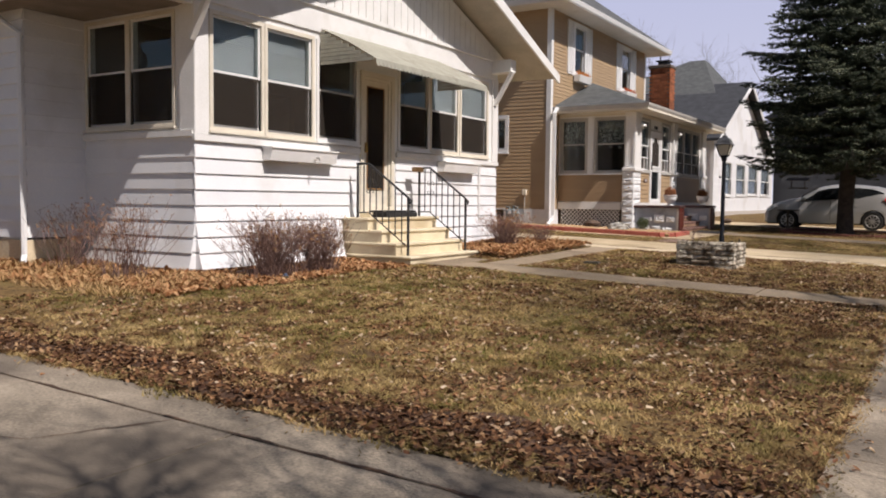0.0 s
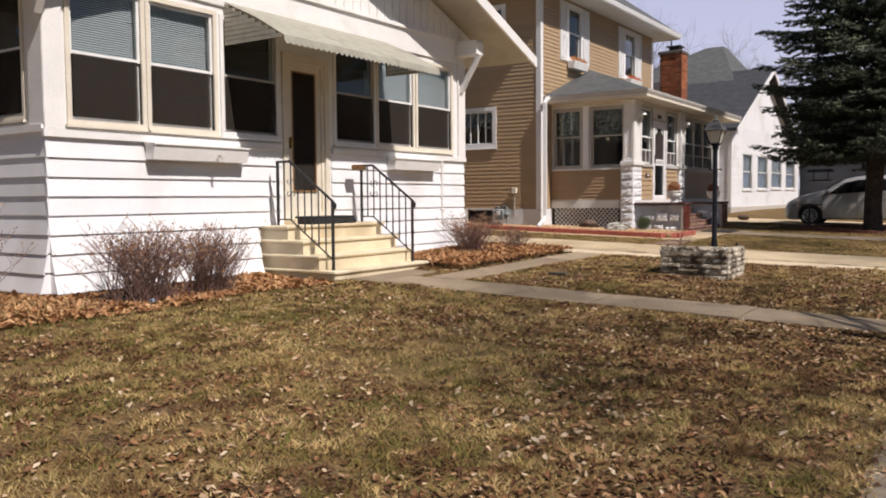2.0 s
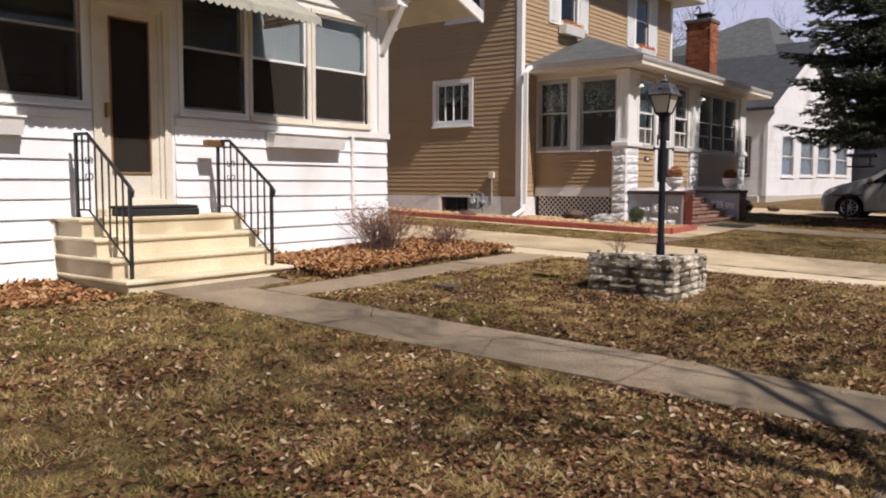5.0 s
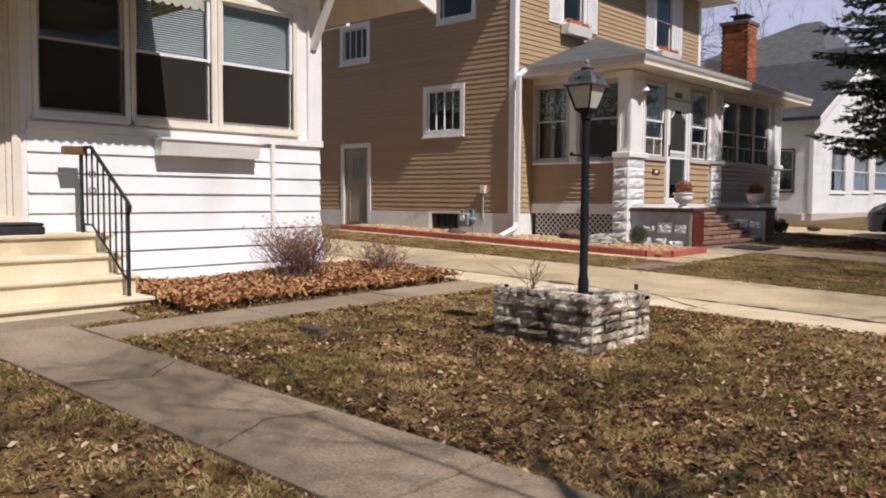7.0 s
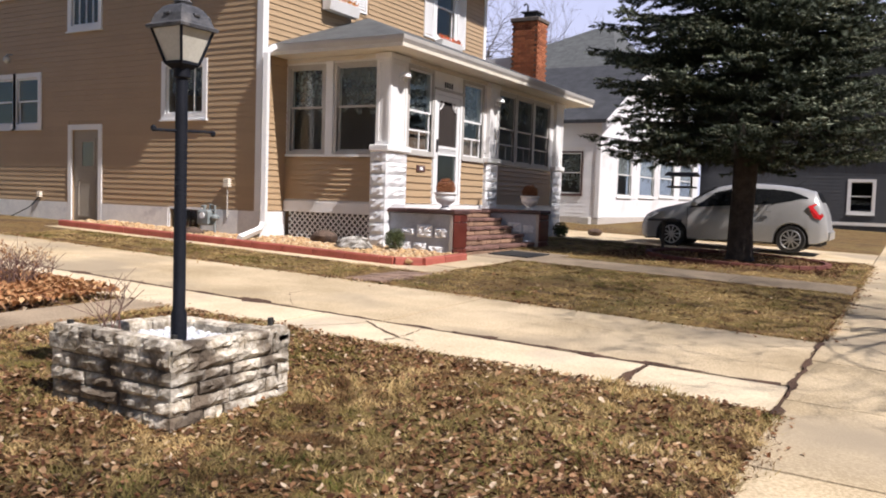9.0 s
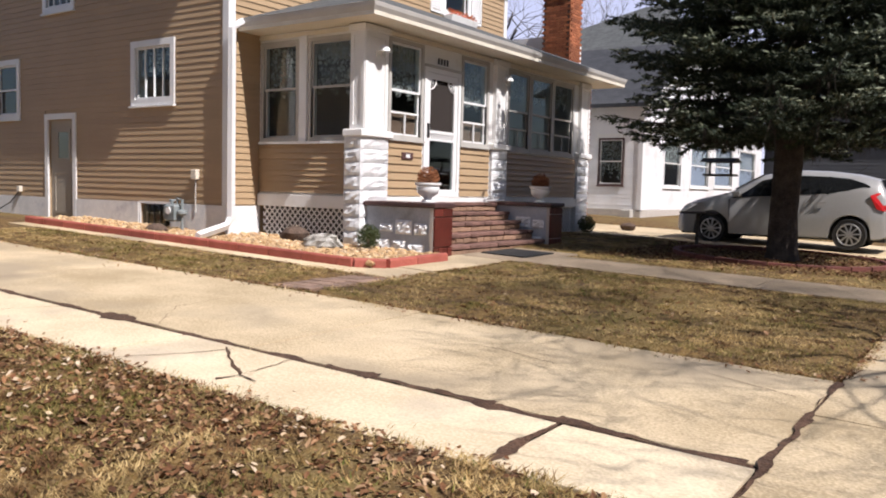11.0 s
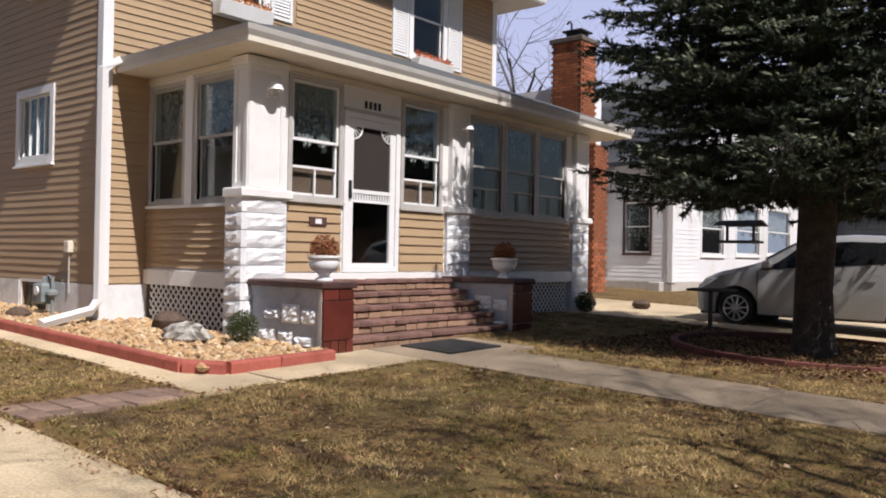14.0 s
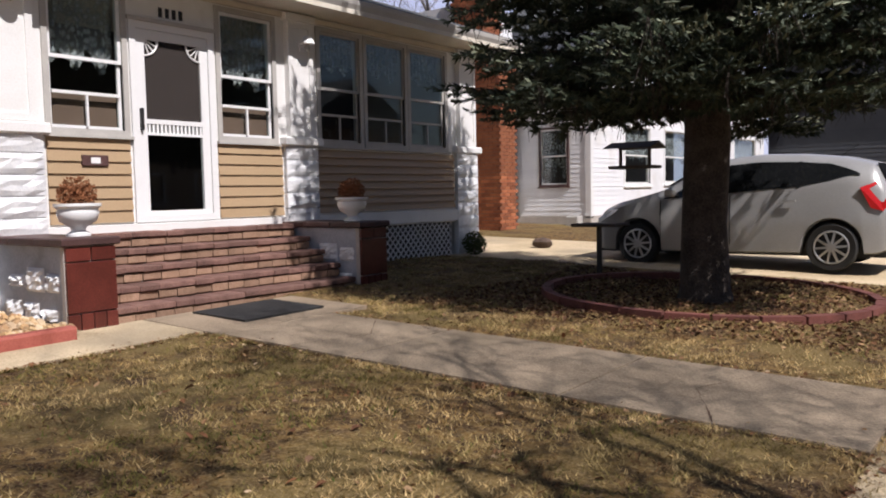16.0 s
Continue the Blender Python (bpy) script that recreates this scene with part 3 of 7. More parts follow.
walk_public = thing("pavement", (0.3, 15, 0.1), "worn concrete pavement slabs along the street", "pavement", kind="structure")
for i in range(40):
    y0 = -6.05 + 1.5 * i
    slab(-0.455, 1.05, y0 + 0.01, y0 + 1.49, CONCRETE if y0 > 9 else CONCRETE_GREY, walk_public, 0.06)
part("joint_fill", Geo().loft([[(x, y, float(plain(x, y)) - 0.075 + dz) for x, y in ((-0.45, -4), (1.04, -4), (1.04, 42), (-0.45, 42))] for dz in (0.0, 0.051)]), SOIL, walk_public, "dark soil in the joints")
walk_white = thing("path_white_house", (-3, 10.9, 0.2), "narrow weathered concrete path from the cream steps to the pavement", "path", kind="structure")
for a, b in zip([-0.46, -2.0, -3.55, -5.1, -6.45], [-2.0, -3.55, -5.1, -6.45]):
    slab(b + 0.01, a - 0.01, 10.45, 11.27, CONCRETE_PATH, walk_white, 0.083, 0.008)
slab(-6.9, -6.46, 10.5, 11.9, CONCRETE_PATH, walk_white, 0.08)
for a, b in zip([11.29, 12.8, 14.4], [12.8, 14.4, 16.0]):
    slab(-6.2, -5.68, a + 0.01, b - 0.01, CONCRETE_PATH, walk_white, 0.083, 0.008)
walk_tan = thing("path_tan_house", (-3, 23.8, 0.4), "concrete path and apron in front of the brick porch steps", "path", kind="structure")
for a, b in zip([-0.46, -2.1, -3.8, -5.2], [-2.1, -3.8, -5.2, -6.3]):
    slab(b + 0.008, a - 0.008, 23.1, 24.35 + (0.5 if a < -5 else 0), CONCRETE_PATH, walk_tan, 0.079)
slab(-6.3, -5.42, 21.2, 23.09, CONCRETE, walk_tan, 0.076)
slab(-6.9, -5.35, 20.35, 21.18, CONCRETE, walk_tan, 0.070)
for a, b in zip([-6.91, -9.0, -11.5], [-9.0, -11.5, -14.0]):
    slab(b + 0.008, a, 20.42, 20.72, CONCRETE, walk_tan, 0.070)
for i in range(7):
    for k in range(3):
        x0 = -5.95 + 0.2 * k
        g = Geo().box(x0, x0 + 0.19, 18.98 + 0.2 * i, 19.165 + 0.2 * i, plain(-5.6, 19.5) - 0.05, plain(-5.6, 19.5) - 0.006 + random.uniform(-0.006, 0.006), 0.008)
        part("paver", g, PAVER, walk_tan, "reddish brick paver")


def crack(parent, line, width, seed, lift, wander=0.02, name="crack"):
    """A ragged line of dark soil lying in broken concrete: narrow, in places wide."""
    rg = random.Random(seed)
    left, right = [], []
    for (ax, ay), (bx, by) in zip(line, line[1:]):
        ln = math.hypot(bx - ax, by - ay)
        n = max(3, int(ln / 0.035))
        nx, ny = -(by - ay) / ln, (bx - ax) / ln
        for i in range(n):
            f = i / n
            o = wander * noise.noise((ax * 3 + f * ln * 5, seed * 1.7, 0)) + rg.gauss(0, 0.002)
            w = width * max(0.12, 0.55 + 1.3 * noise.noise((f * ln * 3.1, ax + seed, 5))) * rg.uniform(0.75, 1.25)
            x, y = ax + (bx - ax) * f + nx * o, ay + (by - ay) * f + ny * o
            for side, s in ((left, 1), (right, -1)):
                px, py = x + s * nx * w / 2, y + s * ny * w / 2
                side.append((px, py, float(plain(px, py)) - 0.075 + lift + 0.0035))
    g = Geo().loft([list(p) for p in zip(left, right)], caps=False, closed=False)
    return part(name, g, SOIL, parent, "dark soil in a crack")


for k, (line, w) in enumerate((
        ([(-3.98, 16.75), (-3.66, 16.53), (-3.35, 16.32), (-3.41, 16.14)], 0.024), ([(-3.35, 16.32), (-3.13, 16.28)], 0.022),
        ([(-3.42, 16.85), (-3.38, 16.65), (-3.35, 16.32)], 0.012), ([(-3.9, 16.75), (-4.05, 16.4), (-4.3, 16.02)], 0.013), ([(-6.1, 16.78), (-6.3, 16.3), (-6.25, 16.0)], 0.012))):
    crack(drive2, line, w, 3 + k, 0.064)
crack(drive2, [(-14, 16.85), (-0.5, 16.85)], 0.10, 21, 0.060, 0.04, "soil_joint")
crack(drive2, [(-1.46, 16.0), (-1.47, 16.84)], 0.055, 91, 0.062, 0.02, "soil_joint")
crack(drive2, [(-0.46, 16.0), (-0.46, 18.9)], 0.06, 92, 0.064, 0.03, "soil_joint")
for k, x in enumerate((-1.1, -1.9, -2.75, -5.2, -7.9)):
    crack(drive2, [(x, 16.86), (x - 0.45, 16.87)], 0.17, 31 + k, 0.062, 0.02, "soil_clod")
for k, line in enumerate(([(-2.1, 18.0), (-2.6, 18.12), (-3.1, 18.05)], [(-5.0, 16.95), (-5.5, 17.5), (-5.6, 18.1)], [(-0.6, 18.3), (-1.2, 18.5), (-1.5, 18.88)])):
    crack(drive2, line, 0.009, 41 + k, 0.0555)
for k, (line, w) in enumerate((([(-0.5, 2.955), (-14, 2.955)], 0.035), ([(-1.0, 3.2), (-1.4, 2.9), (-1.9, 2.75), (-2.3, 2.2)], 0.012), ([(-3.5, 2.94), (-3.8, 2.3), (-4.6, 1.9)], 0.012), ([(-5.4, 2.95), (-5.9, 2.3), (-5.8, 1.5)], 0.012))):
    crack(drive1, line, w, 51 + k, 0.047)
for k, line in enumerate(([(0.1, 5.0), (0.5, 5.5), (1.0, 5.7)], [(-0.4, 12.4), (0.2, 12.7), (0.6, 12.6)], [(-0.42, 20.3), (0.1, 20.8), (0.5, 20.7)])):
    crack(walk_public, line, 0.010, 61 + k, 0.061)
for k, line in enumerate(([(-3.0, 10.46), (-3.2, 10.9), (-3.1, 11.26)], [(-4.6, 10.5), (-4.4, 10.9), (-4.7, 11.25)])):
    crack(walk_white, line, 0.012, 71 + k, 0.086)
for k, line in enumerate(([(-1.2, 23.1), (-1.5, 23.7), (-1.3, 24.3)], [(-4.4, 23.1), (-4.2, 23.8), (-4.6, 24.3)])):
    crack(walk_tan, line, 0.012, 75 + k, 0.080)
solid("street", Geo().add([(5.2, -200, 0.04), (12.8, -200, 0.04), (12.8, 200, 0.22), (5.2, 200, 0.22)], [(0, 1, 2, 3)]), ASPHALT, "grey asphalt street beyond the pavement", "street", kind="structure")


# ---- white bungalow ----
WX, WS, WN, WM = -8.2, 7.24, 15.33, 6.35     # front, south and north faces of the porch; south face of the main part
E_, S_ = Plane("east", WX), Plane("south", WS)
bungalow = thing("white_house", (-12, 11.3, 0.35), "white clapboard bungalow with enclosed front porch and low gable roof", "house")


def skirt_flare(z):
    return 0.13 * max(0.0, (1.25 - z) / 0.9) ** 1.6


front_holes = [(7.53, 8.41, 2.26, 3.70), (8.53, 9.47, 2.26, 3.70), (9.63, 10.55, 2.26, 3.68), (10.66, 11.60, 1.12, 3.42), (11.78, 12.68, 2.26, 3.68), (12.80, 13.74, 2.26, 3.70), (13.88, 14.92, 2.26, 3.70)]
w_front = wall_part(bungalow, E_, WS, WN, 0.25, 4.22, front_holes, WHITE_TRIM, 0.12)
boards(w_front, E_, WS - 0.02, WN + 0.02, 0.40, 2.06, 0.205, [(10.62, 11.66, 1.0, 3.5), (10.15, 12.35, 0.2, 1.02)], WHITE_SIDING, 0.028, skirt_flare)
side_holes = [(-10.36, -9.53, 2.30, 3.70), (-9.44, -8.60, 2.30, 3.70)]
w_side = wall_part(bungalow, S_, -10.45, WX, 0.25, 4.0, side_holes, WHITE_TRIM, 0.12)
boards(w_side, S_, -10.45, WX + 0.02, 0.40, 2.12, 0.205, [], WHITE_SIDING, 0.021, skirt_flare, gap=0.016)
n_wall = wall_part(bungalow, Plane("north", WN), -10.45, WX, 0.25, 4.2, [], WHITE_TRIM, 0.12)
boards(n_wall, Plane("north", WN), -10.45, WX + 0.02, 0.40, 3.9, 0.205, [], WHITE_SIDING, 0.028, skirt_flare)
# main part behind the porch
main_e = Plane("east", -10.45)
me_w = wall_part(bungalow, main_e, WM, 16.2, 0.25, 4.2, [(10.7, 11.6, 1.2, 3.2)], GREY_ROOM, 0.12)
boards(me_w, main_e, WM, WS - 0.002, 0.75, 3.95, 0.205, [], WHITE_SIDING, 0.038, gap=0.022)
main_s = Plane("south", WM)
ms_w = wall_part(bungalow, main_s, -20.0, -10.45, 0.25, 4.0, [(-12.75, -11.80, 1.95, 3.45)], WHITE_TRIM, 0.12)
boards(ms_w, main_s, -20.0, -10.43, 0.75, 3.95, 0.205, [(-12.88, -11.67, 1.8, 3.6)], WHITE_SIDING, 0.038, gap=0.022)
wall_part(bungalow, Plane("north", 16.2), -20, -10.45, 0.25, 4.2, [], WHITE_SIDING, 0.12)
wall_part(bungalow, Plane("west", -20.0), WM, 16.2, 0.25, 4.2, [], WHITE_SIDING, 0.12)
part("foundation", Geo().box(-20, -10.42, WM - 0.03, WM + 0.1, 0.2, 0.74).box(-10.5, -10.40, WM - 0.03, WS - 0.14, 0.2, 0.74), CONCRETE_PALE, bungalow, "chipped painted concrete foundation")
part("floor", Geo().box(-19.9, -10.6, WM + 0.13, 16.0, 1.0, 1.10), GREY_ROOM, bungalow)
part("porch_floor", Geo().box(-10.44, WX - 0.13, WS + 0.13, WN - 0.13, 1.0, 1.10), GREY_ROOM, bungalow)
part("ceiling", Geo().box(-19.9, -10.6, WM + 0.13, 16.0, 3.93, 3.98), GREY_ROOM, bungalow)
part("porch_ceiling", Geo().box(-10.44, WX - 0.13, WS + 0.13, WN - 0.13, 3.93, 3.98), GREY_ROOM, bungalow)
# trim of the porch front
part("sill_band", E_.box(Geo(), WS - 0.05, 10.62, 0, 0.05, 2.06, 2.14).box(WX, WX + 0.05, 11.66, WN + 0.05, 2.06, 2.14), WHITE_TRIM, bungalow)
part("sill_band", S_.box(Geo(), -10.45, WX, 0, 0.05, 2.11, 2.19), WHITE_TRIM, bungalow)
part("fascia_band", E_.box(Geo(), WS - 0.02, WN + 0.02, 0, 0.03, 3.84, 4.20), WHITE_TRIM, bungalow, "flaking white board over the windows")
part("moulding", E_.box(Geo(), WS - 0.05, WN + 0.05, 0, 0.07, 4.20, 4.26), WHITE_TRIM, bungalow)
for a in (WS - 0.03, WN - 0.19):
    part("corner_post", E_.box(Geo(), a, a + 0.22, 0, 0.04, 2.14, 3.84, 0.008), WHITE_TRIM, bungalow)
part("corner_post", S_.box(Geo(), -8.44, WX + 0.03, 0, 0.035, 2.19, 3.95, 0.008), WHITE_TRIM, bungalow)
part("downpipe", E_.box(Geo(), 14.55, 14.60, 0.02, 0.06, 0.4, 2.06), WHITE_TRIM, bungalow, "slim white pipe on the siding")
for i, (a0, a1, z0, z1) in enumerate(front_holes):
    if i == 3:
        continue
    deep = i in (2, 4)
    sash_window(bungalow, E_, a0, a1, z0, z1, 2.98, 0.055, CREAM_TRIM if not deep else WHITE_TRIM, WHITE_TRIM if not deep else STORM_GREY, 0.025, blind=0.0 if deep else 0.72, label="double-hung porch window with blind half down" if not deep else "dark double-hung window beside the door")
for a0, a1, z0, z1 in side_holes:
    sash_window(bungalow, S_, a0, a1, z0, z1, 3.02, 0.045, CREAM_TRIM, WHITE_TRIM, 0.02, upper_screen=True)
sash_window(bungalow, main_s, -12.75, -11.80, 1.95, 3.45, 2.72, 0.09, CREAM_TRIM, WHITE_TRIM, 0.03)
# gable wall and roof
RIDGE_Y, RIDGE_Z, EAVE_Y, EAVE_Z = 11.3, 6.12, 16.68, 4.02
PITCH = (RIDGE_Z - EAVE_Z) / (EAVE_Y - RIDGE_Y)
gable = part("gable_wall", Geo().prism([(6.6, 4.22), (16.0, 4.22), (RIDGE_Y, 4.22 + PITCH * 4.75 - 0.12)], "x", WX - 0.12, WX - 0.005), WHITE_TRIM, bungalow, "white vertical gable boards")
yb = 6.9
while yb < 15.8:
    top = RIDGE_Z - PITCH * abs(yb - RIDGE_Y) - 0.20
    if top > 4.32:
        part("batten", Geo().box(WX - 0.005, WX + 0.012, yb - 0.09, yb + 0.09, 4.27, top), WHITE_TRIM, gable)
    yb += 0.20
for s in (-1, 1):
    ye = RIDGE_Y + s * (EAVE_Y - RIDGE_Y)
    part("roof", Geo().prism([(RIDGE_Y, RIDGE_Z), (RIDGE_Y, RIDGE_Z + 0.10), (ye, EAVE_Z + 0.10), (ye, EAVE_Z)], "x", -20.4, -7.40), SHINGLE_DARK, bungalow, "dark asphalt shingle roof slope")
    part("soffit", Geo().prism([(RIDGE_Y, RIDGE_Z - 0.012), (RIDGE_Y, RIDGE_Z - 0.03), (ye - s * 0.03, EAVE_Z - 0.018), (ye - s * 0.03, EAVE_Z)], "x", -20.3, -7.47), SOFFIT_CREAM_DIM, bungalow, "cream boarded soffit, dulled in colour for the shade under the roof")
    part("rake_board", Geo().prism([(RIDGE_Y, RIDGE_Z - 0.16), (RIDGE_Y, RIDGE_Z + 0.06), (ye + s * 0.02, EAVE_Z + 0.06), (ye + s * 0.02, EAVE_Z - 0.12)], "x", -7.40, -7.36), WHITE_TRIM, bungalow, "white rake board")
    # beam end and knee brace
    yk = WN - 0.02 if s > 0 else WS + 0.02
    part("beam", Geo().box(WX - 0.1, -7.74, yk - 0.22, yk + 0.02, 3.96, 4.22, 0.01), WHITE_TRIM, bungalow)
    part("brace", Geo().tube([(WX + 0.04, yk - 0.1, 3.32), (-7.76, yk - 0.1, 3.97)], 0.055, 4), WHITE_TRIM, bungalow, "white knee brace under the eave")
    part("gutter", Geo().prism([(ye, EAVE_Z + 0.08), (ye + s * 0.10, EAVE_Z + 0.08), (ye + s * 0.08, EAVE_Z - 0.03), (ye, EAVE_Z - 0.03)], "x", -20.4, -9.2), WHITE_GLOSS, bungalow)
part("eave_soffit", Geo().box(-20.3, WX - 0.1, 5.93, WM - 0.002, 3.78, 3.80).box(-10.44, WX - 0.1, WM, WS - 0.002, 3.78, 3.80), SOFFIT_SHADED, bungalow, "boarded soffit under the side eave, its shade put in a grey-brown")
part("eave_fascia", Geo().box(-20.3, WX + 0.02, 5.90, 5.925, 3.76, 4.03).box(WX - 0.095, WX + 0.02, 5.93, WS - 0.03, 3.76, 3.97), WHITE_TRIM, bungalow, "white fascia board of the side eave")
part("beam", Geo().box(WX - 0.1, -7.55, 11.15, 11.45, 5.5, 5.75, 0.01), WHITE_TRIM, bungalow)
part("downspout", Geo().tube([(-11.0, 5.98, 3.98), (-10.9, 6.2, 3.75), (-10.42, 6.28, 3.45), (-10.40, 6.28, 0.55), (-10.3, 6.2, 0.45)], 0.04, 6), WHITE_GLOSS, bungalow, "white metal downspout")
# door
door = part("door", E_.ring(Geo(), 10.66, 11.60, 1.12, 3.42, 0.085, -0.10, 0.035), CREAM_TRIM, bungalow, "cream storm door with a tall dark pane")
part("door_frame", E_.ring(Geo(), 10.745, 11.515, 1.14, 3.335, 0.045, -0.10, 0.0), CREAM_TRIM, door)
part("door_leaf", E_.ring(Geo(), 10.79, 11.47, 1.16, 3.29, 0.10, -0.07, -0.03), CREAM_TRIM, door)
part("kick_plate", E_.box(Geo(), 10.89, 11.37, -0.06, -0.04, 1.26, 1.50), CREAM_TRIM, door)
dp = part("pane", E_.box(Geo(), 10.89, 11.37, -0.052, -0.046, 1.50, 3.19), GLASS, door)
dp.visible_shadow = False
part("insect_screen", E_.box(Geo(), 10.89, 11.37, -0.040, -0.038, 1.50, 3.19), SCREEN, door)
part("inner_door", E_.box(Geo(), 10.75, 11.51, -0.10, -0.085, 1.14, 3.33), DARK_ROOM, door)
part("pane_bead", E_.ring(Geo(), 10.885, 11.375, 1.495, 3.195, 0.02, -0.035, -0.022), material("oak_bead", (0.22, 0.11, 0.04), (0.30, 0.16, 0.06), 0.5), door)
part("handle", E_.box(Geo(), 10.82, 10.85, -0.03, 0.02, 2.10, 2.26, 0.006), material("brass", (0.45, 0.30, 0.10), (0.55, 0.38, 0.14), 0.35, metal=1.0), door)
# flower boxes
for y0, y1 in ((8.42, 9.85), (13.0, 14.28)):
    fb = thing("window_box", (WX + 0.12, (y0 + y1) / 2, 1.86), "empty white wooden flower box under the porch windows", "flower box", "flower boxes")
    part("trough", Geo().prism([(WX + 0.03, 1.86), (WX + 0.17, 1.86), (WX + 0.21, 2.03), (WX + 0.03, 2.03)], "y", y0, y1), WHITE_TRIM, fb)
    part("rim", Geo().box(WX + 0.03, WX + 0.225, y0 - 0.015, y1 + 0.015, 2.03, 2.05), WHITE_TRIM, fb)
    if y0 < 9:
        part("tap", Geo().tube([(WX + 0.21, 9.35, 1.93), (WX + 0.27, 9.35, 1.93), (WX + 0.28, 9.35, 1.89)], 0.018, 8), STORM_GREY, fb)
# awning: ribbed metal hood with scalloped front and side wings
aw = thing("awning", (-7.7, 11.6, 3.3), "sun-bleached ribbed metal awning with a scalloped front edge", "awning")
AY0, AY1, AXF = 9.66, 13.0, -7.14
g = Geo()
n = 168
top_row = [(WX + 0.02, AY0 + (AY1 - AY0) * i / n, 3.90 + 0.006 * (i % 2)) for i in range(n + 1)]
mid_row = [(-7.62, AY0 + (AY1 - AY0) * i / n, 3.64 + 0.006 * (i % 2)) for i in range(n + 1)]
front_row = [(AXF, AY0 + (AY1 - AY0) * i / n, 3.37 + 0.006 * (i % 2)) for i in range(n + 1)]
g.loft([top_row, mid_row, front_row], caps=False, closed=False)
part("hood", g, AWNING, aw)
g = Geo()
g.loft([front_row, [(AXF + 0.012, p[1], 3.30 - 0.035 * abs(math.sin(i * math.pi / 5))) for i, p in enumerate(front_row)]], caps=False, closed=False)
part("scalloped_valance", g, AWNING, aw)
for ya in (AY0, AY1):
    for k in range(9):
        zt = 3.86 - 0.0575 * k
        xf = WX + 0.02 + (AXF - WX - 0.02) * min(1.0, (k + 0.6) / 9)
        part("side_slat", Geo().prism([(WX + 0.02, zt), (xf, zt), (xf, zt - 0.05), (WX + 0.02, zt - 0.05)], "y", ya - 0.008, ya + 0.008), AWNING, aw)
# cream steps
st = thing("porch_steps", (-7.5, 11.2, 0.35), "cream painted concrete porch steps with worn nosings", "steps")
tops = [0.47, 0.66, 0.85, 1.04]
for k, zt in enumerate(tops):
    xf = -6.90 - 0.27 * k
    part("riser", Geo().box(WX - 0.02, xf, 10.24, 12.24, 0.25 if k == 0 else tops[k - 1] - 0.02, zt - 0.045), STEP_CREAM, st)
    part("tread", Geo().box(WX - 0.02, xf + 0.03, 10.20, 12.28, zt - 0.045, zt, 0.012), STEP_CREAM, st)
part("threshold", Geo().box(WX - 0.1, -7.98, 10.66, 11.64, 1.04, 1.12, 0.01), STEP_CREAM, st)
dm = solid("doormat", Geo().box(-8.05, -7.72, 10.72, 11.62, 1.12, 1.15, 0.01).box(-7.97, -7.70, 10.72, 11.62, 1.04, 1.119, 0.01), RUBBER, "rolled dark rubber doormat on the top step", "doormat")


def railing(y, x_back):
    r = thing("stair_railing", (-7.5, y, 0.5), "black wrought-iron stair railing with scrolls", "railing", "stair railings")
    xb, xk, xf = x_back, x_back + 0.22, -7.03
    zt, zf = 1.89, 1.36
    part("handrail", Geo().tube([(xb - 0.02, y, zt), (xk, y, zt), (xf, y, zf), (xf + 0.05, y, zf - 0.05), (xf + 0.035, y, zf - 0.10)], 0.018, 8), BLACK_IRON, r)
    part("lower_rail", Geo().tube([(xb, y, 1.12), (xk, y, 1.12), (xf, y, 0.60)], 0.011, 6), BLACK_IRON, r)
    for x, z0, z1 in ((xb, 1.04, zt), (xf, 0.47, zf)):
        part("post", Geo().box(x - 0.015, x + 0.015, y - 0.015, y + 0.015, z0, z1), BLACK_IRON, r)
    for k in range(7):
        x = xb + (xf - xb) * (k + 1) / 8
        f = max(0.0, (x - xk) / (xf - xk))
        part("baluster", Geo().box(x - 0.007, x + 0.007, y - 0.007, y + 0.007, 1.12 - 0.52 * f, zt - (zt - zf) * f), BLACK_IRON, r)
    for zc in (1.62, 1.46):
        for s in (-1, 1):
            xs_ = xb + (xf - xb) * 0.25
            pts = [(xs_ + s * (0.008 + 0.03 * (1 - math.cos(q * 0.75))), y, zc + s * 0.03 * math.sin(q * 0.75)) for q in range(7)]
            part("scroll", Geo().tube(pts, 0.006, 5), BLACK_IRON, r)


railing(10.36, -8.0)
railing(12.10, -7.98)
mail = thing("mail_holder", (-7.97, 12.1, 1.84), "small tarnished metal mail holder on the railing", "mail holder")
part("tray", Geo().box(-8.02, -7.9, 11.92, 12.12, 1.82, 1.90, 0.008), material("rust_metal", (0.22, 0.12, 0.05), (0.32, 0.2, 0.1), 0.5, metal=0.6), mail)


# ---- tan house ----
TX, TS, TN = -9.89, 21.80, 30.25
PXF, PYS, PYN = -7.6, 22.45, 30.0
TE, TSo = Plane("east", TX), Plane("south", TS)
tan = thing("tan_house", (-14, 26, 0.5), "two-storey tan clapboard house with white trim and enclosed porch", "house")
s_holes = [(-12.02, -11.32, 2.86, 3.64), (-15.12, -14.27, 4.72, 5.45), (-11.91, -11.02, 5.29, 6.45), (-17.95, -17.12, 5.58, 6.75), (-17.87, -17.10, 2.74, 3.72), (-16.98, -16.22, 2.74, 3.72), (-15.08, -14.25, 0.62, 2.58)]
s_trim = [(-12.42, -11.20, 2.74, 3.87), (-15.24, -14.15, 4.60, 5.57), (-12.03, -10.90, 5.17, 6.57), (-18.07, -17.0, 5.46, 6.9), (-18.0, -16.1, 2.62, 3.84), (-15.2, -14.13, 0.5, 2.70)]
s_holes[0] = (-12.30, -11.32, 2.86, 3.75)
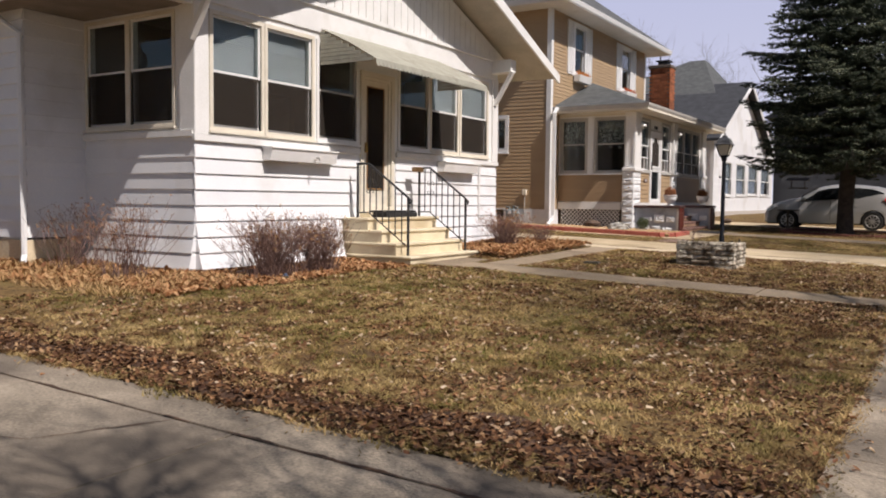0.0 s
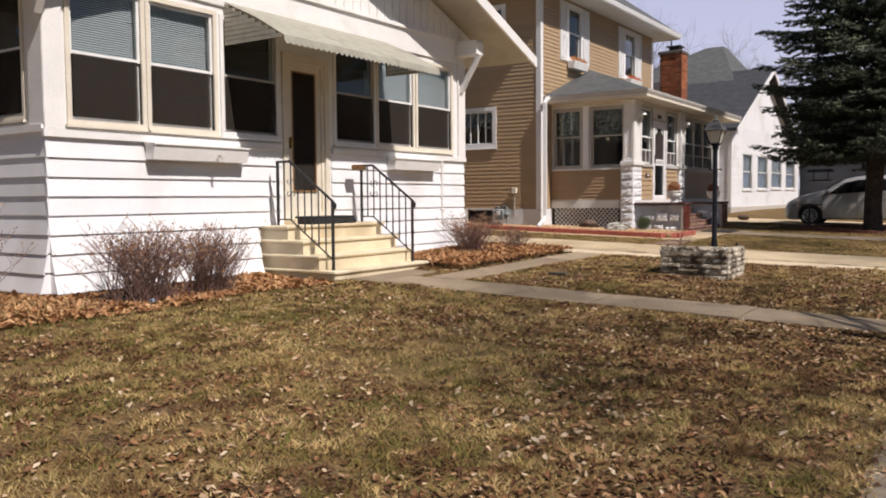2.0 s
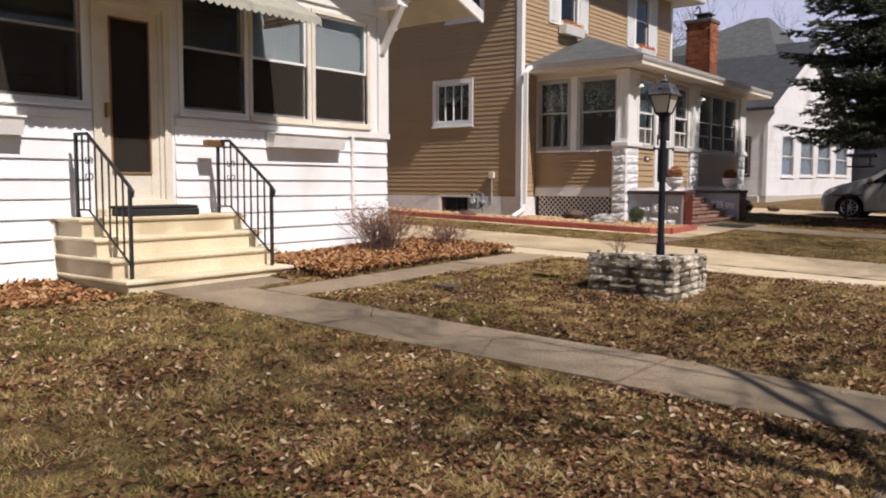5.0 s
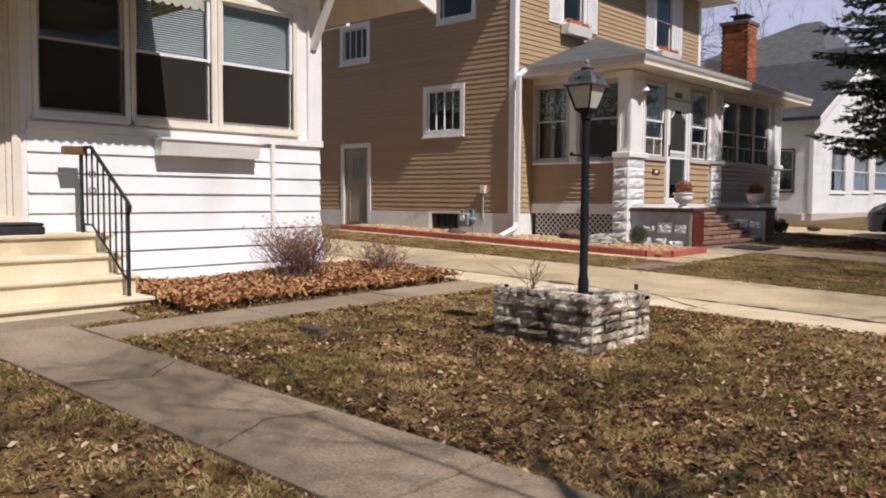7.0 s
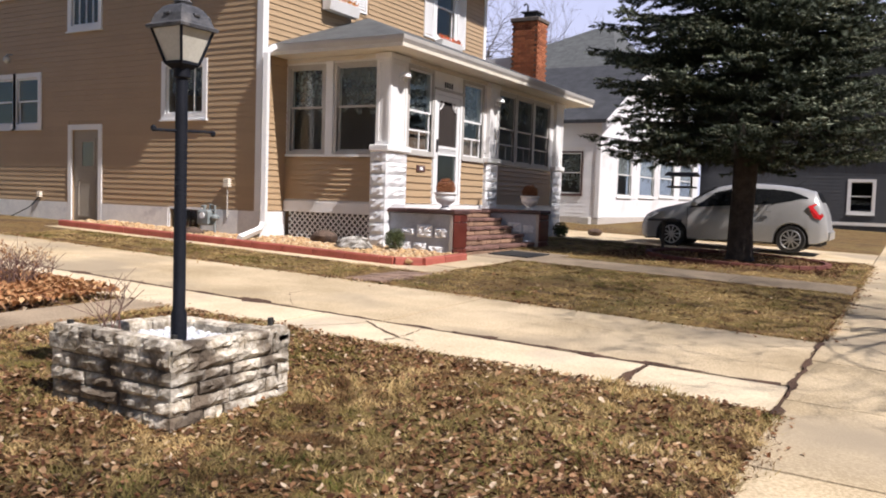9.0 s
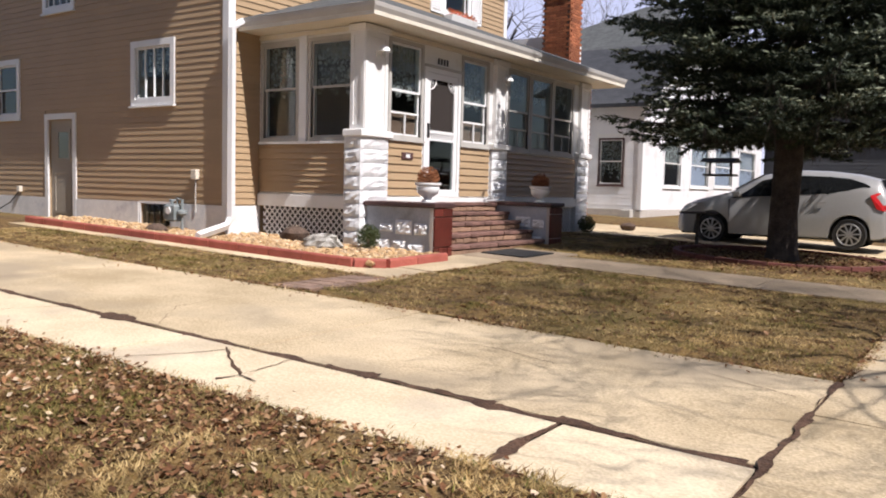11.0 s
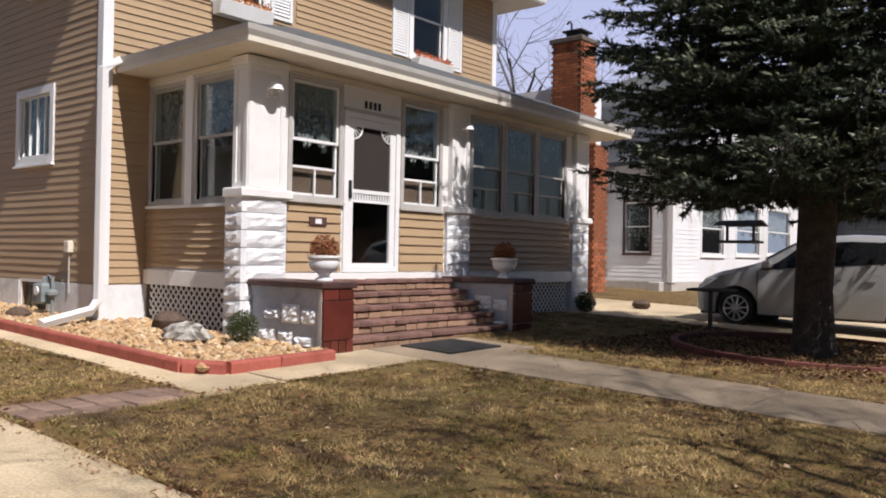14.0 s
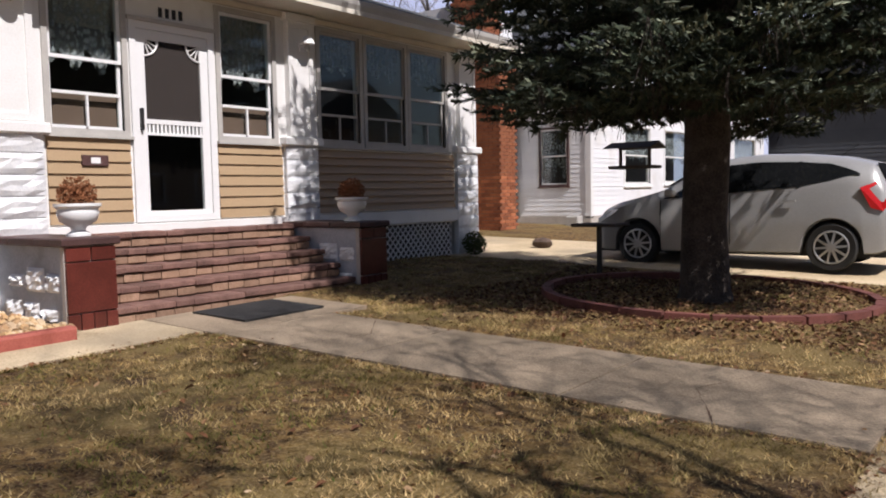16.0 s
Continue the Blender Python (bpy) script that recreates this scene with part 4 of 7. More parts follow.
tw_s = wall_part(tan, TSo, -18.7, TX, 0.4, 7.0, s_holes + [(-12.14, -11.35, 0.65, 1.07)], TAN_SIDING, 0.15)
boards(tw_s, TSo, -18.7, TX - 0.11, 1.10, 6.92, 0.104, s_trim, TAN_SIDING, 0.017)
e_holes = [(23.50, 24.30, 5.28, 6.65), (27.70, 28.56, 5.28, 6.65)]
tw_e = wall_part(tan, TE, TS + 0.15, TN, 0.4, 7.0, e_holes, TAN_SIDING, 0.15)
boards(tw_e, TE, TS + 0.11, TN, 4.15, 6.92, 0.104, [(22.93, 24.95, 5.15, 6.8), (27.15, 29.17, 5.15, 6.8)], TAN_SIDING, 0.021)
boards(tw_e, TE, TS + 0.11, PYS, 1.10, 4.1, 0.104, [], TAN_SIDING, 0.021)
wall_part(tan, Plane("north", TN), -18.7, TX - 0.15, 0.4, 7.0, [], TAN_SIDING, 0.15)
wall_part(tan, Plane("west", -18.7), TS + 0.15, TN - 0.15, 0.4, 7.0, [], TAN_SIDING, 0.15)
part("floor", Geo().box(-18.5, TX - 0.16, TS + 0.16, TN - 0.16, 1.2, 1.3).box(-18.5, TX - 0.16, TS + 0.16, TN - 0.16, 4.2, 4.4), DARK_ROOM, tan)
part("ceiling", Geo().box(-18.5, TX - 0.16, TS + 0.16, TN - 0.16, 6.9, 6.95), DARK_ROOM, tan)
part("foundation", TSo.box(Geo(), -18.7, -15.2, 0, 0.03, 0.35, 1.09).box(-14.13, -12.2, TS - 0.03, TS, 0.35, 1.09).box(-11.29, TX + 0.03, TS - 0.03, TS, 0.35, 1.09).box(-12.2, -11.29, TS - 0.03, TS, 0.35, 0.62).box(TX, TX + 0.03, TS, PYS, 0.35, 1.09), ROCKFACE, tan, "white painted block foundation")
for a, b in ((TS - 0.012, TS + 0.11),):
    part("corner_board", Geo().box(TX - 0.11, TX + 0.03, TS - 0.03, TS + 0.11, 1.09, 6.95, 0.006), WHITE_GLOSS, tan)
part("corner_board", Geo().box(TX - 0.05, TX + 0.03, TN - 0.11, TN + 0.03, 4.15, 6.95, 0.006), WHITE_GLOSS, tan)
for i, h in enumerate(s_holes[:6]):
    sash_window(tan, TSo, *h, None if i in (0, 1) else (h[2] + h[3]) / 2, 0.11, WHITE_GLOSS, WHITE_GLOSS, 0.035, screen=False, muntin=3 if i in (0, 1) else 0, label="small leaded window in wide white trim" if i < 2 else "double-hung window in white trim", lace=0.5 if i == 0 else False)
bw = part("basement_window", TSo.ring(Geo(), -12.2, -11.29, 0.60, 1.11, 0.045, -0.05, 0.02), ROCKFACE, tan)
for k in range(4):
    part("bar", TSo.box(Geo(), -12.0 + 0.17 * k, -11.985 + 0.17 * k, -0.03, -0.02, 0.65, 1.06), BLACK_IRON, bw)
part("pane", TSo.box(Geo(), -12.15, -11.34, -0.045, -0.04, 0.65, 1.06), GLASS, bw)
sd = part("side_door", TSo.ring(Geo(), -15.2, -14.13, 0.5, 2.70, 0.11, -0.08, 0.035), WHITE_GLOSS, tan, "grey side door in white frame")
part("door_leaf", TSo.box(Geo(), -15.09, -14.24, -0.07, -0.03, 0.52, 2.59), GREY_DOOR, sd)
part("door_pane", TSo.box(Geo(), -14.80, -14.45, -0.028, -0.02, 1.85, 2.35), GLASS, sd)
part("pane_frame", TSo.ring(Geo(), -14.86, -14.39, 1.79, 2.41, 0.06, -0.03, -0.015), GREY_DOOR, sd)
part("rail_moulding", TSo.ring(Geo(), -14.95, -14.38, 0.8, 1.6, 0.04, -0.03, -0.02), GREY_DOOR, sd)
for a0, a1, z0, z1 in e_holes:
    w = sash_window(tan, TE, a0, a1, z0, z1, 5.98, 0.11, WHITE_GLOSS, WHITE_GLOSS, 0.035, screen=False, label="upstairs window in white trim")
    for sa in (a0 - 0.56, a1 + 0.13):
        sh = part("shutter", TE.ring(Geo(), sa, sa + 0.42, z0 - 0.12, z1 + 0.1, 0.05, 0.0, 0.045), WHITE_GLOSS, tan, "white louvred shutter")
        zz = z0 - 0.05
        while zz < z1 + 0.03:
            part("louvre", Geo().loft([[TE.p(a, d, q) for d, q in ((0.018, zz + 0.05), (0.034, zz), (0.040, zz + 0.008), (0.022, zz + 0.058))] for a in (sa + 0.05, sa + 0.37)]), WHITE_GLOSS, sh)
            zz += 0.05


def tuft(g, c, r, count, size, flat=1.0):
    """Small bent leaves scattered in a ball."""
    for _ in range(count):
        d = Vector((random.gauss(0, 1), random.gauss(0, 1), random.gauss(0, 1) * flat)).normalized() * r * random.random() ** 0.4
        p = Vector(c) + d
        u = Vector((random.gauss(0, 1), random.gauss(0, 1), random.gauss(0, 1))).normalized() * size
        v = u.orthogonal().normalized() * size * 0.5
        g.add([p - u, p + v, p + u, p - v], [(0, 1, 2), (0, 2, 3)])
    return g


for a0, a1, mat_f, lab in ((23.38, 24.32, ORANGE, "orange"), (27.62, 28.62, RED_FLOWER, "red")):
    fbx = thing("flower_box", (TX + 0.2, (a0 + a1) / 2, 4.95), "white flower box with " + lab + " artificial flowers under an upstairs window", "flower box", "upstairs flower boxes")
    part("trough", Geo().prism([(TX + 0.05, 4.96), (TX + 0.22, 4.96), (TX + 0.27, 5.16), (TX + 0.05, 5.16)], "y", a0, a1), WHITE_TRIM, fbx)
    g = Geo()
    for k in range(9):
        tuft(g, (TX + 0.16, a0 + 0.06 + (a1 - a0 - 0.12) * k / 8, 5.22), 0.085, 34, 0.026)
    part("flowers", g, mat_f, fbx)
# main roof
hip = lambda ov, z: [(-18.7 - ov, TS - ov, z), (TX + ov, TS - ov, z), (TX + ov, TN + ov, z), (-18.7 - ov, TN + ov, z)]
part("soffit", Geo().loft([hip(0.74, 6.84), hip(0.74, 6.87)]), WHITE_TRIM, tan)
part("fascia", Geo().loft([hip(0.76, 6.87), hip(0.79, 7.0)]), WHITE_GLOSS, tan, "white gutter along the eave")
part("roof", Geo().loft([hip(0.78, 7.0), [(-17, 25.6, 9.6), (-12.5, 25.6, 9.6), (-12.5, 26.4, 9.6), (-17, 26.4, 9.6)]]), SHINGLE, tan, "grey asphalt hip roof")

# porch of the tan house
PE, PS = Plane("east", PXF), Plane("south", PYS)
f_holes = [(23.03, 23.81, 2.27, 3.70), (23.95, 24.89, 1.32, 3.40), (25.05, 25.83, 2.27, 3.70), (26.64, 27.40, 2.27, 3.70), (27.54, 28.37, 2.27, 3.70), (28.50, 29.35, 2.27, 3.70)]
p_front = wall_part(tan, PE, PYS + 0.12, PYN, 1.10, 3.95, f_holes, WHITE_TRIM, 0.12)
boards(p_front, PE, 22.97, 23.86, 1.31, 2.18, 0.125, [], TAN_SIDING, 0.027)
boards(p_front, PE, 24.98, 25.95, 1.31, 2.18, 0.125, [], TAN_SIDING, 0.027)
boards(p_front, PE, 26.55, 29.55, 1.31, 2.16, 0.105, [], TAN_SIDING, 0.040, gap=0.02)
ps_holes = [(-9.78, -9.04, 2.20, 3.68), (-8.72, -7.86, 2.20, 3.68)]
p_side = wall_part(tan, PS, TX, PXF - 0.05, 1.10, 3.95, ps_holes, WHITE_TRIM, 0.12)
boards(p_side, PS, TX, -7.92, 1.31, 2.10, 0.09, [], TAN_SIDING, 0.038, gap=0.02)
wall_part(tan, Plane("north", PYN), TX, PXF - 0.05, 1.10, 3.95, [], WHITE_TRIM, 0.12)
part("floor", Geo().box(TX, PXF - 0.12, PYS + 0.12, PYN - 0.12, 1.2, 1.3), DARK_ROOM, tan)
# dark sheet added over the tan wall so the porch windows read unlit
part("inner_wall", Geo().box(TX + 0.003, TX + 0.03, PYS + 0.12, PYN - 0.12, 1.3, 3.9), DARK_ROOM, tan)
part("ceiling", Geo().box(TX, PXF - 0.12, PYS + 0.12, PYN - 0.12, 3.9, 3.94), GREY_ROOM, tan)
for a0, a1, z0, z1 in f_holes[:1] + f_holes[2:]:
    fr = sash_window(tan, PE, a0, a1, z0, z1, 2.97, 0.06, STORM_GREY, WHITE_GLOSS if a0 < 26 else STORM_GREY, 0.02, screen=False, lace=0.85 if a0 < 26 else 0.5, label="porch window with white lace valance")
    part("storm_rail", PE.box(Geo(), a0 + 0.03, a1 - 0.03, -0.03, -0.004, 2.61, 2.64), WHITE_GLOSS if a0 < 26 else STORM_GREY, fr)
    if a0 < 26:
        part("lower_panel", PE.box(Geo(), a0 + 0.03, a1 - 0.03, -0.10, -0.09, 2.29, 2.62), material("brown_panel", (0.16, 0.10, 0.07), (0.21, 0.135, 0.095), 0.6), fr, "brown panel behind the lower panes")
    part("storm_rail", PE.box(Geo(), (a0 + a1) / 2 - 0.011, (a0 + a1) / 2 + 0.011, -0.03, -0.006, 2.30, 2.61), WHITE_GLOSS if a0 < 26 else STORM_GREY, fr)
for a0, a1, z0, z1 in ps_holes:
    sash_window(tan, PS, a0, a1, z0, z1, 2.98, 0.06, STORM_GREY, STORM_GREY, 0.02, screen=False, lace=0.85, label="porch window with white lace valance")
part("mullion", PS.box(Geo(), -8.96, -8.80, 0, 0.035, 2.12, 3.78), WHITE_GLOSS, tan)
part("sill", PS.box(Geo(), -9.85, -7.92, 0, 0.06, 2.10, 2.14), WHITE_GLOSS, tan)
part("fascia_board", PS.box(Geo(), TX + 0.02, -7.94, 0, 0.05, 1.10, 1.30, 0.005), WHITE_TRIM, tan)
part("fascia_board", PE.box(Geo(), 22.9, 29.6, 0, 0.05, 1.12, 1.30, 0.005), WHITE_TRIM, tan)
# storm door
sdoor = part("storm_door", PE.ring(Geo(), 23.89, 24.95, 1.31, 3.43, 0.075, -0.05, 0.03), WHITE_GLOSS, tan, "white storm door with scrolled corners and screen")
part("door_leaf", PE.ring(Geo(), 23.97, 24.87, 1.33, 3.35, 0.10, -0.03, 0.012), WHITE_GLOSS, sdoor)
part("door_rail", PE.box(Geo(), 24.07, 24.77, -0.03, 0.012, 2.36, 2.41), WHITE_GLOSS, sdoor)
part("door_rail", PE.box(Geo(), 24.07, 24.77, -0.03, 0.012, 2.24, 2.27), WHITE_GLOSS, sdoor)
for k in range(14):
    part("spindle", PE.box(Geo(), 24.09 + 0.05 * k, 24.115 + 0.05 * k, -0.025, 0.005, 2.27, 2.36), WHITE_GLOSS, sdoor)
part("upper_screen", PE.box(Geo(), 24.07, 24.77, -0.012, -0.009, 2.41, 3.25), mesh_material("door_screen", (0.07, 0.06, 0.055), 0.6), sdoor)
pn = part("lower_pane", PE.box(Geo(), 24.07, 24.77, -0.014, -0.009, 1.43, 2.24), GLASS, sdoor)
pn.visible_shadow = False
for s, a in ((1, 24.07), (-1, 24.77)):
    g = Geo()
    for q in range(5):
        th = math.pi / 2 * q / 4
        g.tube([PE.p(a, 0, 3.25), PE.p(a + s * 0.17 * math.cos(th), 0, 3.25 - 0.17 * math.sin(th))], 0.007, 4)
    pts = [PE.p(a + s * 0.17 * math.cos(math.pi / 2 * q / 6), 0, 3.25 - 0.17 * math.sin(math.pi / 2 * q / 6)) for q in range(7)]
    g.tube(pts, 0.012, 5)
    part("corner_scroll", g, WHITE_GLOSS, sdoor, smooth=False)
part("handle", PE.box(Geo(), 23.985, 24.015, 0.012, 0.05, 2.28, 2.52, 0.008), BLACK_IRON, sdoor)
part("head_moulding", PE.box(Geo(), 23.86, 24.98, 0.03, 0.06, 3.43, 3.47), STORM_GREY, sdoor)
num = thing("house_number", (PXF + 0.02, 24.42, 3.56), "dark house number shown as plain bars above the door", "house number")
for k in range(4):
    part("digit_bar", PE.box(Geo(), 24.27 + 0.085 * k, 24.31 + 0.085 * k, 0.0, 0.012, 3.51, 3.61), BLACK_IRON, num)
plq = thing("mail_plaque", (PXF + 0.02, 23.45, 1.95), "small dark plaque with a white label on the siding", "plaque")
part("plate", PE.box(Geo(), 23.31, 23.59, 0.018, 0.04, 1.90, 2.01, 0.005), CAP_DARK, plq)
part("label_card", PE.box(Geo(), 23.40, 23.50, 0.04, 0.046, 1.925, 1.985), WHITE_GLOSS, plq)


def rock_mesh(w, h, name, mat, seed, depth=0.035, nx=7, nz=5):
    """The rough face of one rock-faced block, lying along y, facing +x; centred."""
    rng = random.Random(seed)
    g = Geo()
    rowz = []
    for j in range(nz):
        row = []
        for i in range(nx):
            edge = i in (0, nx - 1) or j in (0, nz - 1)
            row.append((0.0 if edge else depth * rng.uniform(0.25, 1.1), -w / 2 + w * i / (nx - 1) + (0 if edge else rng.uniform(-0.3, 0.3) * w / nx), -h / 2 + h * j / (nz - 1) + (0 if edge else rng.uniform(-0.3, 0.3) * h / nz)))
        rowz.append(row)
    g.loft(rowz, caps=False, closed=False)
    ring = [(0, -w / 2, -h / 2), (0, w / 2, -h / 2), (0, w / 2, h / 2), (0, -w / 2, h / 2)]
    g.loft([ring, [(-0.08, y, z) for _, y, z in ring]], caps=False)
    return g.mesh(name, mat)


def place(me, name, parent, pl, a, d, z, label=""):
    """A piece built facing +x, set on a wall."""
    ob = part(name, me, None, parent, label)
    turn = {"east": 0, "south": -90, "north": 90, "west": 180}[pl.side]
    ob.matrix_basis = Matrix.Translation(pl.p(a, d, z)) @ pose(0, 0, 0, 0, 0, turn)
    return ob


def column(y0, y1, south=True):
    ped = part("pedestal", Geo().box(PXF - 0.24, PXF + 0.04, y0 + 0.03, y1 - 0.03, 0.4, 2.14), ROCKFACE, tan, "white rock-faced block pedestal")
    h, w = 0.205, (y1 - y0)
    for k in range(8):
        z = 0.58 + h * k + h / 2
        place(rock_mesh(w - 0.012, h - 0.012, "block", ROCKFACE, k + y0, 0.03), "block", ped, Plane("east", PXF + 0.06), (y0 + y1) / 2, 0, z)
        if south:
            place(rock_mesh(0.32, h - 0.012, "block", ROCKFACE, 50 + k, 0.03), "block", ped, Plane("south", y0), PXF - 0.09, 0.0, z)
    part("column_cap", Geo().box(PXF - 0.25, PXF + 0.12, y0 - 0.04, y1 + 0.04, 2.19, 2.30, 0.015), WHITE_TRIM, tan)
    part("column_shaft", Geo().box(PXF - 0.2, PXF + 0.07, y0 + 0.07, y1 - 0.07, 2.30, 3.80, 0.006), WHITE_TRIM, tan)
    part("column_panel", PE.ring(Geo(), y0 + 0.07, y1 - 0.07, 2.31, 3.74, 0.07, 0.07, 0.085), WHITE_TRIM, tan)
    if south:
        part("column_panel", Plane("south", y0 + 0.07).ring(Geo(), PXF - 0.2, PXF + 0.07, 2.31, 3.74, 0.06, 0, 0.015), WHITE_TRIM, tan)
    part("column_head", Geo().box(PXF - 0.22, PXF + 0.10, y0 + 0.03, y1 - 0.03, 3.74, 3.84, 0.01), WHITE_TRIM, tan)


column(22.26, 22.93)
column(25.97, 26.53, False)
column(29.58, 30.16, False)
# porch roof: soffit, gutter and hip
prf = lambda ov, z: [(TX + 0.02, 22.55 - ov, z), (PXF + ov - 0.05, 22.55 - ov, z), (PXF + ov - 0.05, 30.35 + ov, z), (TX + 0.02, 30.35 + ov, z)]
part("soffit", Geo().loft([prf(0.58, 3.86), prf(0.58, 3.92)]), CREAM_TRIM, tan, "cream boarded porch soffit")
part("frieze", Geo().box(TX, PXF + 0.03, PYS - 0.02, 30.1, 3.78, 3.84), CREAM_TRIM, tan)
part("gutter", Geo().loft([prf(0.58, 3.92), prf(0.61, 3.98), prf(0.62, 4.04)]), GUTTER, tan, "white metal gutter round the porch")
part("porch_roof", Geo().loft([prf(0.61, 4.04), [(TX + 0.02, 24.9, 5.10), (TX + 0.06, 24.9, 5.10), (TX + 0.06, 28.2, 5.10), (TX + 0.02, 28.2, 5.10)]]), SHINGLE, tan, "grey shingled hip roof over the porch")
part("downspout", Geo().tube([(-9.72, 21.92, 4.0), (-9.70, 21.70, 3.85), (-9.70, 21.70, 0.92), (-9.70, 21.60, 0.78), (-9.50, 20.90, 0.66)], 0.062, 4), WHITE_GLOSS, tan, "white downspout with a long outlet")
# lattice under the porch
for pl, lo, hi in ((PS, TX + 0.1, -7.98), (PE, 26.6, 29.5)):
    # dark sheet behind the strips stands in for the shade under the porch
    lat = part("lattice_frame", pl.box(Geo(), lo, hi, -0.06, -0.045, 0.5, 1.10), DARK_ROOM, tan)
    for s in (-1, 1):
        a = lo - 0.5
        while a < hi + 0.5:
            z0, z1 = 0.55, 1.10
            p0, p1 = [a, z0], [a + s * (z1 - z0), z1]
            q = sorted([p0, p1])
            if q[0][0] < lo:
                f = (lo - q[0][0]) / (q[1][0] - q[0][0])
                q[0] = [lo, q[0][1] + f * (q[1][1] - q[0][1])] if f < 1 else None
            if q[0] and q[1][0] > hi:
                f = (hi - q[0][0]) / (q[1][0] - q[0][0])
                q[1] = [hi, q[0][1] + f * (q[1][1] - q[0][1])] if f > 0 else None
            if q[0] and q[1]:
                d = -0.02 if s > 0 else -0.012
                w = 0.016
                g = Geo().loft([[pl.p(u, dd, z + w * e) for dd, e in ((d, -1), (d + 0.006, -1), (d + 0.006, 1), (d, 1))] for u, z in q])
                part("lattice_strip", g, WHITE_TRIM, lat)
            a += 0.118
# brick steps between two low walls
bs = thing("brick_steps", (-6.9, 24.4, 0.45), "worn brown brick porch steps", "steps")
rng = random.Random(4)
brick_meshes = [Geo().box(-0.10, 0.0, -0.097, 0.097, -0.04, 0.04, 0.008).mesh("brick", STEP_BRICK) for _ in range(1)]
nose_mesh = Geo().box(-0.27, 0.022, -0.0995, 0.0995, -0.030, 0.030, 0.010).mesh("nosing_brick", NOSE_BRICK)
for k in range(5):
    zb = 0.45 + 0.155 * k
    xf = -6.36 - 0.25 * k
    part("step_core", Geo().box(-7.56, xf - 0.03, 22.86, 25.9, 0.3, zb + 0.13), MORTAR_DARK, bs)
    for i in range(15):
        yy = 22.97 + 0.2025 * i
        for me_, nm, x, z in ((brick_meshes[0], "brick", xf, zb + 0.045), (nose_mesh, "nosing_brick", xf, zb + 0.122)):
            b = part(nm, me_, None, bs)
            b.matrix_basis = pose(x + rng.uniform(-0.006, 0.004), yy + rng.uniform(-0.003, 0.003), z + rng.uniform(-0.004, 0.004), 0, rng.uniform(-1, 1), rng.uniform(-1.5, 1.5))


def cheek_wall(y0, y1, lit):
    c = thing("step_wall", (-6.9, (y0 + y1) / 2, 0.4), "low wall beside the steps, glazed red brick end and white blocks", "low wall", "step walls")
    part("core", Geo().box(PXF, -6.32, y0 + 0.04, y1 - 0.03, 0.3, 1.17), PANEL_GREY, c)
    part("panel_border", Plane("south", y0 + 0.04).ring(Geo(), PXF, -6.345, 0.36, 1.17, 0.07, 0, 0.012), PANEL_GREY, c)
    part("brick_end", Geo().box(-6.34, -6.285, y0 + 0.005, y1 - 0.005, 0.33, 1.17), MORTAR, c)
    for z0, z1, cols in ((0.36, 0.61, 4), (0.62, 1.04, 1), (1.05, 1.165, 2)):
        for i in range(cols):
            w = (y1 - y0 - 0.01) / cols
            part("glazed_brick", Geo().box(-6.30, -6.255, y0 + 0.005 + w * i + 0.006, y0 + 0.005 + w * (i + 1) - 0.006, z0, z1, 0.006), GLAZED_BRICK, c)
    for x0, x1 in ((-6.72, -6.23), (-7.16, -6.725), (PXF, -7.165)):
        part("cap_tile", Geo().box(x0, x1 - 0.005, y0 - 0.03, y1 + 0.03, 1.175, 1.245, 0.012), CAP_DARK, c)
    for r in range(2):
        for i in range(3):
            place(rock_mesh(0.30 - 0.05 * ((i + r) % 2), 0.21 - 0.05 * ((i + 2 * r) % 3), "block", ROCKFACE, 90 + r * 3 + i, 0.045, 9, 7), "block", c, Plane("south", y0 + 0.04), -7.24 + 0.32 * i + 0.09 * r, 0.002, 0.58 + 0.28 * r + 0.02 * (i % 2))
    for r in range(2):
        for i in range(3):
            place(rock_mesh(0.34, 0.25, "block", ROCKFACE, 120 + r * 3 + i, 0.02), "block", c, Plane("north", y1 - 0.03), -7.18 + 0.35 * i, 0.008, 0.60 + 0.27 * r)


cheek_wall(22.39, 22.85, True)
cheek_wall(25.91, 26.37, False)


# ---- chimney and the houses beyond ----
h2 = thing("far_white_house", (-11, 42, 0.7), "white one-storey house with dark roof beyond the driveway", "house")
H2S, H2E = Plane("south", 36.8), Plane("east", -8.88)
hs = wall_part(h2, H2S, -18, -8.88, 0.4, 4.3, [(-10.24, -9.50, 1.72, 3.08)], WHITE_TRIM, 0.12)
boards(hs, H2S, -12.5, -8.9, 0.95, 4.25, 0.115, [(-10.33, -9.41, 1.62, 3.18)], WHITE_SIDING, 0.012)
h2_holes = [(38.75, 40.35, 1.72, 3.2), (41.4, 43.4, 1.75, 3.2), (44.2, 46.5, 1.8, 3.25), (47.5, 49.9, 1.8, 3.25)]
he = wall_part(h2, H2E, 36.92, 51, 0.4, 4.3, h2_holes, WHITE_SIDING, 0.12)
boards(he, H2E, 36.92, 38.6, 0.95, 4.25, 0.115, [], WHITE_SIDING, 0.012)
part("foundation", Geo().box(-12.5, -8.86, 36.76, 36.8, 0.4, 0.94).box(-8.88, -8.84, 36.77, 51, 0.4, 0.94), MORTAR, h2)
part("corner_board", Geo().box(-8.98, -8.84, 36.76, 36.9, 0.9, 4.25), WHITE_GLOSS, h2)
sash_window(h2, H2S, -10.24, -9.50, 1.72, 3.08, 2.42, 0.05, CAP_DARK, WHITE_TRIM, 0.02, screen=False, lace=1.2)
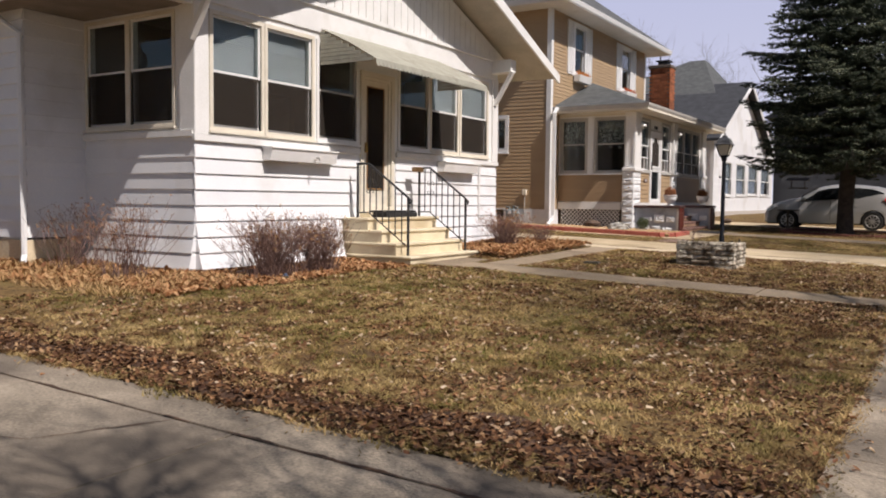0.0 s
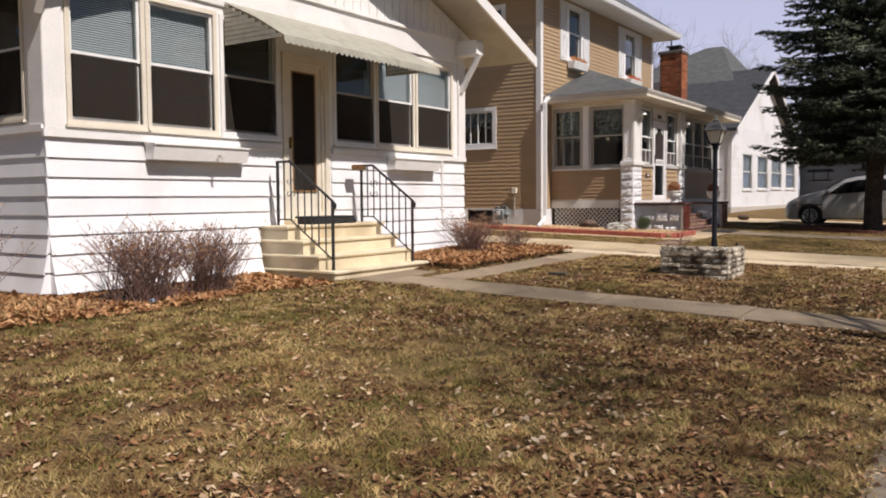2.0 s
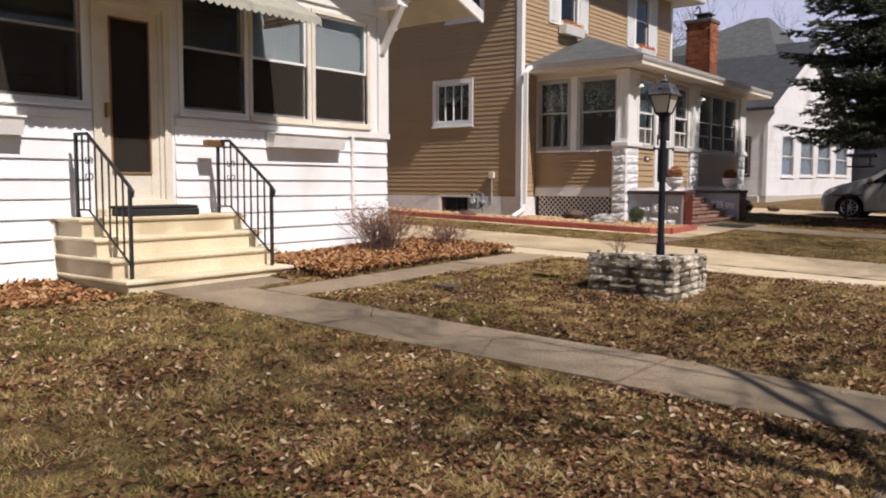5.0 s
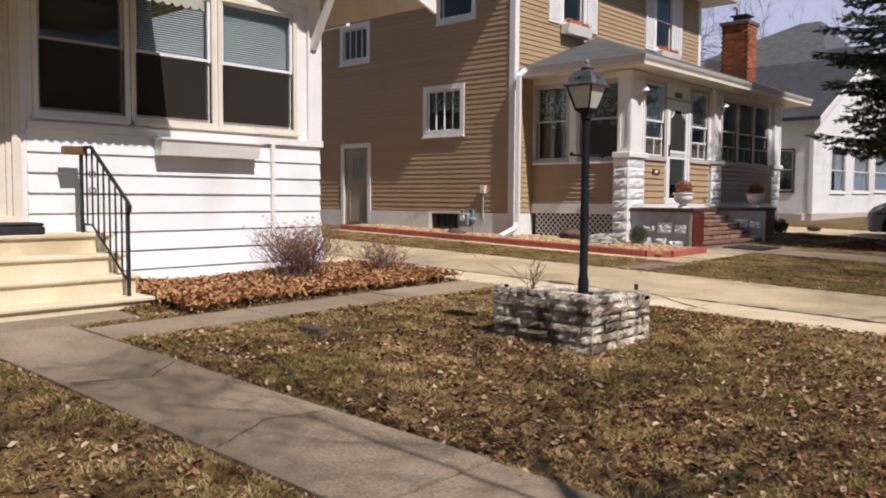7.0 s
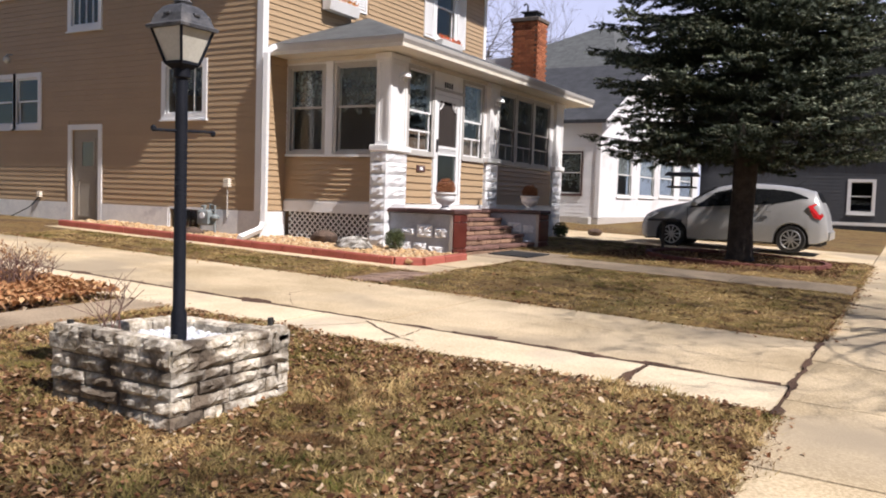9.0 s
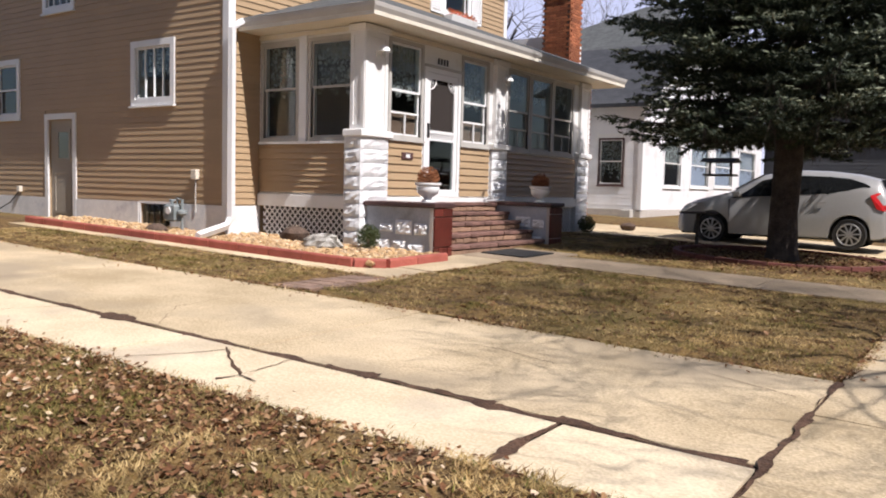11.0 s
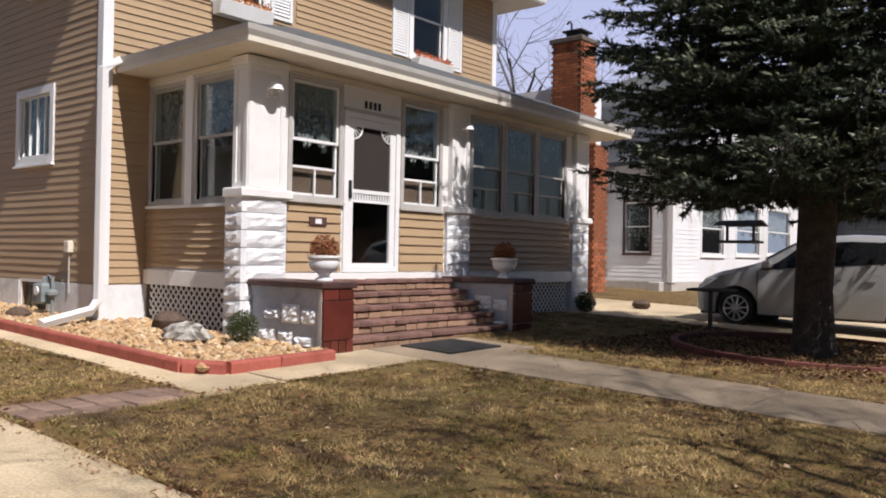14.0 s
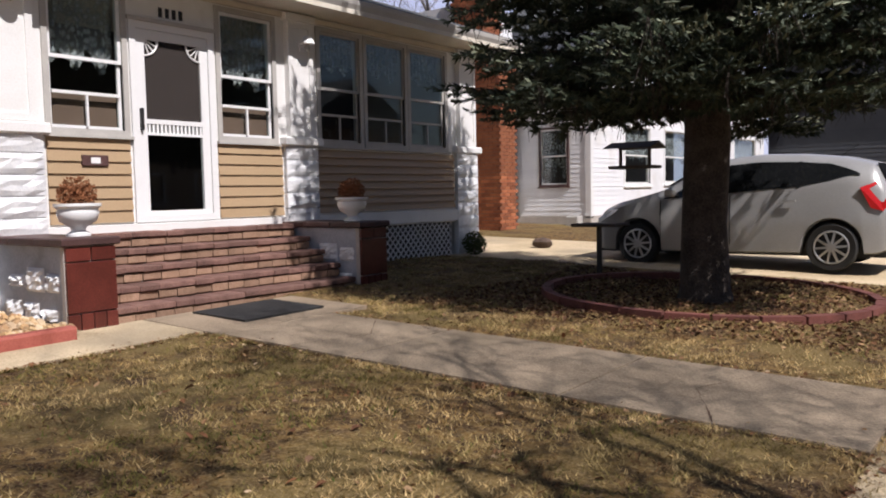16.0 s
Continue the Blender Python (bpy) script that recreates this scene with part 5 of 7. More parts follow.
for a0, a1, z0, z1 in h2_holes:
    sash_window(h2, H2E, a0, a1, z0, z1, (z0 + z1) / 2, 0.07, WHITE_GLOSS, WHITE_TRIM, 0.02, screen=False, lace=0.9)
part("floor", Geo().box(-18, -9.0, 36.95, 51, 0.9, 1.0).box(-18, -9.0, 36.95, 51, 4.2, 4.28).box(-12.5, -12.4, 36.95, 51, 1.0, 4.2), GREY_ROOM, h2)
wall_part(h2, Plane("west", -18.0), 34.9, 51, 0.4, 6.0, [], WHITE_SIDING, 0.12)
part("rear_wing", Geo().box(-18, -10.95, 34.9, 36.68, 0.4, 6.0), WHITE_SIDING, h2)
part("gable_wall", Geo().prism([(37.0, 4.3), (48.6, 4.3), (42.7, 7.1)], "x", -9.0, -8.88), WHITE_SIDING, h2, "white gable end")
for s in (-1, 1):
    ye = 42.7 + s * 6.5
    part("roof", Geo().prism([(42.7, 7.2), (42.7, 7.32), (ye, 4.12), (ye, 4.0)], "x", -18.3, -8.5), SHINGLE_DARK, h2, "dark shingle roof slope")
    part("rake_board", Geo().prism([(42.7, 7.06), (42.7, 7.28), (ye, 4.08), (ye, 3.86)], "x", -8.5, -8.46), WHITE_GLOSS, h2)
part("upper_roof", Geo().loft([[(-19, 39.5, 5.6), (-9.2, 39.5, 5.6), (-9.2, 52, 5.6), (-19, 52, 5.6)], [(-12.4, 45.6, 9.05), (-11.6, 45.6, 9.05), (-11.6, 46.4, 9.05), (-12.4, 46.4, 9.05)]]), SHINGLE, h2, "grey hip roof behind")
part("utility_box", Geo().box(-9.35, -9.05, 36.45, 36.72, 0.55, 0.95, 0.02), STORM_GREY, h2)

ch = thing("chimney", (-10.3, 34.5, 0.6), "tall orange brick chimney with a dark metal cap", "chimney")
stack = part("shaft", Geo().box(-10.95, -9.75, 34.14, 34.86, 0.4, 4.3).box(-10.93, -10.12, 34.14, 34.86, 4.3, 6.92), MORTAR_DARK, ch)
brick_s = Geo().box(-0.105, 0.105, -0.04, 0.0, -0.033, 0.033, 0.004).mesh("brick", CHIMNEY_BRICK)
brick_e = Geo().box(0.0, 0.04, -0.105, 0.105, -0.033, 0.033, 0.004).mesh("brick", CHIMNEY_BRICK)
loose = Geo()
for r in range(83):
    z = 0.75 + 0.0755 * r
    x0, x1 = (-10.95, -9.75) if z < 4.3 else (-10.93, -10.12)
    off = 0.11 * (r % 2)
    near = z > 5.55 or (0.7 < z < 1.9)
    xx = x0 + 0.08 - off + 0.11
    while xx < x1 + 0.02:
        if near:
            part("brick", brick_s, None, stack).matrix_basis = pose(xx, 34.14, z)
        else:
            loose.box(xx - 0.105, xx + 0.105, 34.10, 34.14, z - 0.033, z + 0.033)
        xx += 0.222
    yy = 34.14 + 0.07 + off
    while yy < 34.86:
        if near:
            part("brick", brick_e, None, stack).matrix_basis = pose(x1, yy, z)
        else:
            loose.box(x1, x1 + 0.04, yy - 0.105, yy + 0.105, z - 0.033, z + 0.033)
        yy += 0.222
tagged(part("brickwork", loose, CHIMNEY_BRICK, stack), kind="stuff")
part("crown", Geo().box(-11.0, -10.05, 34.06, 34.94, 6.92, 7.05, 0.02), MORTAR_DARK, ch)
part("flue_cap", Geo().box(-10.65, -10.25, 34.3, 34.7, 7.05, 7.22).box(-10.73, -10.17, 34.22, 34.78, 7.22, 7.26).tube([(-10.62, 34.5, 7.05), (-10.62, 34.5, 7.5), (-10.68, 34.5, 7.56), (-10.75, 34.5, 7.5)], 0.03, 6), BLACK_IRON, ch, "black metal flue cap and vent")

h3 = thing("blue_grey_house", (0, 55, 0.8), "dark blue-grey house far down the street", "house")
H3S = Plane("south", 52.0)
h3w = wall_part(h3, H3S, -9, 5, 0.3, 6.5, [(-2.35, -1.45, 1.4, 2.75)], BLUE_GREY, 0.15)
boards(h3w, H3S, -9, 5, 0.95, 3.6, 0.16, [(-2.5, -1.3, 1.25, 2.9)], BLUE_GREY, 0.015)
wall_part(h3, Plane("east", 5), 52.15, 62, 0.3, 6.5, [], BLUE_GREY, 0.15)
wall_part(h3, Plane("west", -9), 52.15, 62, 0.3, 6.5, [], BLUE_GREY, 0.15)
part("base_board", H3S.box(Geo(), -9, 5, 0.0, 0.04, 0.78, 0.93), WHITE_TRIM, h3)
sash_window(h3, H3S, -2.35, -1.45, 1.4, 2.75, 2.1, 0.12, WHITE_GLOSS, WHITE_GLOSS, 0.03, screen=False)
part("floor", Geo().box(-9, 5, 52.15, 62, 0.7, 0.8).box(-9, 5, 52.15, 62, 6.3, 6.4).box(-9, 5, 57, 57.1, 0.8, 6.3), DARK_ROOM, h3)
part("roof", Geo().prism([(-9.6, 6.4), (5.6, 6.4), (-2, 9.8)], "y", 51.5, 62.5), SHINGLE_DARK, h3)
bin_ = thing("storage_bin", (-18.45, 21.35, 0.6), "faded teal plastic storage bin beside the side wall", "bin")
TEAL = material("teal_plastic", (0.10, 0.30, 0.26), (0.14, 0.36, 0.31), 0.55, 4, 60, 0.1)
part("tub", Geo().loft([[(-18.45 + sx * w, 21.35 + sy * w * 0.62, z) for sx, sy in ((-1, -1), (1, -1), (1, 1), (-1, 1))] for w, z in ((0.27, 0.50), (0.33, 1.04))]), TEAL, bin_)
part("lid", Geo().box(-18.82, -18.08, 21.10, 21.60, 1.04, 1.11, 0.02), TEAL, bin_)
fence = thing("wooden_fence", (-20, 22.4, 0.6), "new orange-brown wooden privacy fence beside the tan house", "fence")
for i in range(14):
    part("fence_board", Geo().box(-20.9 + 0.15 * i, -20.76 + 0.15 * i, 22.0, 22.03, 0.55, 2.35, 0.004), FENCE_WOOD, fence)
part("rail", Geo().box(-20.9, -18.8, 22.03, 22.07, 1.9, 2.0).box(-20.9, -18.8, 22.03, 22.07, 0.9, 1.0), FENCE_WOOD, fence)


def street_house(y, w, h, wall, label):
    """An unseen house across the street, added to darken what the window panes reflect."""
    t = thing("unseen_house_across", (21, y, 0.2), label, "house", "houses across the street")
    pl = Plane("west", 21.0)
    holes = [(y + k * w * 0.3 - 0.5, y + k * w * 0.3 + 0.5, z, z + 1.4) for k in (-1, 0, 1) for z in ((1.4, 4.2) if h > 5 else (1.4,))]
    wall_part(t, pl, y - w / 2, y + w / 2, 0.1, h, holes, wall, 0.2)
    part("side_wall", Geo().box(21.2, 29, y - w / 2, y + w / 2, 0.1, h), wall, t)
    for a0, a1, z0, z1 in holes:
        part("window", pl.ring(Geo(), a0 - 0.1, a1 + 0.1, z0 - 0.1, z1 + 0.1, 0.1, -0.05, 0.04), WHITE_TRIM, t)
    part("roof", Geo().prism([(y - w / 2 - 0.5, h), (y + w / 2 + 0.5, h), (y, h + w * 0.33)], "x", 20.4, 29.4), SHINGLE_DARK, t)


for y, w, h, wall, lab in ((2, 9, 4.2, TAN_SIDING, "unseen tan clapboard house across the street, added for the pane reflections"), (15, 9.5, 6.2, BLUE_GREY, "unseen blue-grey two-storey house across the street, added for the pane reflections"), (29, 9, 4.4, STEP_BRICK, "unseen brown house across the street, added for the pane reflections"),
                           (43, 10, 6.2, TAN_SIDING, "unseen tan two-storey house across the street, added for the pane reflections"), (58, 10, 5.8, STEP_BRICK, "unseen brown two-storey house across the street, added for the pane reflections")):
    street_house(y, w, h, wall, lab)


# pale spring sky far behind everything
def sky_material():
    m = bpy.data.materials.new("sky_distance")
    m.use_nodes = True
    n, l = m.node_tree.nodes, m.node_tree.links
    sep, rng_, mix, em = n.new("ShaderNodeSeparateXYZ"), n.new("ShaderNodeMapRange"), n.new("ShaderNodeMix"), n.new("ShaderNodeEmission")
    l.new(n.new("ShaderNodeNewGeometry").outputs["Position"], sep.inputs[0]), l.new(sep.outputs["Z"], rng_.inputs["Value"])
    rng_.inputs["From Max"].default_value = 260
    mix.data_type = "RGBA"
    mix.inputs["A"].default_value, mix.inputs["B"].default_value = (0.74, 0.77, 0.90, 1), (0.42, 0.49, 0.78, 1)
    l.new(rng_.outputs[0], mix.inputs["Factor"]), l.new(mix.outputs["Result"], em.inputs["Color"]), l.new(em.outputs[0], n["Material Output"].inputs["Surface"])
    em.inputs["Strength"].default_value = 0.82
    return m


arc = [math.radians(a) for a in range(70, 196, 6)]
solid("sky_backdrop", Geo().loft([[(520 * math.cos(a), 520 * math.sin(a), z) for a in arc] for z in (-5, 90, 180, 320)], caps=False, closed=False), sky_material(), "pale lavender-blue spring sky beyond the houses", "sky", kind="structure", smooth=True)


# ---- lamp post in its stone planter ----
planter = thing("stone_planter", (-3.33, 14.0, 0.27), "square planter of rough weathered grey-white stone", "planter")
PX0, PX1, PY0, PY1, PZ0, PZ1 = -3.84, -2.90, 13.57, 14.46, 0.18, 0.66
part("core", Geo().box(PX0 + 0.03, PX1 - 0.03, PY0 + 0.03, PY1 - 0.03, PZ0, PZ1 - 0.09), MORTAR_DARK, planter)
rng = random.Random(11)
for side, lo, hi, at in (("south", PX0, PX1, PY0 + 0.05), ("east", PY0, PY1, PX1 - 0.05), ("north", PX0, PX1, PY1 - 0.05), ("west", PY0, PY1, PX0 + 0.05)):
    pl = Plane(side, at)
    z = PZ0 - 0.02
    r = 0
    while z < PZ1 - 0.03:
        h = rng.uniform(0.062, 0.088)
        a = lo + 0.01
        while a < hi - 0.05:
            w = min(rng.uniform(0.13, 0.30), hi - a)
            if hi - a - w < 0.07:
                w = hi - a
            me_ = rock_mesh(w - 0.008, h - 0.008, "stone", STONE, rng.random(), 0.028, 6, 4)
            place(me_, "stone", planter, pl, a + w / 2, 0.036 + rng.uniform(-0.008, 0.008), z + h / 2)
            a += w
        z += h
        r += 1
for x0, x1, y0, y1 in ((PX0, PX1, PY0, PY0 + 0.12), (PX1 - 0.12, PX1, PY0 + 0.12, PY1 - 0.12), (PX0, PX1, PY1 - 0.12, PY1), (PX0, PX0 + 0.12, PY0 + 0.12, PY1 - 0.12)):
    long_x = x1 - x0 > y1 - y0
    a, end = (x0, x1) if long_x else (y0, y1)
    while a < end - 0.04:
        w = min(rng.uniform(0.18, 0.32), end - a)
        c = (a + 0.004, a + w - 0.004)
        t = PZ1 + rng.uniform(-0.012, 0.014)
        g = Geo().box(*(c if long_x else (x0, x1)), *((y0, y1) if long_x else c), PZ1 - 0.10, t, 0.014)
        part("cap_stone", g, STONE, planter)
        a += w
g = Geo()
for _ in range(420):
    s = rng.uniform(0.012, 0.03)
    x, y = rng.uniform(PX0 + 0.14, PX1 - 0.14), rng.uniform(PY0 + 0.14, PY1 - 0.14)
    g.loft([[(x + s * rr * math.cos(k * 1.256 + s), y + s * rr * math.sin(k * 1.256 + s), PZ1 - 0.07 + s * zz) for k in range(5)] for rr, zz in ((0.7, -0.5), (1.1, 0.2), (0.5, 0.9))])
tagged(part("white_gravel", g, WHITE_PEBBLE, planter, "white gravel fill"), kind="stuff")
for x, y in ((PX0 + 0.1, PY0 + 0.06), (PX1 - 0.06, PY0 + 0.08), (PX1 - 0.1, PY1 - 0.06)):
    part("peg", Geo().box(x - 0.012, x + 0.012, y - 0.012, y + 0.012, PZ1 - 0.02, PZ1 + 0.06), BLACK_IRON, planter)

lamp = thing("lamp_post", (-3.17, 13.87, 0.58), "black metal lamp post with a square lantern of clouded glass", "street lamp")
LX, LY = -3.17, 13.87
part("pole", Geo().lathe(LX, LY, [(0.042, 0.55), (0.042, 0.78), (0.033, 0.81), (0.031, 2.02), (0.044, 2.03), (0.044, 2.08)], 16), POST_BLACK, lamp, smooth=True)
part("ladder_arm", Geo().tube([(LX - 0.02, LY - 0.16, 1.745), (LX + 0.02, LY + 0.20, 1.76)], 0.008, 6), POST_BLACK, lamp)
for y in (LY - 0.165, LY + 0.205):
    part("arm_knob", Geo().lathe(LX + (0.02 if y > LY else -0.02), y, [(0.004, 1.735), (0.014, 1.745), (0.014, 1.76), (0.004, 1.77)], 8), POST_BLACK, lamp)
q = lambda r, z: [(LX - r, LY - r, z), (LX + r, LY - r, z), (LX + r, LY + r, z), (LX - r, LY + r, z)]
part("lantern_base", Geo().loft([q(0.036, 2.07), q(0.062, 2.095), q(0.062, 2.11)]), POST_BLACK, lamp)
part("lantern_glass", Geo().loft([q(0.057, 2.11), q(0.108, 2.275)]), FROSTED, lamp, "clouded cream glass")
for sx, sy in ((-1, -1), (1, -1), (1, 1), (-1, 1)):
    part("lantern_bar", Geo().tube([(LX + sx * 0.060, LY + sy * 0.060, 2.10), (LX + sx * 0.112, LY + sy * 0.112, 2.285)], 0.008, 5), POST_BLACK, lamp)
roof_l = part("lantern_roof", Geo().loft([q(0.128, 2.272), q(0.131, 2.287), q(0.112, 2.30), q(0.098, 2.345), q(0.072, 2.385), q(0.05, 2.40)]), LANTERN_TOP, lamp, "weathered grey-black lantern roof")
for sx, sy in ((0, -1), (1, 0), (0, 1), (-1, 0)):
    part("vent_lip", Geo().box(LX + sx * 0.09 - 0.02, LX + sx * 0.09 + 0.02, LY + sy * 0.09 - 0.02, LY + sy * 0.09 + 0.02, 2.335, 2.352, 0.004), LANTERN_TOP, roof_l)
part("finial", Geo().lathe(LX, LY, [(0.042, 2.40), (0.05, 2.415), (0.03, 2.435), (0.012, 2.445), (0.018, 2.46), (0.004, 2.49)], 10), LANTERN_TOP, lamp, smooth=True)


# ---- plants ----
def twig_bush(name, c, r, h, count, label, mat=TWIG, leaves=0):
    t = thing(name, c, label, "shrub")
    g, lf = Geo(), Geo()
    rg = random.Random(int(c[1] * 100))
    for _ in range(count):
        th, lean = rg.uniform(0, 6.283), rg.uniform(0.1, 1.0)
        base = Vector((c[0] + 0.25 * r * rg.gauss(0, 1) * 0.6, c[1] + 0.25 * r * rg.gauss(0, 1), c[2] - 0.03))
        d = Vector((math.cos(th) * lean * r, math.sin(th) * lean * r, h * rg.uniform(0.55, 1.05)))
        bend = Vector((rg.gauss(0, 0.05), rg.gauss(0, 0.05), 0.06))
        pts = [base, base + d * 0.45 + bend, base + d]
        g.tube(pts, [0.005, 0.0032, 0.0015], 4)
        for _ in range(4):
            f = rg.uniform(0.4, 0.95)
            p = base + d * f + bend * (1 - abs(f - 0.5))
            e = p + Vector((rg.gauss(0, 0.09), rg.gauss(0, 0.09), rg.uniform(0.03, 0.16)))
            g.tube([p, e], [0.0028, 0.0012], 3)
            if leaves and rg.random() < leaves:
                tuft(lf, e, 0.03, 3, 0.014)
    tagged(part("stem_mass", g, mat, t), kind="stuff")
    if lf.v:
        part("dry_leaves", lf, LEAVES_RED, t)
    return t


twig_bush("bare_shrub", (-7.35, 7.75, plain(-7.35, 7.75)), 0.64, 0.80, 240, "bare reddish twiggy shrub against the white siding", leaves=0.3)
twig_bush("bare_shrub", (-7.30, 8.60, plain(-7.3, 8.6)), 0.50, 0.72, 190, "bare reddish twiggy shrub beside the cream steps", leaves=0.3)
twig_bush("bare_shrub", (-7.45, 14.45, plain(-7.45, 14.4)), 0.6, 0.66, 190, "bare shrub over heaped leaves at the house corner", leaves=0.4)
twig_bush("bare_shrub", (-7.2, 15.5, plain(-7.2, 15.5)), 0.4, 0.40, 60, "low bare twigs among heaped leaves", leaves=0.4)
twig_bush("dead_weeds", (-8.4, 6.35, plain(-8.4, 6.3)), 0.55, 0.95, 60, "dead weed stalks at the house corner", leaves=0.6)
twig_bush("dead_weeds", (-9.7, 6.6, plain(-9.7, 6.6)), 0.7, 0.8, 60, "dead weed stalks along the shaded wall", leaves=0.6)
twig_bush("dead_weeds", (-11.2, 5.7, plain(-11.2, 5.7)), 0.8, 0.9, 60, "dead weed stalks along the shaded wall", leaves=0.6)
twig_bush("planter_twigs", (-3.62, 13.85, 0.58), 0.35, 0.34, 7, "few bare twigs growing in the stone planter")

spruce = thing("spruce_tree", (-2.62, 27.0, 0.42), "tall dark green spruce with layered drooping boughs", "tree")
part("trunk", Geo().tube([(-2.62, 27.0, 0.30), (-2.62, 27.0, 0.55), (-2.63, 27.0, 1.2), (-2.60, 27.01, 2.0), (-2.62, 27.0, 5.0), (-2.62, 27.0, 11.2)], [0.32, 0.245, 0.215, 0.22, 0.15, 0.02], 14), BARK, spruce, "rough dark bark", smooth=True)


def crown_radius(z):
    return float(np.interp(z, [1.7, 2.3, 3.0, 4.5, 5.4, 6.8, 7.7, 9.5, 11.4], [2.2, 2.55, 2.95, 3.05, 2.9, 2.5, 2.05, 1.1, 0.08]))


def spruce_crown():
    rg = np.random.RandomState(5)
    limbs, base, along, root, aim = Geo(), [], [], [], []
    z = 2.58
    while z < 11.2:
        n = 15 if z < 8 else 9
        for k in range(n):
            th = 2 * math.pi * (k + rg.uniform(-0.35, 0.35)) / n + z * 1.7
            R = crown_radius(z) * rg.uniform(0.78, 1.08) * (1 - 0.26 * max(0.0, -math.sin(th)))
            z0 = z + rg.uniform(-0.15, 0.15)
            out = np.array([math.cos(th), math.sin(th), 0])
            side = np.array([-math.sin(th), math.cos(th), 0])
            droop = (0.085 if z < 6 else 0.05) * R

            def at(s):
                return np.array([-2.62, 27.0, z0]) + out * R * s + np.array([0, 0, -droop * math.sin(min(s, 1) * 2.4) + 0.10 * s * s * R * 0.5])
            limbs.tube([tuple(at(s)) for s in (0, 0.35, 0.7, 1.0)], [0.035, 0.026, 0.016, 0.006], 4)
            s = 0.22
            while s < 1.0:
                for sg in (-1, 1):
                    ln = (0.30 + 0.75 * (1 - s)) * min(1.0, R / 2.2) * rg.uniform(0.7, 1.15)
                    d = out * 0.62 + side * sg * 0.78 + np.array([0, 0, rg.uniform(-0.32, 0.10)])
                    d /= np.linalg.norm(d)
                    p0 = at(s)
                    m = max(3, int(ln / 0.030))
                    f = np.linspace(0.0, 1.0, m)[:, None]
                    pts = p0 + d * ln * f + np.array([0, 0, -0.10]) * f * (1 - f) * ln * 3
                    for _ in range(3):
                        base.append(pts + rg.normal(0, 0.006, (m, 3)))
                        along.append(np.repeat(d[None], m, 0))
                    if s > 0.45:
                        kk = max(2, int(ln / 0.052))
                        ff = (np.arange(kk) + rg.uniform(0, 1, kk)) / kk
                        lr = np.where(np.arange(kk) % 2, 1.0, -1.0)[:, None]
                        flat = np.cross(d, np.array([0, 0, 1.0]))
                        root.append(p0 + d * ln * ff[:, None] + np.array([0, 0, -0.30]) * (ff * (1 - ff) * ln)[:, None])
                        aim.append(d * 0.75 + flat * lr * 0.6 + np.array([0, 0, 1.0]) * rg.uniform(-0.05, 0.55, (kk, 1)))
                s += 0.20 / R if R > 1 else 0.2
            m = int(R / 0.035)
            f = np.linspace(0.25, 1.03, m)
            for _ in range(2):
                base.append(np.array([at(v) for v in f]))
                along.append(np.repeat(out[None], m, 0))
            if z < 3.3:
                for _ in range(26):         # dead twigs hanging below the lowest boughs
                    p = at(rg.uniform(0.15, 0.95))
                    e = p + np.array([rg.normal(0, 0.07), rg.normal(0, 0.07), -rg.uniform(0.12, 0.34)])
                    limbs.tube([tuple(p), tuple(e)], [0.006, 0.002], 3)
        z += 0.35 if z < 8 else 0.28
    base, along = np.concatenate(base), np.concatenate(along)
    n = len(base)
    rad = rg.normal(0, 1, (n, 3))
    rad -= along * (rad * along).sum(1)[:, None]
    rad /= np.linalg.norm(rad, axis=1)[:, None] + 1e-9
    tip = base + (along * 0.55 + rad * 0.8) * rg.uniform(0.05, 0.10, (n, 1))
    wid = np.cross(along, rad) * rg.uniform(0.010, 0.019, (n, 1))
    v = np.stack([base - wid, base + wid, tip], 1).reshape(-1, 3)
    me = bpy.data.meshes.new("needles")
    me.from_pydata(v.tolist(), [], np.arange(3 * n).reshape(-1, 3).tolist())
    me.materials.append(NEEDLES)
    # young shoots: tapered fingers along the outer sprays, tips turned up, each with a few loose needles
    root, aim = np.concatenate(root), np.concatenate(aim)
    k = len(root)
    aim /= np.linalg.norm(aim, axis=1)[:, None]
    ln = rg.uniform(0.07, 0.15, (k, 1))
    u = np.cross(aim, np.array([0.31, 0.17, 0.93]))
    u /= np.linalg.norm(u, axis=1)[:, None] + 1e-9
    w = np.cross(aim, u)
    wide = rg.uniform(0.011, 0.019, (k, 1))
    rings = [root + aim * ln * f + (u * math.cos(c) + w * math.sin(c)) * wide * r for f, r in ((0.0, 0.6), (0.55, 1.0)) for c in (0.3, 2.394, 4.489)]
    v = np.stack(rings + [root + aim * ln], 1)
    at7 = np.arange(k)[:, None, None] * 7
    faces = (np.array([[0, 1, 4], [0, 4, 3], [1, 2, 5], [1, 5, 4], [2, 0, 3], [2, 3, 5], [3, 4, 6], [4, 5, 6], [5, 3, 6]])[None] + at7).reshape(-1, 3)
    v = v.reshape(-1, 3)
    spikes = []
    for q in range(5):
        f = rg.uniform(0.1, 1.0, (k, 1))
        c = rg.uniform(0, 6.283, (k, 1))
        side = u * np.cos(c) + w * np.sin(c)
        p = root + aim * ln * f
        t = np.cross(aim, side) * 0.0035
        spikes.append(np.stack([p - t, p + t, p + aim * 0.022 + side * (wide + 0.018)], 1))
    sp = np.concatenate(spikes).reshape(-1, 3)
    faces = np.concatenate([faces, np.arange(len(sp)).reshape(-1, 3) + len(v)])
    shoots = bpy.data.meshes.new("shoots")
    shoots.from_pydata(np.concatenate([v, sp]).tolist(), [], faces.tolist())
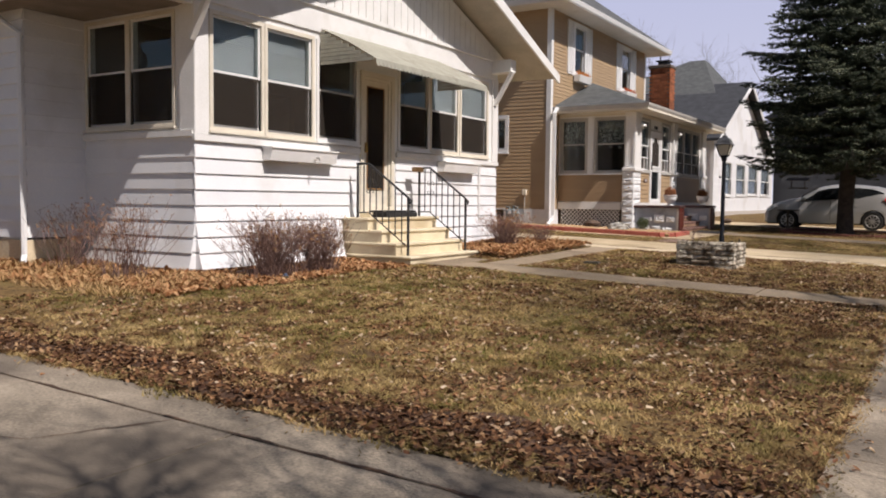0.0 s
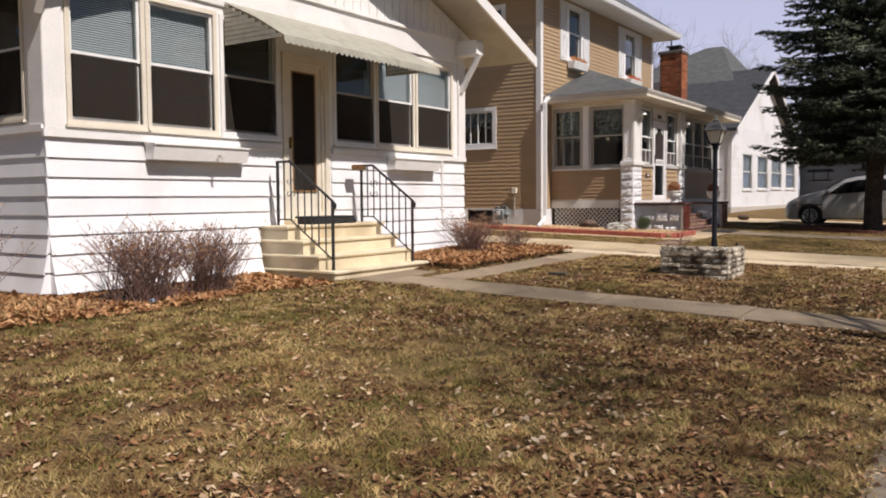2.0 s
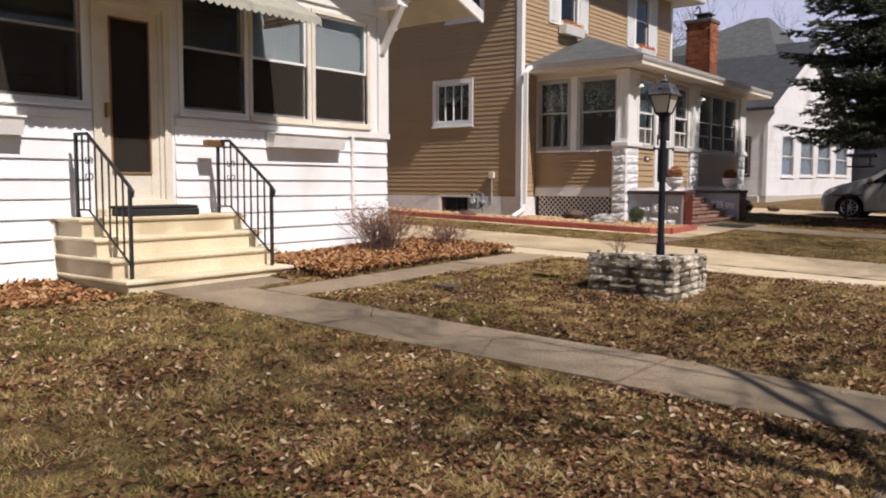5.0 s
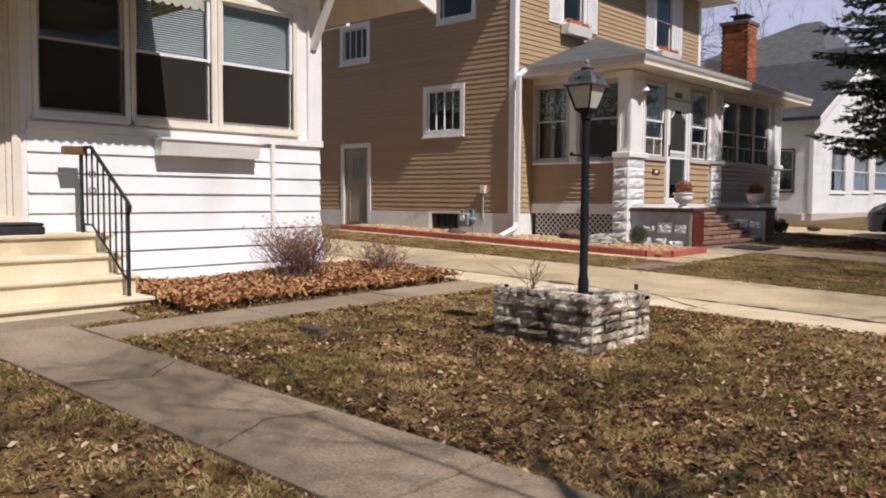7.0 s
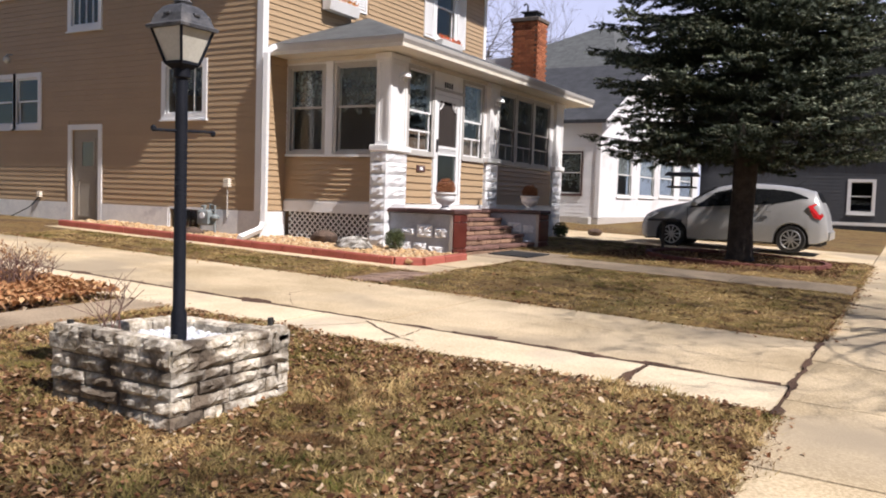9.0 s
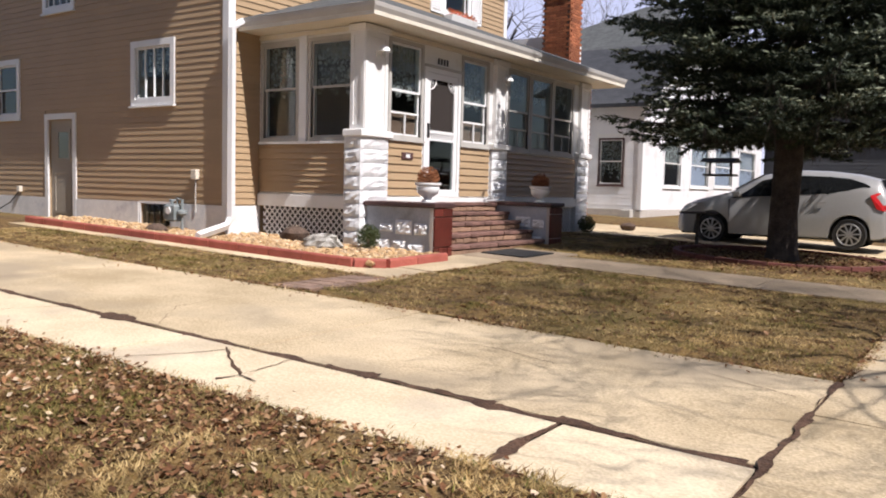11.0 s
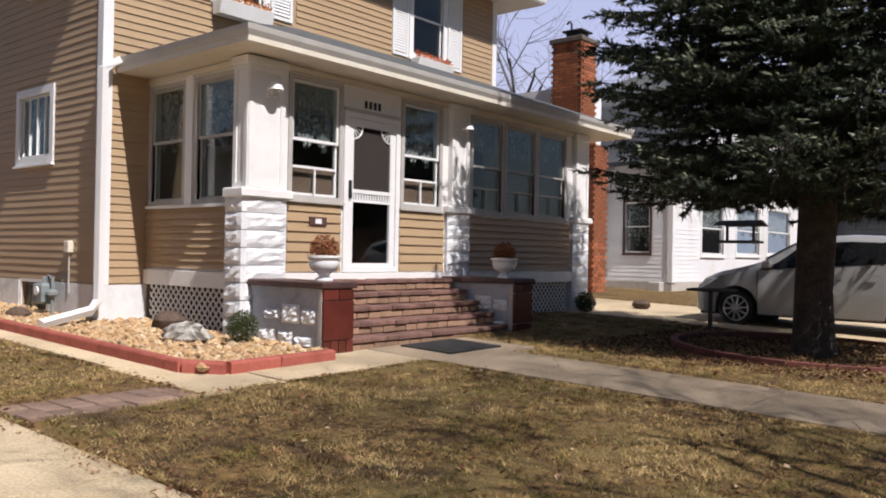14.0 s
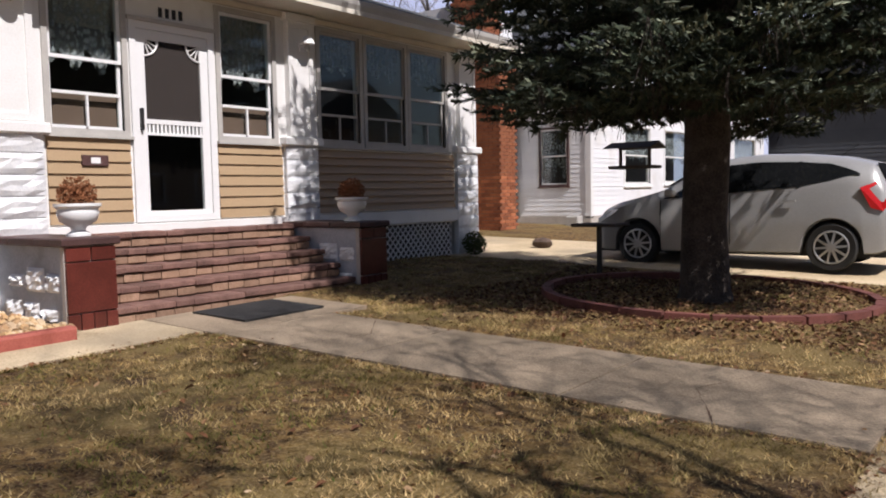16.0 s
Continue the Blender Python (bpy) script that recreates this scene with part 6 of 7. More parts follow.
    shoots.materials.append(NEEDLE_TIPS)
    shoots.materials.append(NEEDLE_PALE)
    # some outer sprays are a paler grey-green, with sunlit highlights put in the tint
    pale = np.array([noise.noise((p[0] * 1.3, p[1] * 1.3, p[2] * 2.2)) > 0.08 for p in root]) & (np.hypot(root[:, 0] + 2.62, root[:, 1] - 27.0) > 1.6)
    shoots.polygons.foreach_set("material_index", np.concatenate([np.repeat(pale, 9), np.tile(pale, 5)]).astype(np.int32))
    return limbs, me, shoots


limbs, needles, shoots = spruce_crown()
tagged(part("shoot_mass", shoots, None, spruce, "paler green shoots, some tinted as sunlit sprays"), kind="stuff")
tagged(part("limb_mass", limbs, BARK, spruce), kind="stuff")
tagged(part("needles", needles, None, spruce, "dense blue-green needles"), kind="stuff")


def bare_tree(name, base, height, reach, seed, label, levels=5, r0=0.16, lean=(0, 0), mat=BARK_GREY, twigs=0):
    rg = random.Random(seed)
    t = thing(name, base, label, "tree")
    trunk, crown = Geo(), Geo()

    def grow(p, d, ln, r, lv):
        pts, rad = [p], [r]
        for k in range(3):
            d = (d + Vector((rg.gauss(0, 0.12), rg.gauss(0, 0.12), rg.gauss(0, 0.07) + 0.03))).normalized()
            pts.append(pts[-1] + d * ln / 3)
            rad.append(r * (1 - 0.13 * (k + 1)))
        (trunk if lv == 0 else crown).tube(pts, rad, 8 if lv == 0 else 5 if lv < 3 else 3)
        if lv >= levels:
            for _ in range(twigs):
                q = pts[rg.choice((1, 2, 3))]
                nd = (d + Vector((rg.gauss(0, 0.6), rg.gauss(0, 0.6), rg.gauss(0, 0.4)))).normalized() * rg.uniform(0.35, 0.8)
                crown.tube([q, q + nd], [0.005, 0.003], 3)
            return
        for k in range(rg.choice((3, 4)) if lv < 3 else 4):
            th = rg.uniform(0, 6.283)
            side = d.orthogonal().normalized()
            side.rotate(Matrix.Rotation(th, 3, d))
            nd = (d * rg.uniform(0.55, 1.0) + side * rg.uniform(0.55, 1.05) * reach + Vector((*lean, 0)) * 0.25).normalized()
            f = rg.uniform(0.45, 1.0)
            q = pts[1] + (pts[3] - pts[1]) * f
            if lv > 0 and q.x < 3.5 and (q + nd * ln * 1.4).z < 4.5:      # low limbs have been pruned off over the pavement
                continue
            grow(q, nd, ln * rg.uniform(0.62, 0.82), rad[-1] * rg.uniform(0.6, 0.85), lv + 1)
    grow(Vector(base) - Vector((0, 0, 0.1)), Vector((lean[0] * 0.1, lean[1] * 0.1, 1)).normalized(), height * 0.33, r0, 0)
    part("trunk", trunk, mat, t)
    tagged(part("branch_mass", crown, mat, t), kind="stuff")
    return t


for x, y, h, reach, sd, r0, lean, tw, lab in (
        (4.2, -1.6, 11, 1.0, 5, 0.42, (-0.2, 0), 0, "bare street tree beside the kerb"),
        (4.6, -3.2, 12, 1.0, 31, 0.42, (-0.2, 0.25), 0, "twiggy bare street tree beside the kerb"),
        (3.9, 8.3, 11, 0.9, 8, 0.22, (-0.3, 0), 1, "bare street tree beside the kerb"),
        (4.6, 25.2, 9.5, 1.0, 19, 0.14, (-0.3, 0), 1, "slender bare street tree beside the kerb"),
        (4.7, 20.6, 11, 1.0, 14, 0.16, (-0.35, 0), 1, "bare street tree with low spreading twigs")):
    bare_tree("street_tree", (x, y, 0.1), h, reach, sd, lab, 6, r0, lean, twigs=tw)
for i, (x, y, h, sd) in enumerate(((-24, 52, 17, 21), (-19, 62, 17, 22), (-33, 48, 18, 23), (-27, 40, 16, 24), (-6, 80, 16, 25), (-14, 78, 18, 26), (-40, 62, 18, 27), (-30, 24, 16, 28), (-17.5, 42.5, 13, 29))):
    bare_tree("bare_tree", (x, y, 0.9), h, 0.95, sd, "tall bare tree behind the houses", 5, 0.28)


# ---- loose leaves, grass and gravel ----
def scatter(name, pts, size, mat, label, parent=None, upright=0.0, curl=0.35, aspect=0.6, seed=1):
    """Small bent leaves lying on the ground at the given places."""
    rg = np.random.RandomState(seed)
    n = len(pts)
    th = rg.uniform(0, 2 * np.pi, n)
    s = size * rg.uniform(0.6, 1.4, n)
    u = np.stack([np.cos(th), np.sin(th), rg.normal(0, 0.35 + upright, n)], 1) * s[:, None]
    w = np.stack([-np.sin(th), np.cos(th), rg.normal(0, 0.35, n)], 1) * (s * aspect)[:, None]
    up = np.zeros((n, 3))
    up[:, 2] = s * curl
    p = np.array(pts)
    tip = up * rg.normal(0.3, 0.9, (n, 1))
    a, b = 0.35 + 0.3 * rg.uniform(0, 1, (n, 1)), rg.uniform(0.6, 1.1, (n, 1))
    v = np.stack([p - u, p - u * a + w + up, p + u * a * 0.9 + w * b * 0.75 + up * 0.8, p + u + tip, p + u * a - w * b + up, p - u * 0.4 - w * 0.8 + up * 0.9], 1).reshape(-1, 3)
    f = np.arange(6 * n).reshape(-1, 6)
    faces = np.concatenate([f[:, [0, 1, 2, 3]], f[:, [0, 3, 4, 5]]])
    me = bpy.data.meshes.new(name)
    me.from_pydata(v.tolist(), [], faces.tolist())
    me.materials.append(mat)
    return tagged(new(name, me), label, name.replace("_", " "), kind="stuff")


def patch(x, y, k=0.0):
    return np.sin(x * 1.9 + 1.3 * np.sin(y * 1.1 + k) + k) * np.sin(y * 1.6 + 1.7 * np.sin(x * 0.8 + 2 * k)) + 0.5 * np.sin(x * 4.7 + y * 3.1 + k) * np.sin(y * 5.3 - x * 2.2)


PATHS = [(-6.95, -0.4, 10.42, 11.30), (-6.23, -5.65, 11.2, 16.1), (-6.3, -0.4, 23.07, 24.4), (-6.3, -5.17, 23.0, 24.9), (-6.35, -5.4, 20.3, 23.1), (-14, -5.33, 20.33, 20.75), (-5.97, -5.33, 18.9, 20.4), (PX0, PX1, PY0, PY1)]


def clump(x, y):
    """Tussocks a hand or two across."""
    return np.sin(x * 9.1 + 2.1 * np.sin(y * 4.3)) * np.sin(y * 8.3 + 1.9 * np.sin(x * 5.1)) + 0.6 * np.sin(x * 17.3 + 3 * np.sin(y * 6.1)) * np.sin(y * 15.1 + x * 4)


def lawn_points(n, x0, x1, y0, y1, seed, keep=None, near=True):
    rg = np.random.RandomState(seed)
    x, y = rg.uniform(x0, x1, n), rg.uniform(y0, y1, n)
    ok = np.ones(n, bool)
    for a, b, c, d in PATHS:
        ok &= ~((x > a) & (x < b) & (y > c) & (y < d))
    if keep is not None:
        ok &= keep(x, y, rg)
    x, y = x[ok], y[ok]
    return np.stack([x, y, ground_z(x, y)], 1)


def blades(name, pts, h, mat, label, seed, lie=1.2, w=0.004, tuft_h=0.0):
    rg = np.random.RandomState(seed)
    n = len(pts)
    th = rg.uniform(0, 2 * np.pi, n)
    hh = h * rg.uniform(0.5, 1.4, n) * (1 + tuft_h * np.clip(clump(pts[:, 0], pts[:, 1]), -0.8, 1.2))
    ln = lie * rg.uniform(0.2, 1.2, n)
    tip = pts + np.stack([np.cos(th) * hh * ln, np.sin(th) * hh * ln, hh * 0.55], 1)
    wd = np.stack([-np.sin(th), np.cos(th), np.zeros(n)], 1) * w * rg.uniform(0.7, 1.6, (n, 1))
    v = np.stack([pts - wd, pts + wd, tip], 1).reshape(-1, 3)
    me = bpy.data.meshes.new(name)
    me.from_pydata(v.tolist(), [], np.arange(3 * n).reshape(-1, 3).tolist())
    me.materials.append(mat)
    return tagged(new(name, me), label, "grass", kind="stuff")


thin_out = lambda x, y, rg: rg.uniform(0, 1, len(x)) < np.clip(0.6 + 0.35 * patch(x, y) + 0.4 * clump(x, y), 0.08, 1)
blades("dry_grass", lawn_points(520000, -8.0, -0.48, 3.36, 16.0, 1, lambda x, y, rg: thin_out(x, y, rg) & (y > 3.72 + 0.14 * np.sin(x * 2.3) + 0.08 * np.sin(x * 7.1))), 0.036, GRASS, "matted straw-coloured lawn grass before the white house", 2, w=0.0032, tuft_h=0.6)
blades("lawn_grass", lawn_points(420000, -13.0, -0.48, 18.97, 29.3, 3, thin_out), 0.034, GRASS_TAN, "short dry lawn grass before the tan house", 4, w=0.0032, tuft_h=0.5)
green = lambda x, y, rg: rg.uniform(0, 1, len(x)) < np.clip(0.15 + 0.3 * (x < -4) * (y < 10.4) + 0.4 * patch(x, y, 2.0) + 0.3 * clump(x, y) + np.exp(-((x + 5.9) / 1.0) ** 2 - ((y - 8.6) / 1.8) ** 2), 0, 1)
blades("green_grass", lawn_points(110000, -8.0, -0.6, 4.5, 16.0, 5, green), 0.04, GRASS_GREEN, "patches of new green grass in the dry lawn", 6, w=0.003)
strawy = lambda x, y, rg: rg.uniform(0, 1, len(x)) < np.clip(-0.35 + 0.9 * patch(x, y, 4.1) + 0.5 * clump(x, y), 0, 1)
blades("straw_grass", lawn_points(90000, -8.0, -0.48, 3.7, 16.0, 37, strawy), 0.04, STRAW_BLADES, "pale straw tussocks in the lawn before the white house", 38, w=0.003)
blades("straw_grass", lawn_points(70000, -13.0, -0.48, 18.97, 29.3, 39, strawy), 0.038, STRAW_BLADES, "pale straw tussocks in the lawn before the tan house", 40, w=0.003)
green2 = lambda x, y, rg: rg.uniform(0, 1, len(x)) < np.clip(0.25 + 0.4 * patch(x, y, 5.0) + 0.3 * clump(x, y), 0, 1)
blades("green_grass", lawn_points(50000, -13, -0.6, 19.0, 29.0, 7, green2), 0.04, GRASS_GREEN, "patches of new green grass before the tan house", 8, w=0.003)
leafy = lambda x, y, rg: rg.uniform(0, 1, len(x)) < np.clip(0.28 + 0.6 * patch(x, y, 1.0) - 0.3 * clump(x, y) + 0.35 * (y > 8) * (x > -4.5), 0.05, 1)
scatter("fallen_leaves", lawn_points(34000, -8.0, -0.5, 3.5, 16.0, 9, leafy) + [0, 0, 0.014], 0.017, LEAVES, "brown fallen leaves scattered over the lawn", seed=10)
edge = lambda x, y, rg: np.ones(len(x), bool)
# litter thickens towards planter and pavement, partly standing in for tree shade
matted = lambda x, y, rg: rg.uniform(0, 1, len(x)) < np.clip(-0.22 + 0.75 * patch(x, y, 3.3) - 0.6 * clump(x, y) + 0.5 * np.clip((y - 7) / 3, 0, 1) * np.clip((x + 6) / 2, 0, 1) + 0.55 * np.clip((x + 3.2) / 2, 0, 1), 0.0, 1)
scatter("matted_leaves", lawn_points(76000, -8.0, -0.5, 3.4, 16.0, 25, matted) + [0, 0, 0.013], 0.0165, LEAVES_DARK, "dark matted leaf litter in patches on the lawn, thickened to stand for tree shade", seed=26)
scatter("pale_leaves", lawn_points(6500, -8.0, -0.5, 3.4, 16.0, 27, leafy) + [0, 0, 0.016], 0.019, LEAVES_PALE, "larger pale dry leaves on the lawn", seed=28)
matted2 = lambda x, y, rg: rg.uniform(0, 1, len(x)) < np.clip(-0.1 + 0.6 * patch(x, y, 3.3) - 0.3 * clump(x, y), 0.0, 1)
scatter("matted_leaves", lawn_points(9000, -12.0, -0.5, 19.0, 29.3, 35, matted2) + [0, 0, 0.010], 0.018, LEAVES_DARK, "dark leaf litter on the lawn before the tan house", seed=36)
scatter("verge_leaves", lawn_points(9000, -12.0, -0.45, 3.30, 3.9, 11, edge) + [0, 0, 0.012], 0.018, LEAVES_DARK, "dark matted leaves along the driveway edge", seed=12)
verge = []
for x in np.arange(-13, -0.4, 0.12):
    w = 0.46 + 0.16 * math.sin(x * 2.3) + 0.10 * math.sin(x * 5.9 + 1)
    verge.append([(x, y, float(ground_z(x, y)) + 0.006) for y in (3.30, 3.30 + 0.5 * w, 3.30 + w)])
solid("soil_verge", Geo().loft(verge, caps=False, closed=False), SOIL, "strip of bare dark soil along the driveway edge", "soil", kind="structure", smooth=True)
scatter("bed_leaves", lawn_points(8000, -8.15, -6.25, 12.3, 16.0, 13, edge) + [0, 0, 0.075], 0.032, LEAVES_RED, "heaped russet leaves in the bed by the steps", seed=14, upright=0.2)
scatter("bed_leaves", lawn_points(4200, -8.2, -6.75, 5.6, 10.1, 15, edge) + [0, 0, 0.03], 0.030, LEAVES_RED, "russet leaves along the foot of the white house", seed=16, upright=0.2)
scatter("wall_leaves", lawn_points(2500, -12.5, -8.1, 5.3, 7.1, 17, edge) + [0, 0, 0.03], 0.04, LEAVES_RED, "dry leaves along the shaded wall", seed=18, upright=0.3)
blades("straw_clumps", lawn_points(9000, -12.5, -7.0, 5.2, 7.0, 19, edge), 0.16, STRAW, "straw-coloured dead grass clumps by the wall", 20, lie=1.0, w=0.005)
scatter("far_leaves", lawn_points(1500, -12, -0.5, 19, 28.5, 21, leafy) + [0, 0, 0.015], 0.022, LEAVES, "few leaves on the lawn before the tan house", seed=22)
scatter("tree_litter", lawn_points(6500, -5.0, -0.8, 25.2, 29.0, 23, edge) + [0, 0, 0.02], 0.02, LEAVES_DARK, "brown litter under the spruce", seed=24)
heap = Geo()
hr = []
for j in range(25):
    row = []
    for i in range(15):
        x, y = -8.2 + 2.0 * i / 14, 12.25 + 3.75 * j / 24
        e = min(i, 14 - i, 4) / 4 * min(j, 24 - j, 4) / 4
        row.append((x, y, plain(x, y) - 0.02 + 0.11 * e * (0.8 + 0.6 * noise.noise((x * 2, y * 2, 3)))))
    hr.append(row)
solid("leaf_bed", heap.loft(hr, caps=False, closed=False), SOIL, "heaped leaf mould in the bed by the steps", "garden bed", kind="structure", smooth=True)
hr = []
for j in range(25):
    row = []
    for i in range(11):
        x, y = -8.3 + 1.5 * i / 10, 5.6 + 4.5 * j / 24
        e = min(i + 1, 10 - i, 3) / 3 * min(j, 24 - j, 3) / 3
        row.append((x, y, plain(x, y) - 0.03 + 0.06 * e * (0.9 + 0.6 * noise.noise((x * 2, y * 2, 7)))))
    hr.append(row)
solid("leaf_bed", Geo().loft(hr, caps=False, closed=False), SOIL, "leaf mould along the foot of the white house", "garden bed", kind="structure", smooth=True)

# ragged turf over the edges of the paving
def edge_points(n, a, b, seed, spread=0.05):
    rg = np.random.RandomState(seed)
    f = rg.uniform(0, 1, n)
    p = np.array(a)[None] * (1 - f[:, None]) + np.array(b)[None] * f[:, None]
    d = np.array(b) - np.array(a)
    nrm = np.array([-d[1], d[0]]) / np.linalg.norm(d)
    lump = 0.6 + 0.8 * np.sin(f * np.linalg.norm(d) * 3.1 + seed) * np.sin(f * np.linalg.norm(d) * 7.7)
    p = p + nrm[None] * (rg.normal(0, spread, n) * lump)[:, None]
    return np.concatenate([p, (plain(p[:, 0], p[:, 1]) - 0.028)[:, None]], 1)


turf, crumbs = [], []
for k, (a, b, n, sp) in enumerate((((-14, 3.32), (-0.45, 3.32), 9000, 0.06), ((-0.44, 3.3), (-0.44, 16.0), 9000, 0.05), ((-0.44, 19), (-0.44, 29), 6000, 0.05), ((-14, 16.0), (-0.45, 16.0), 9000, 0.06), ((-14, 18.95), (-0.45, 18.95), 9000, 0.07), ((-6.4, 10.43), (-0.45, 10.43), 5000, 0.05), ((-5.6, 11.28), (-0.45, 11.28), 5000, 0.05), ((-6.2, 11.3), (-6.2, 16), 3000, 0.05), ((-5.67, 11.3), (-5.67, 16), 3000, 0.05), ((-5.4, 23.08), (-0.45, 23.08), 5000, 0.06), ((-5.2, 24.37), (-0.45, 24.37), 5000, 0.06), ((-5.4, 20.3), (-5.4, 23.0), 2500, 0.05), ((-13, 20.38), (-5.4, 20.36), 5000, 0.05))):
    turf.append(edge_points(n, a, b, 40 + k, sp))
    crumbs.append(edge_points(n // 14, a, b, 80 + k, sp * 1.8))
blades("edge_grass", np.concatenate(turf), 0.05, GRASS, "ragged dry grass over the edges of the paving", 31, lie=1.3)
scatter("edge_leaves", np.concatenate(crumbs) + [0, 0, 0.02], 0.016, LEAVES, "small leaves and crumbs along the edges of the paving", seed=32)

# gravel bed with red edging
gz = lambda x, y: plain(x, y) + 0.02
solid("gravel_bed", Geo().loft([[(x, y, float(gz(x, y)) + 0.02 + 0.02 * noise.noise((x * 2, y * 2, 1))) for x in [-14 + 0.4 * i for i in range(20)] + [-6.07]] for y in (20.8, 21.1, 21.4, 21.8, 22.4)], caps=False, closed=False), GRAVEL_BASE, "bed of tan river gravel along the tan house", "garden bed", kind="structure", smooth=True)
g = Geo()
rg = random.Random(6)
for _ in range(4600):
    x, y = rg.uniform(-14, -6.1), rg.uniform(20.82, 22.4)
    if x < -9.9 and y > 21.78 or (y > 22.35 and x < -6.4):
        continue
    s = rg.uniform(0.020, 0.055)
    z = gz(x, y) + 0.022 + rg.uniform(0, 0.025)
    a = rg.uniform(0, 6)
    g.loft([[(x + s * rr * math.cos(k * 1.2566 + a) * 1.35, y + s * rr * math.sin(k * 1.2566 + a) * 0.8, z + s * (zz + 0.3 * math.cos(k * 1.2566))) for k in range(5)] for rr, zz in ((0.7, -0.5), (1.0, 0.1), (0.6, 0.5))])
tagged(new("river_gravel", g.mesh("river_gravel", PEBBLE)), "tan and brown river pebbles in the bed", "gravel", kind="stuff")
edging = thing("red_edging", (-9, 20.77, 0.55), "faded red concrete edging round the gravel bed", "edging", kind="structure")
run = [(-14.0 + 0.62 * i, 20.77) for i in range(13)] + [(-6.32, 20.77), (-6.0, 21.02), (-6.0, 21.6), (-6.0, 22.3)]
for (x0, y0), (x1, y1) in zip(run, run[1:]):
    d = Vector((x1 - x0, y1 - y0, 0)).normalized()
    nrm = Vector((-d.y, d.x, 0)) * 0.055
    a, b = Vector((x0, y0, 0)) + d * 0.006, Vector((x1, y1, 0)) - d * 0.006
    rings = []
    for dz, sh in ((-0.08, 1.0), (0.075, 1.0), (0.095, 0.75)):
        rings.append([(p.x, p.y, plain(p.x, p.y) + dz + 0.01) for p in (a - nrm * sh, b - nrm * sh, b + nrm * sh, a + nrm * sh)])
    part("edging_block", Geo().loft(rings), RED_EDGE, edging)
ring = thing("tree_ring", (-2.7, 27.3, 0.4), "low red edging round the foot of the spruce", "edging", kind="structure")
for k in range(26):
    a0, a1 = 2 * math.pi * k / 26, 2 * math.pi * (k + 0.94) / 26
    pts = [(-2.75 + r * math.cos(a) * 1.65, 27.3 + r * math.sin(a) * 1.5) for r, a in ((0.97, a0), (1.03, a0), (1.03, a1), (0.97, a1))]
    part("edging_block", Geo().loft([[(x, y, plain(x, y) + dz) for x, y in pts] for dz in (-0.05, 0.07)]), RING_RED, ring)


def boulder(c, r, sq, seed, label, rough=0.0, mat=None):
    g = Geo()
    rg = random.Random(seed)
    rings = []
    for j in range(6):
        ph = math.pi * (0.06 + 0.88 * j / 5)
        rings.append([(c[0] + r * 1.4 * math.sin(ph) * math.cos(k * 0.5236) * rg.uniform(0.82 - rough, 1.1 + rough), c[1] + r * math.sin(ph) * math.sin(k * 0.5236) * rg.uniform(0.82 - rough, 1.1 + rough), c[2] - r * sq * math.cos(ph) * rg.uniform(0.9, 1.05)) for k in range(12)])
    return solid("boulder", g.loft(rings), mat or ROCK_BROWN, label, "rock", "bed rocks", smooth=rough == 0.0)


boulder((-8.62, 22.05, 0.68), 0.20, 0.75, 1, "dark round boulder in the gravel bed")
boulder((-7.72, 21.72, 0.63), 0.24, 0.6, 2, "flat grey-veined rock in the gravel bed", 0.14, ROCK_PALE)
boulder((-10.95, 21.25, 0.66), 0.17, 0.7, 3, "small dark rock beside the gas meter")
boulder((-7.0, 31.3, 0.66), 0.14, 0.7, 4, "small stone beside the driveway")
sh = thing("green_shrub", (-7.15, 22.02, 0.55), "small round dark green shrub in the gravel bed", "shrub")
part("foliage", tuft(Geo(), (-7.15, 22.02, 0.74), 0.18, 2200, 0.013, 0.95), SHRUB_GREEN, sh)
part("stem", Geo().tube([(-7.15, 22.02, 0.48), (-7.15, 22.02, 0.7)], 0.015, 6), TWIG, sh)
sh2 = thing("green_shrub", (-7.32, 29.7, 0.55), "dark evergreen shrub beside the porch lattice", "shrub")
part("foliage", tuft(Geo(), (-7.32, 29.7, 0.74), 0.20, 900, 0.025, 0.9), SHRUB_GREEN, sh2)
part("stem", Geo().tube([(-7.32, 29.7, 0.48), (-7.32, 29.7, 0.72)], 0.015, 6), TWIG, sh2)


# ---- porch details ----
def urn(x, y, z):
    u = thing("urn_planter", (x, y, z), "white urn on the step wall with a round brown dried plant", "planter", "urns")
    part("urn", Geo().lathe(x, y, [(0.10, z), (0.10, z + 0.02), (0.055, z + 0.05), (0.07, z + 0.08), (0.15, z + 0.13), (0.175, z + 0.20), (0.165, z + 0.235), (0.195, z + 0.26), (0.195, z + 0.285), (0.165, z + 0.285), (0.15, z + 0.25)], 24), WHITE_GLOSS, u, smooth=True)
    part("dried_plant", tuft(Geo(), (x, y, z + 0.36), 0.165, 1500, 0.016, 0.8), PLANT_DRY, u)
    return u


urn(-6.62, 22.72, 1.245)
urn(-6.60, 26.14, 1.245)
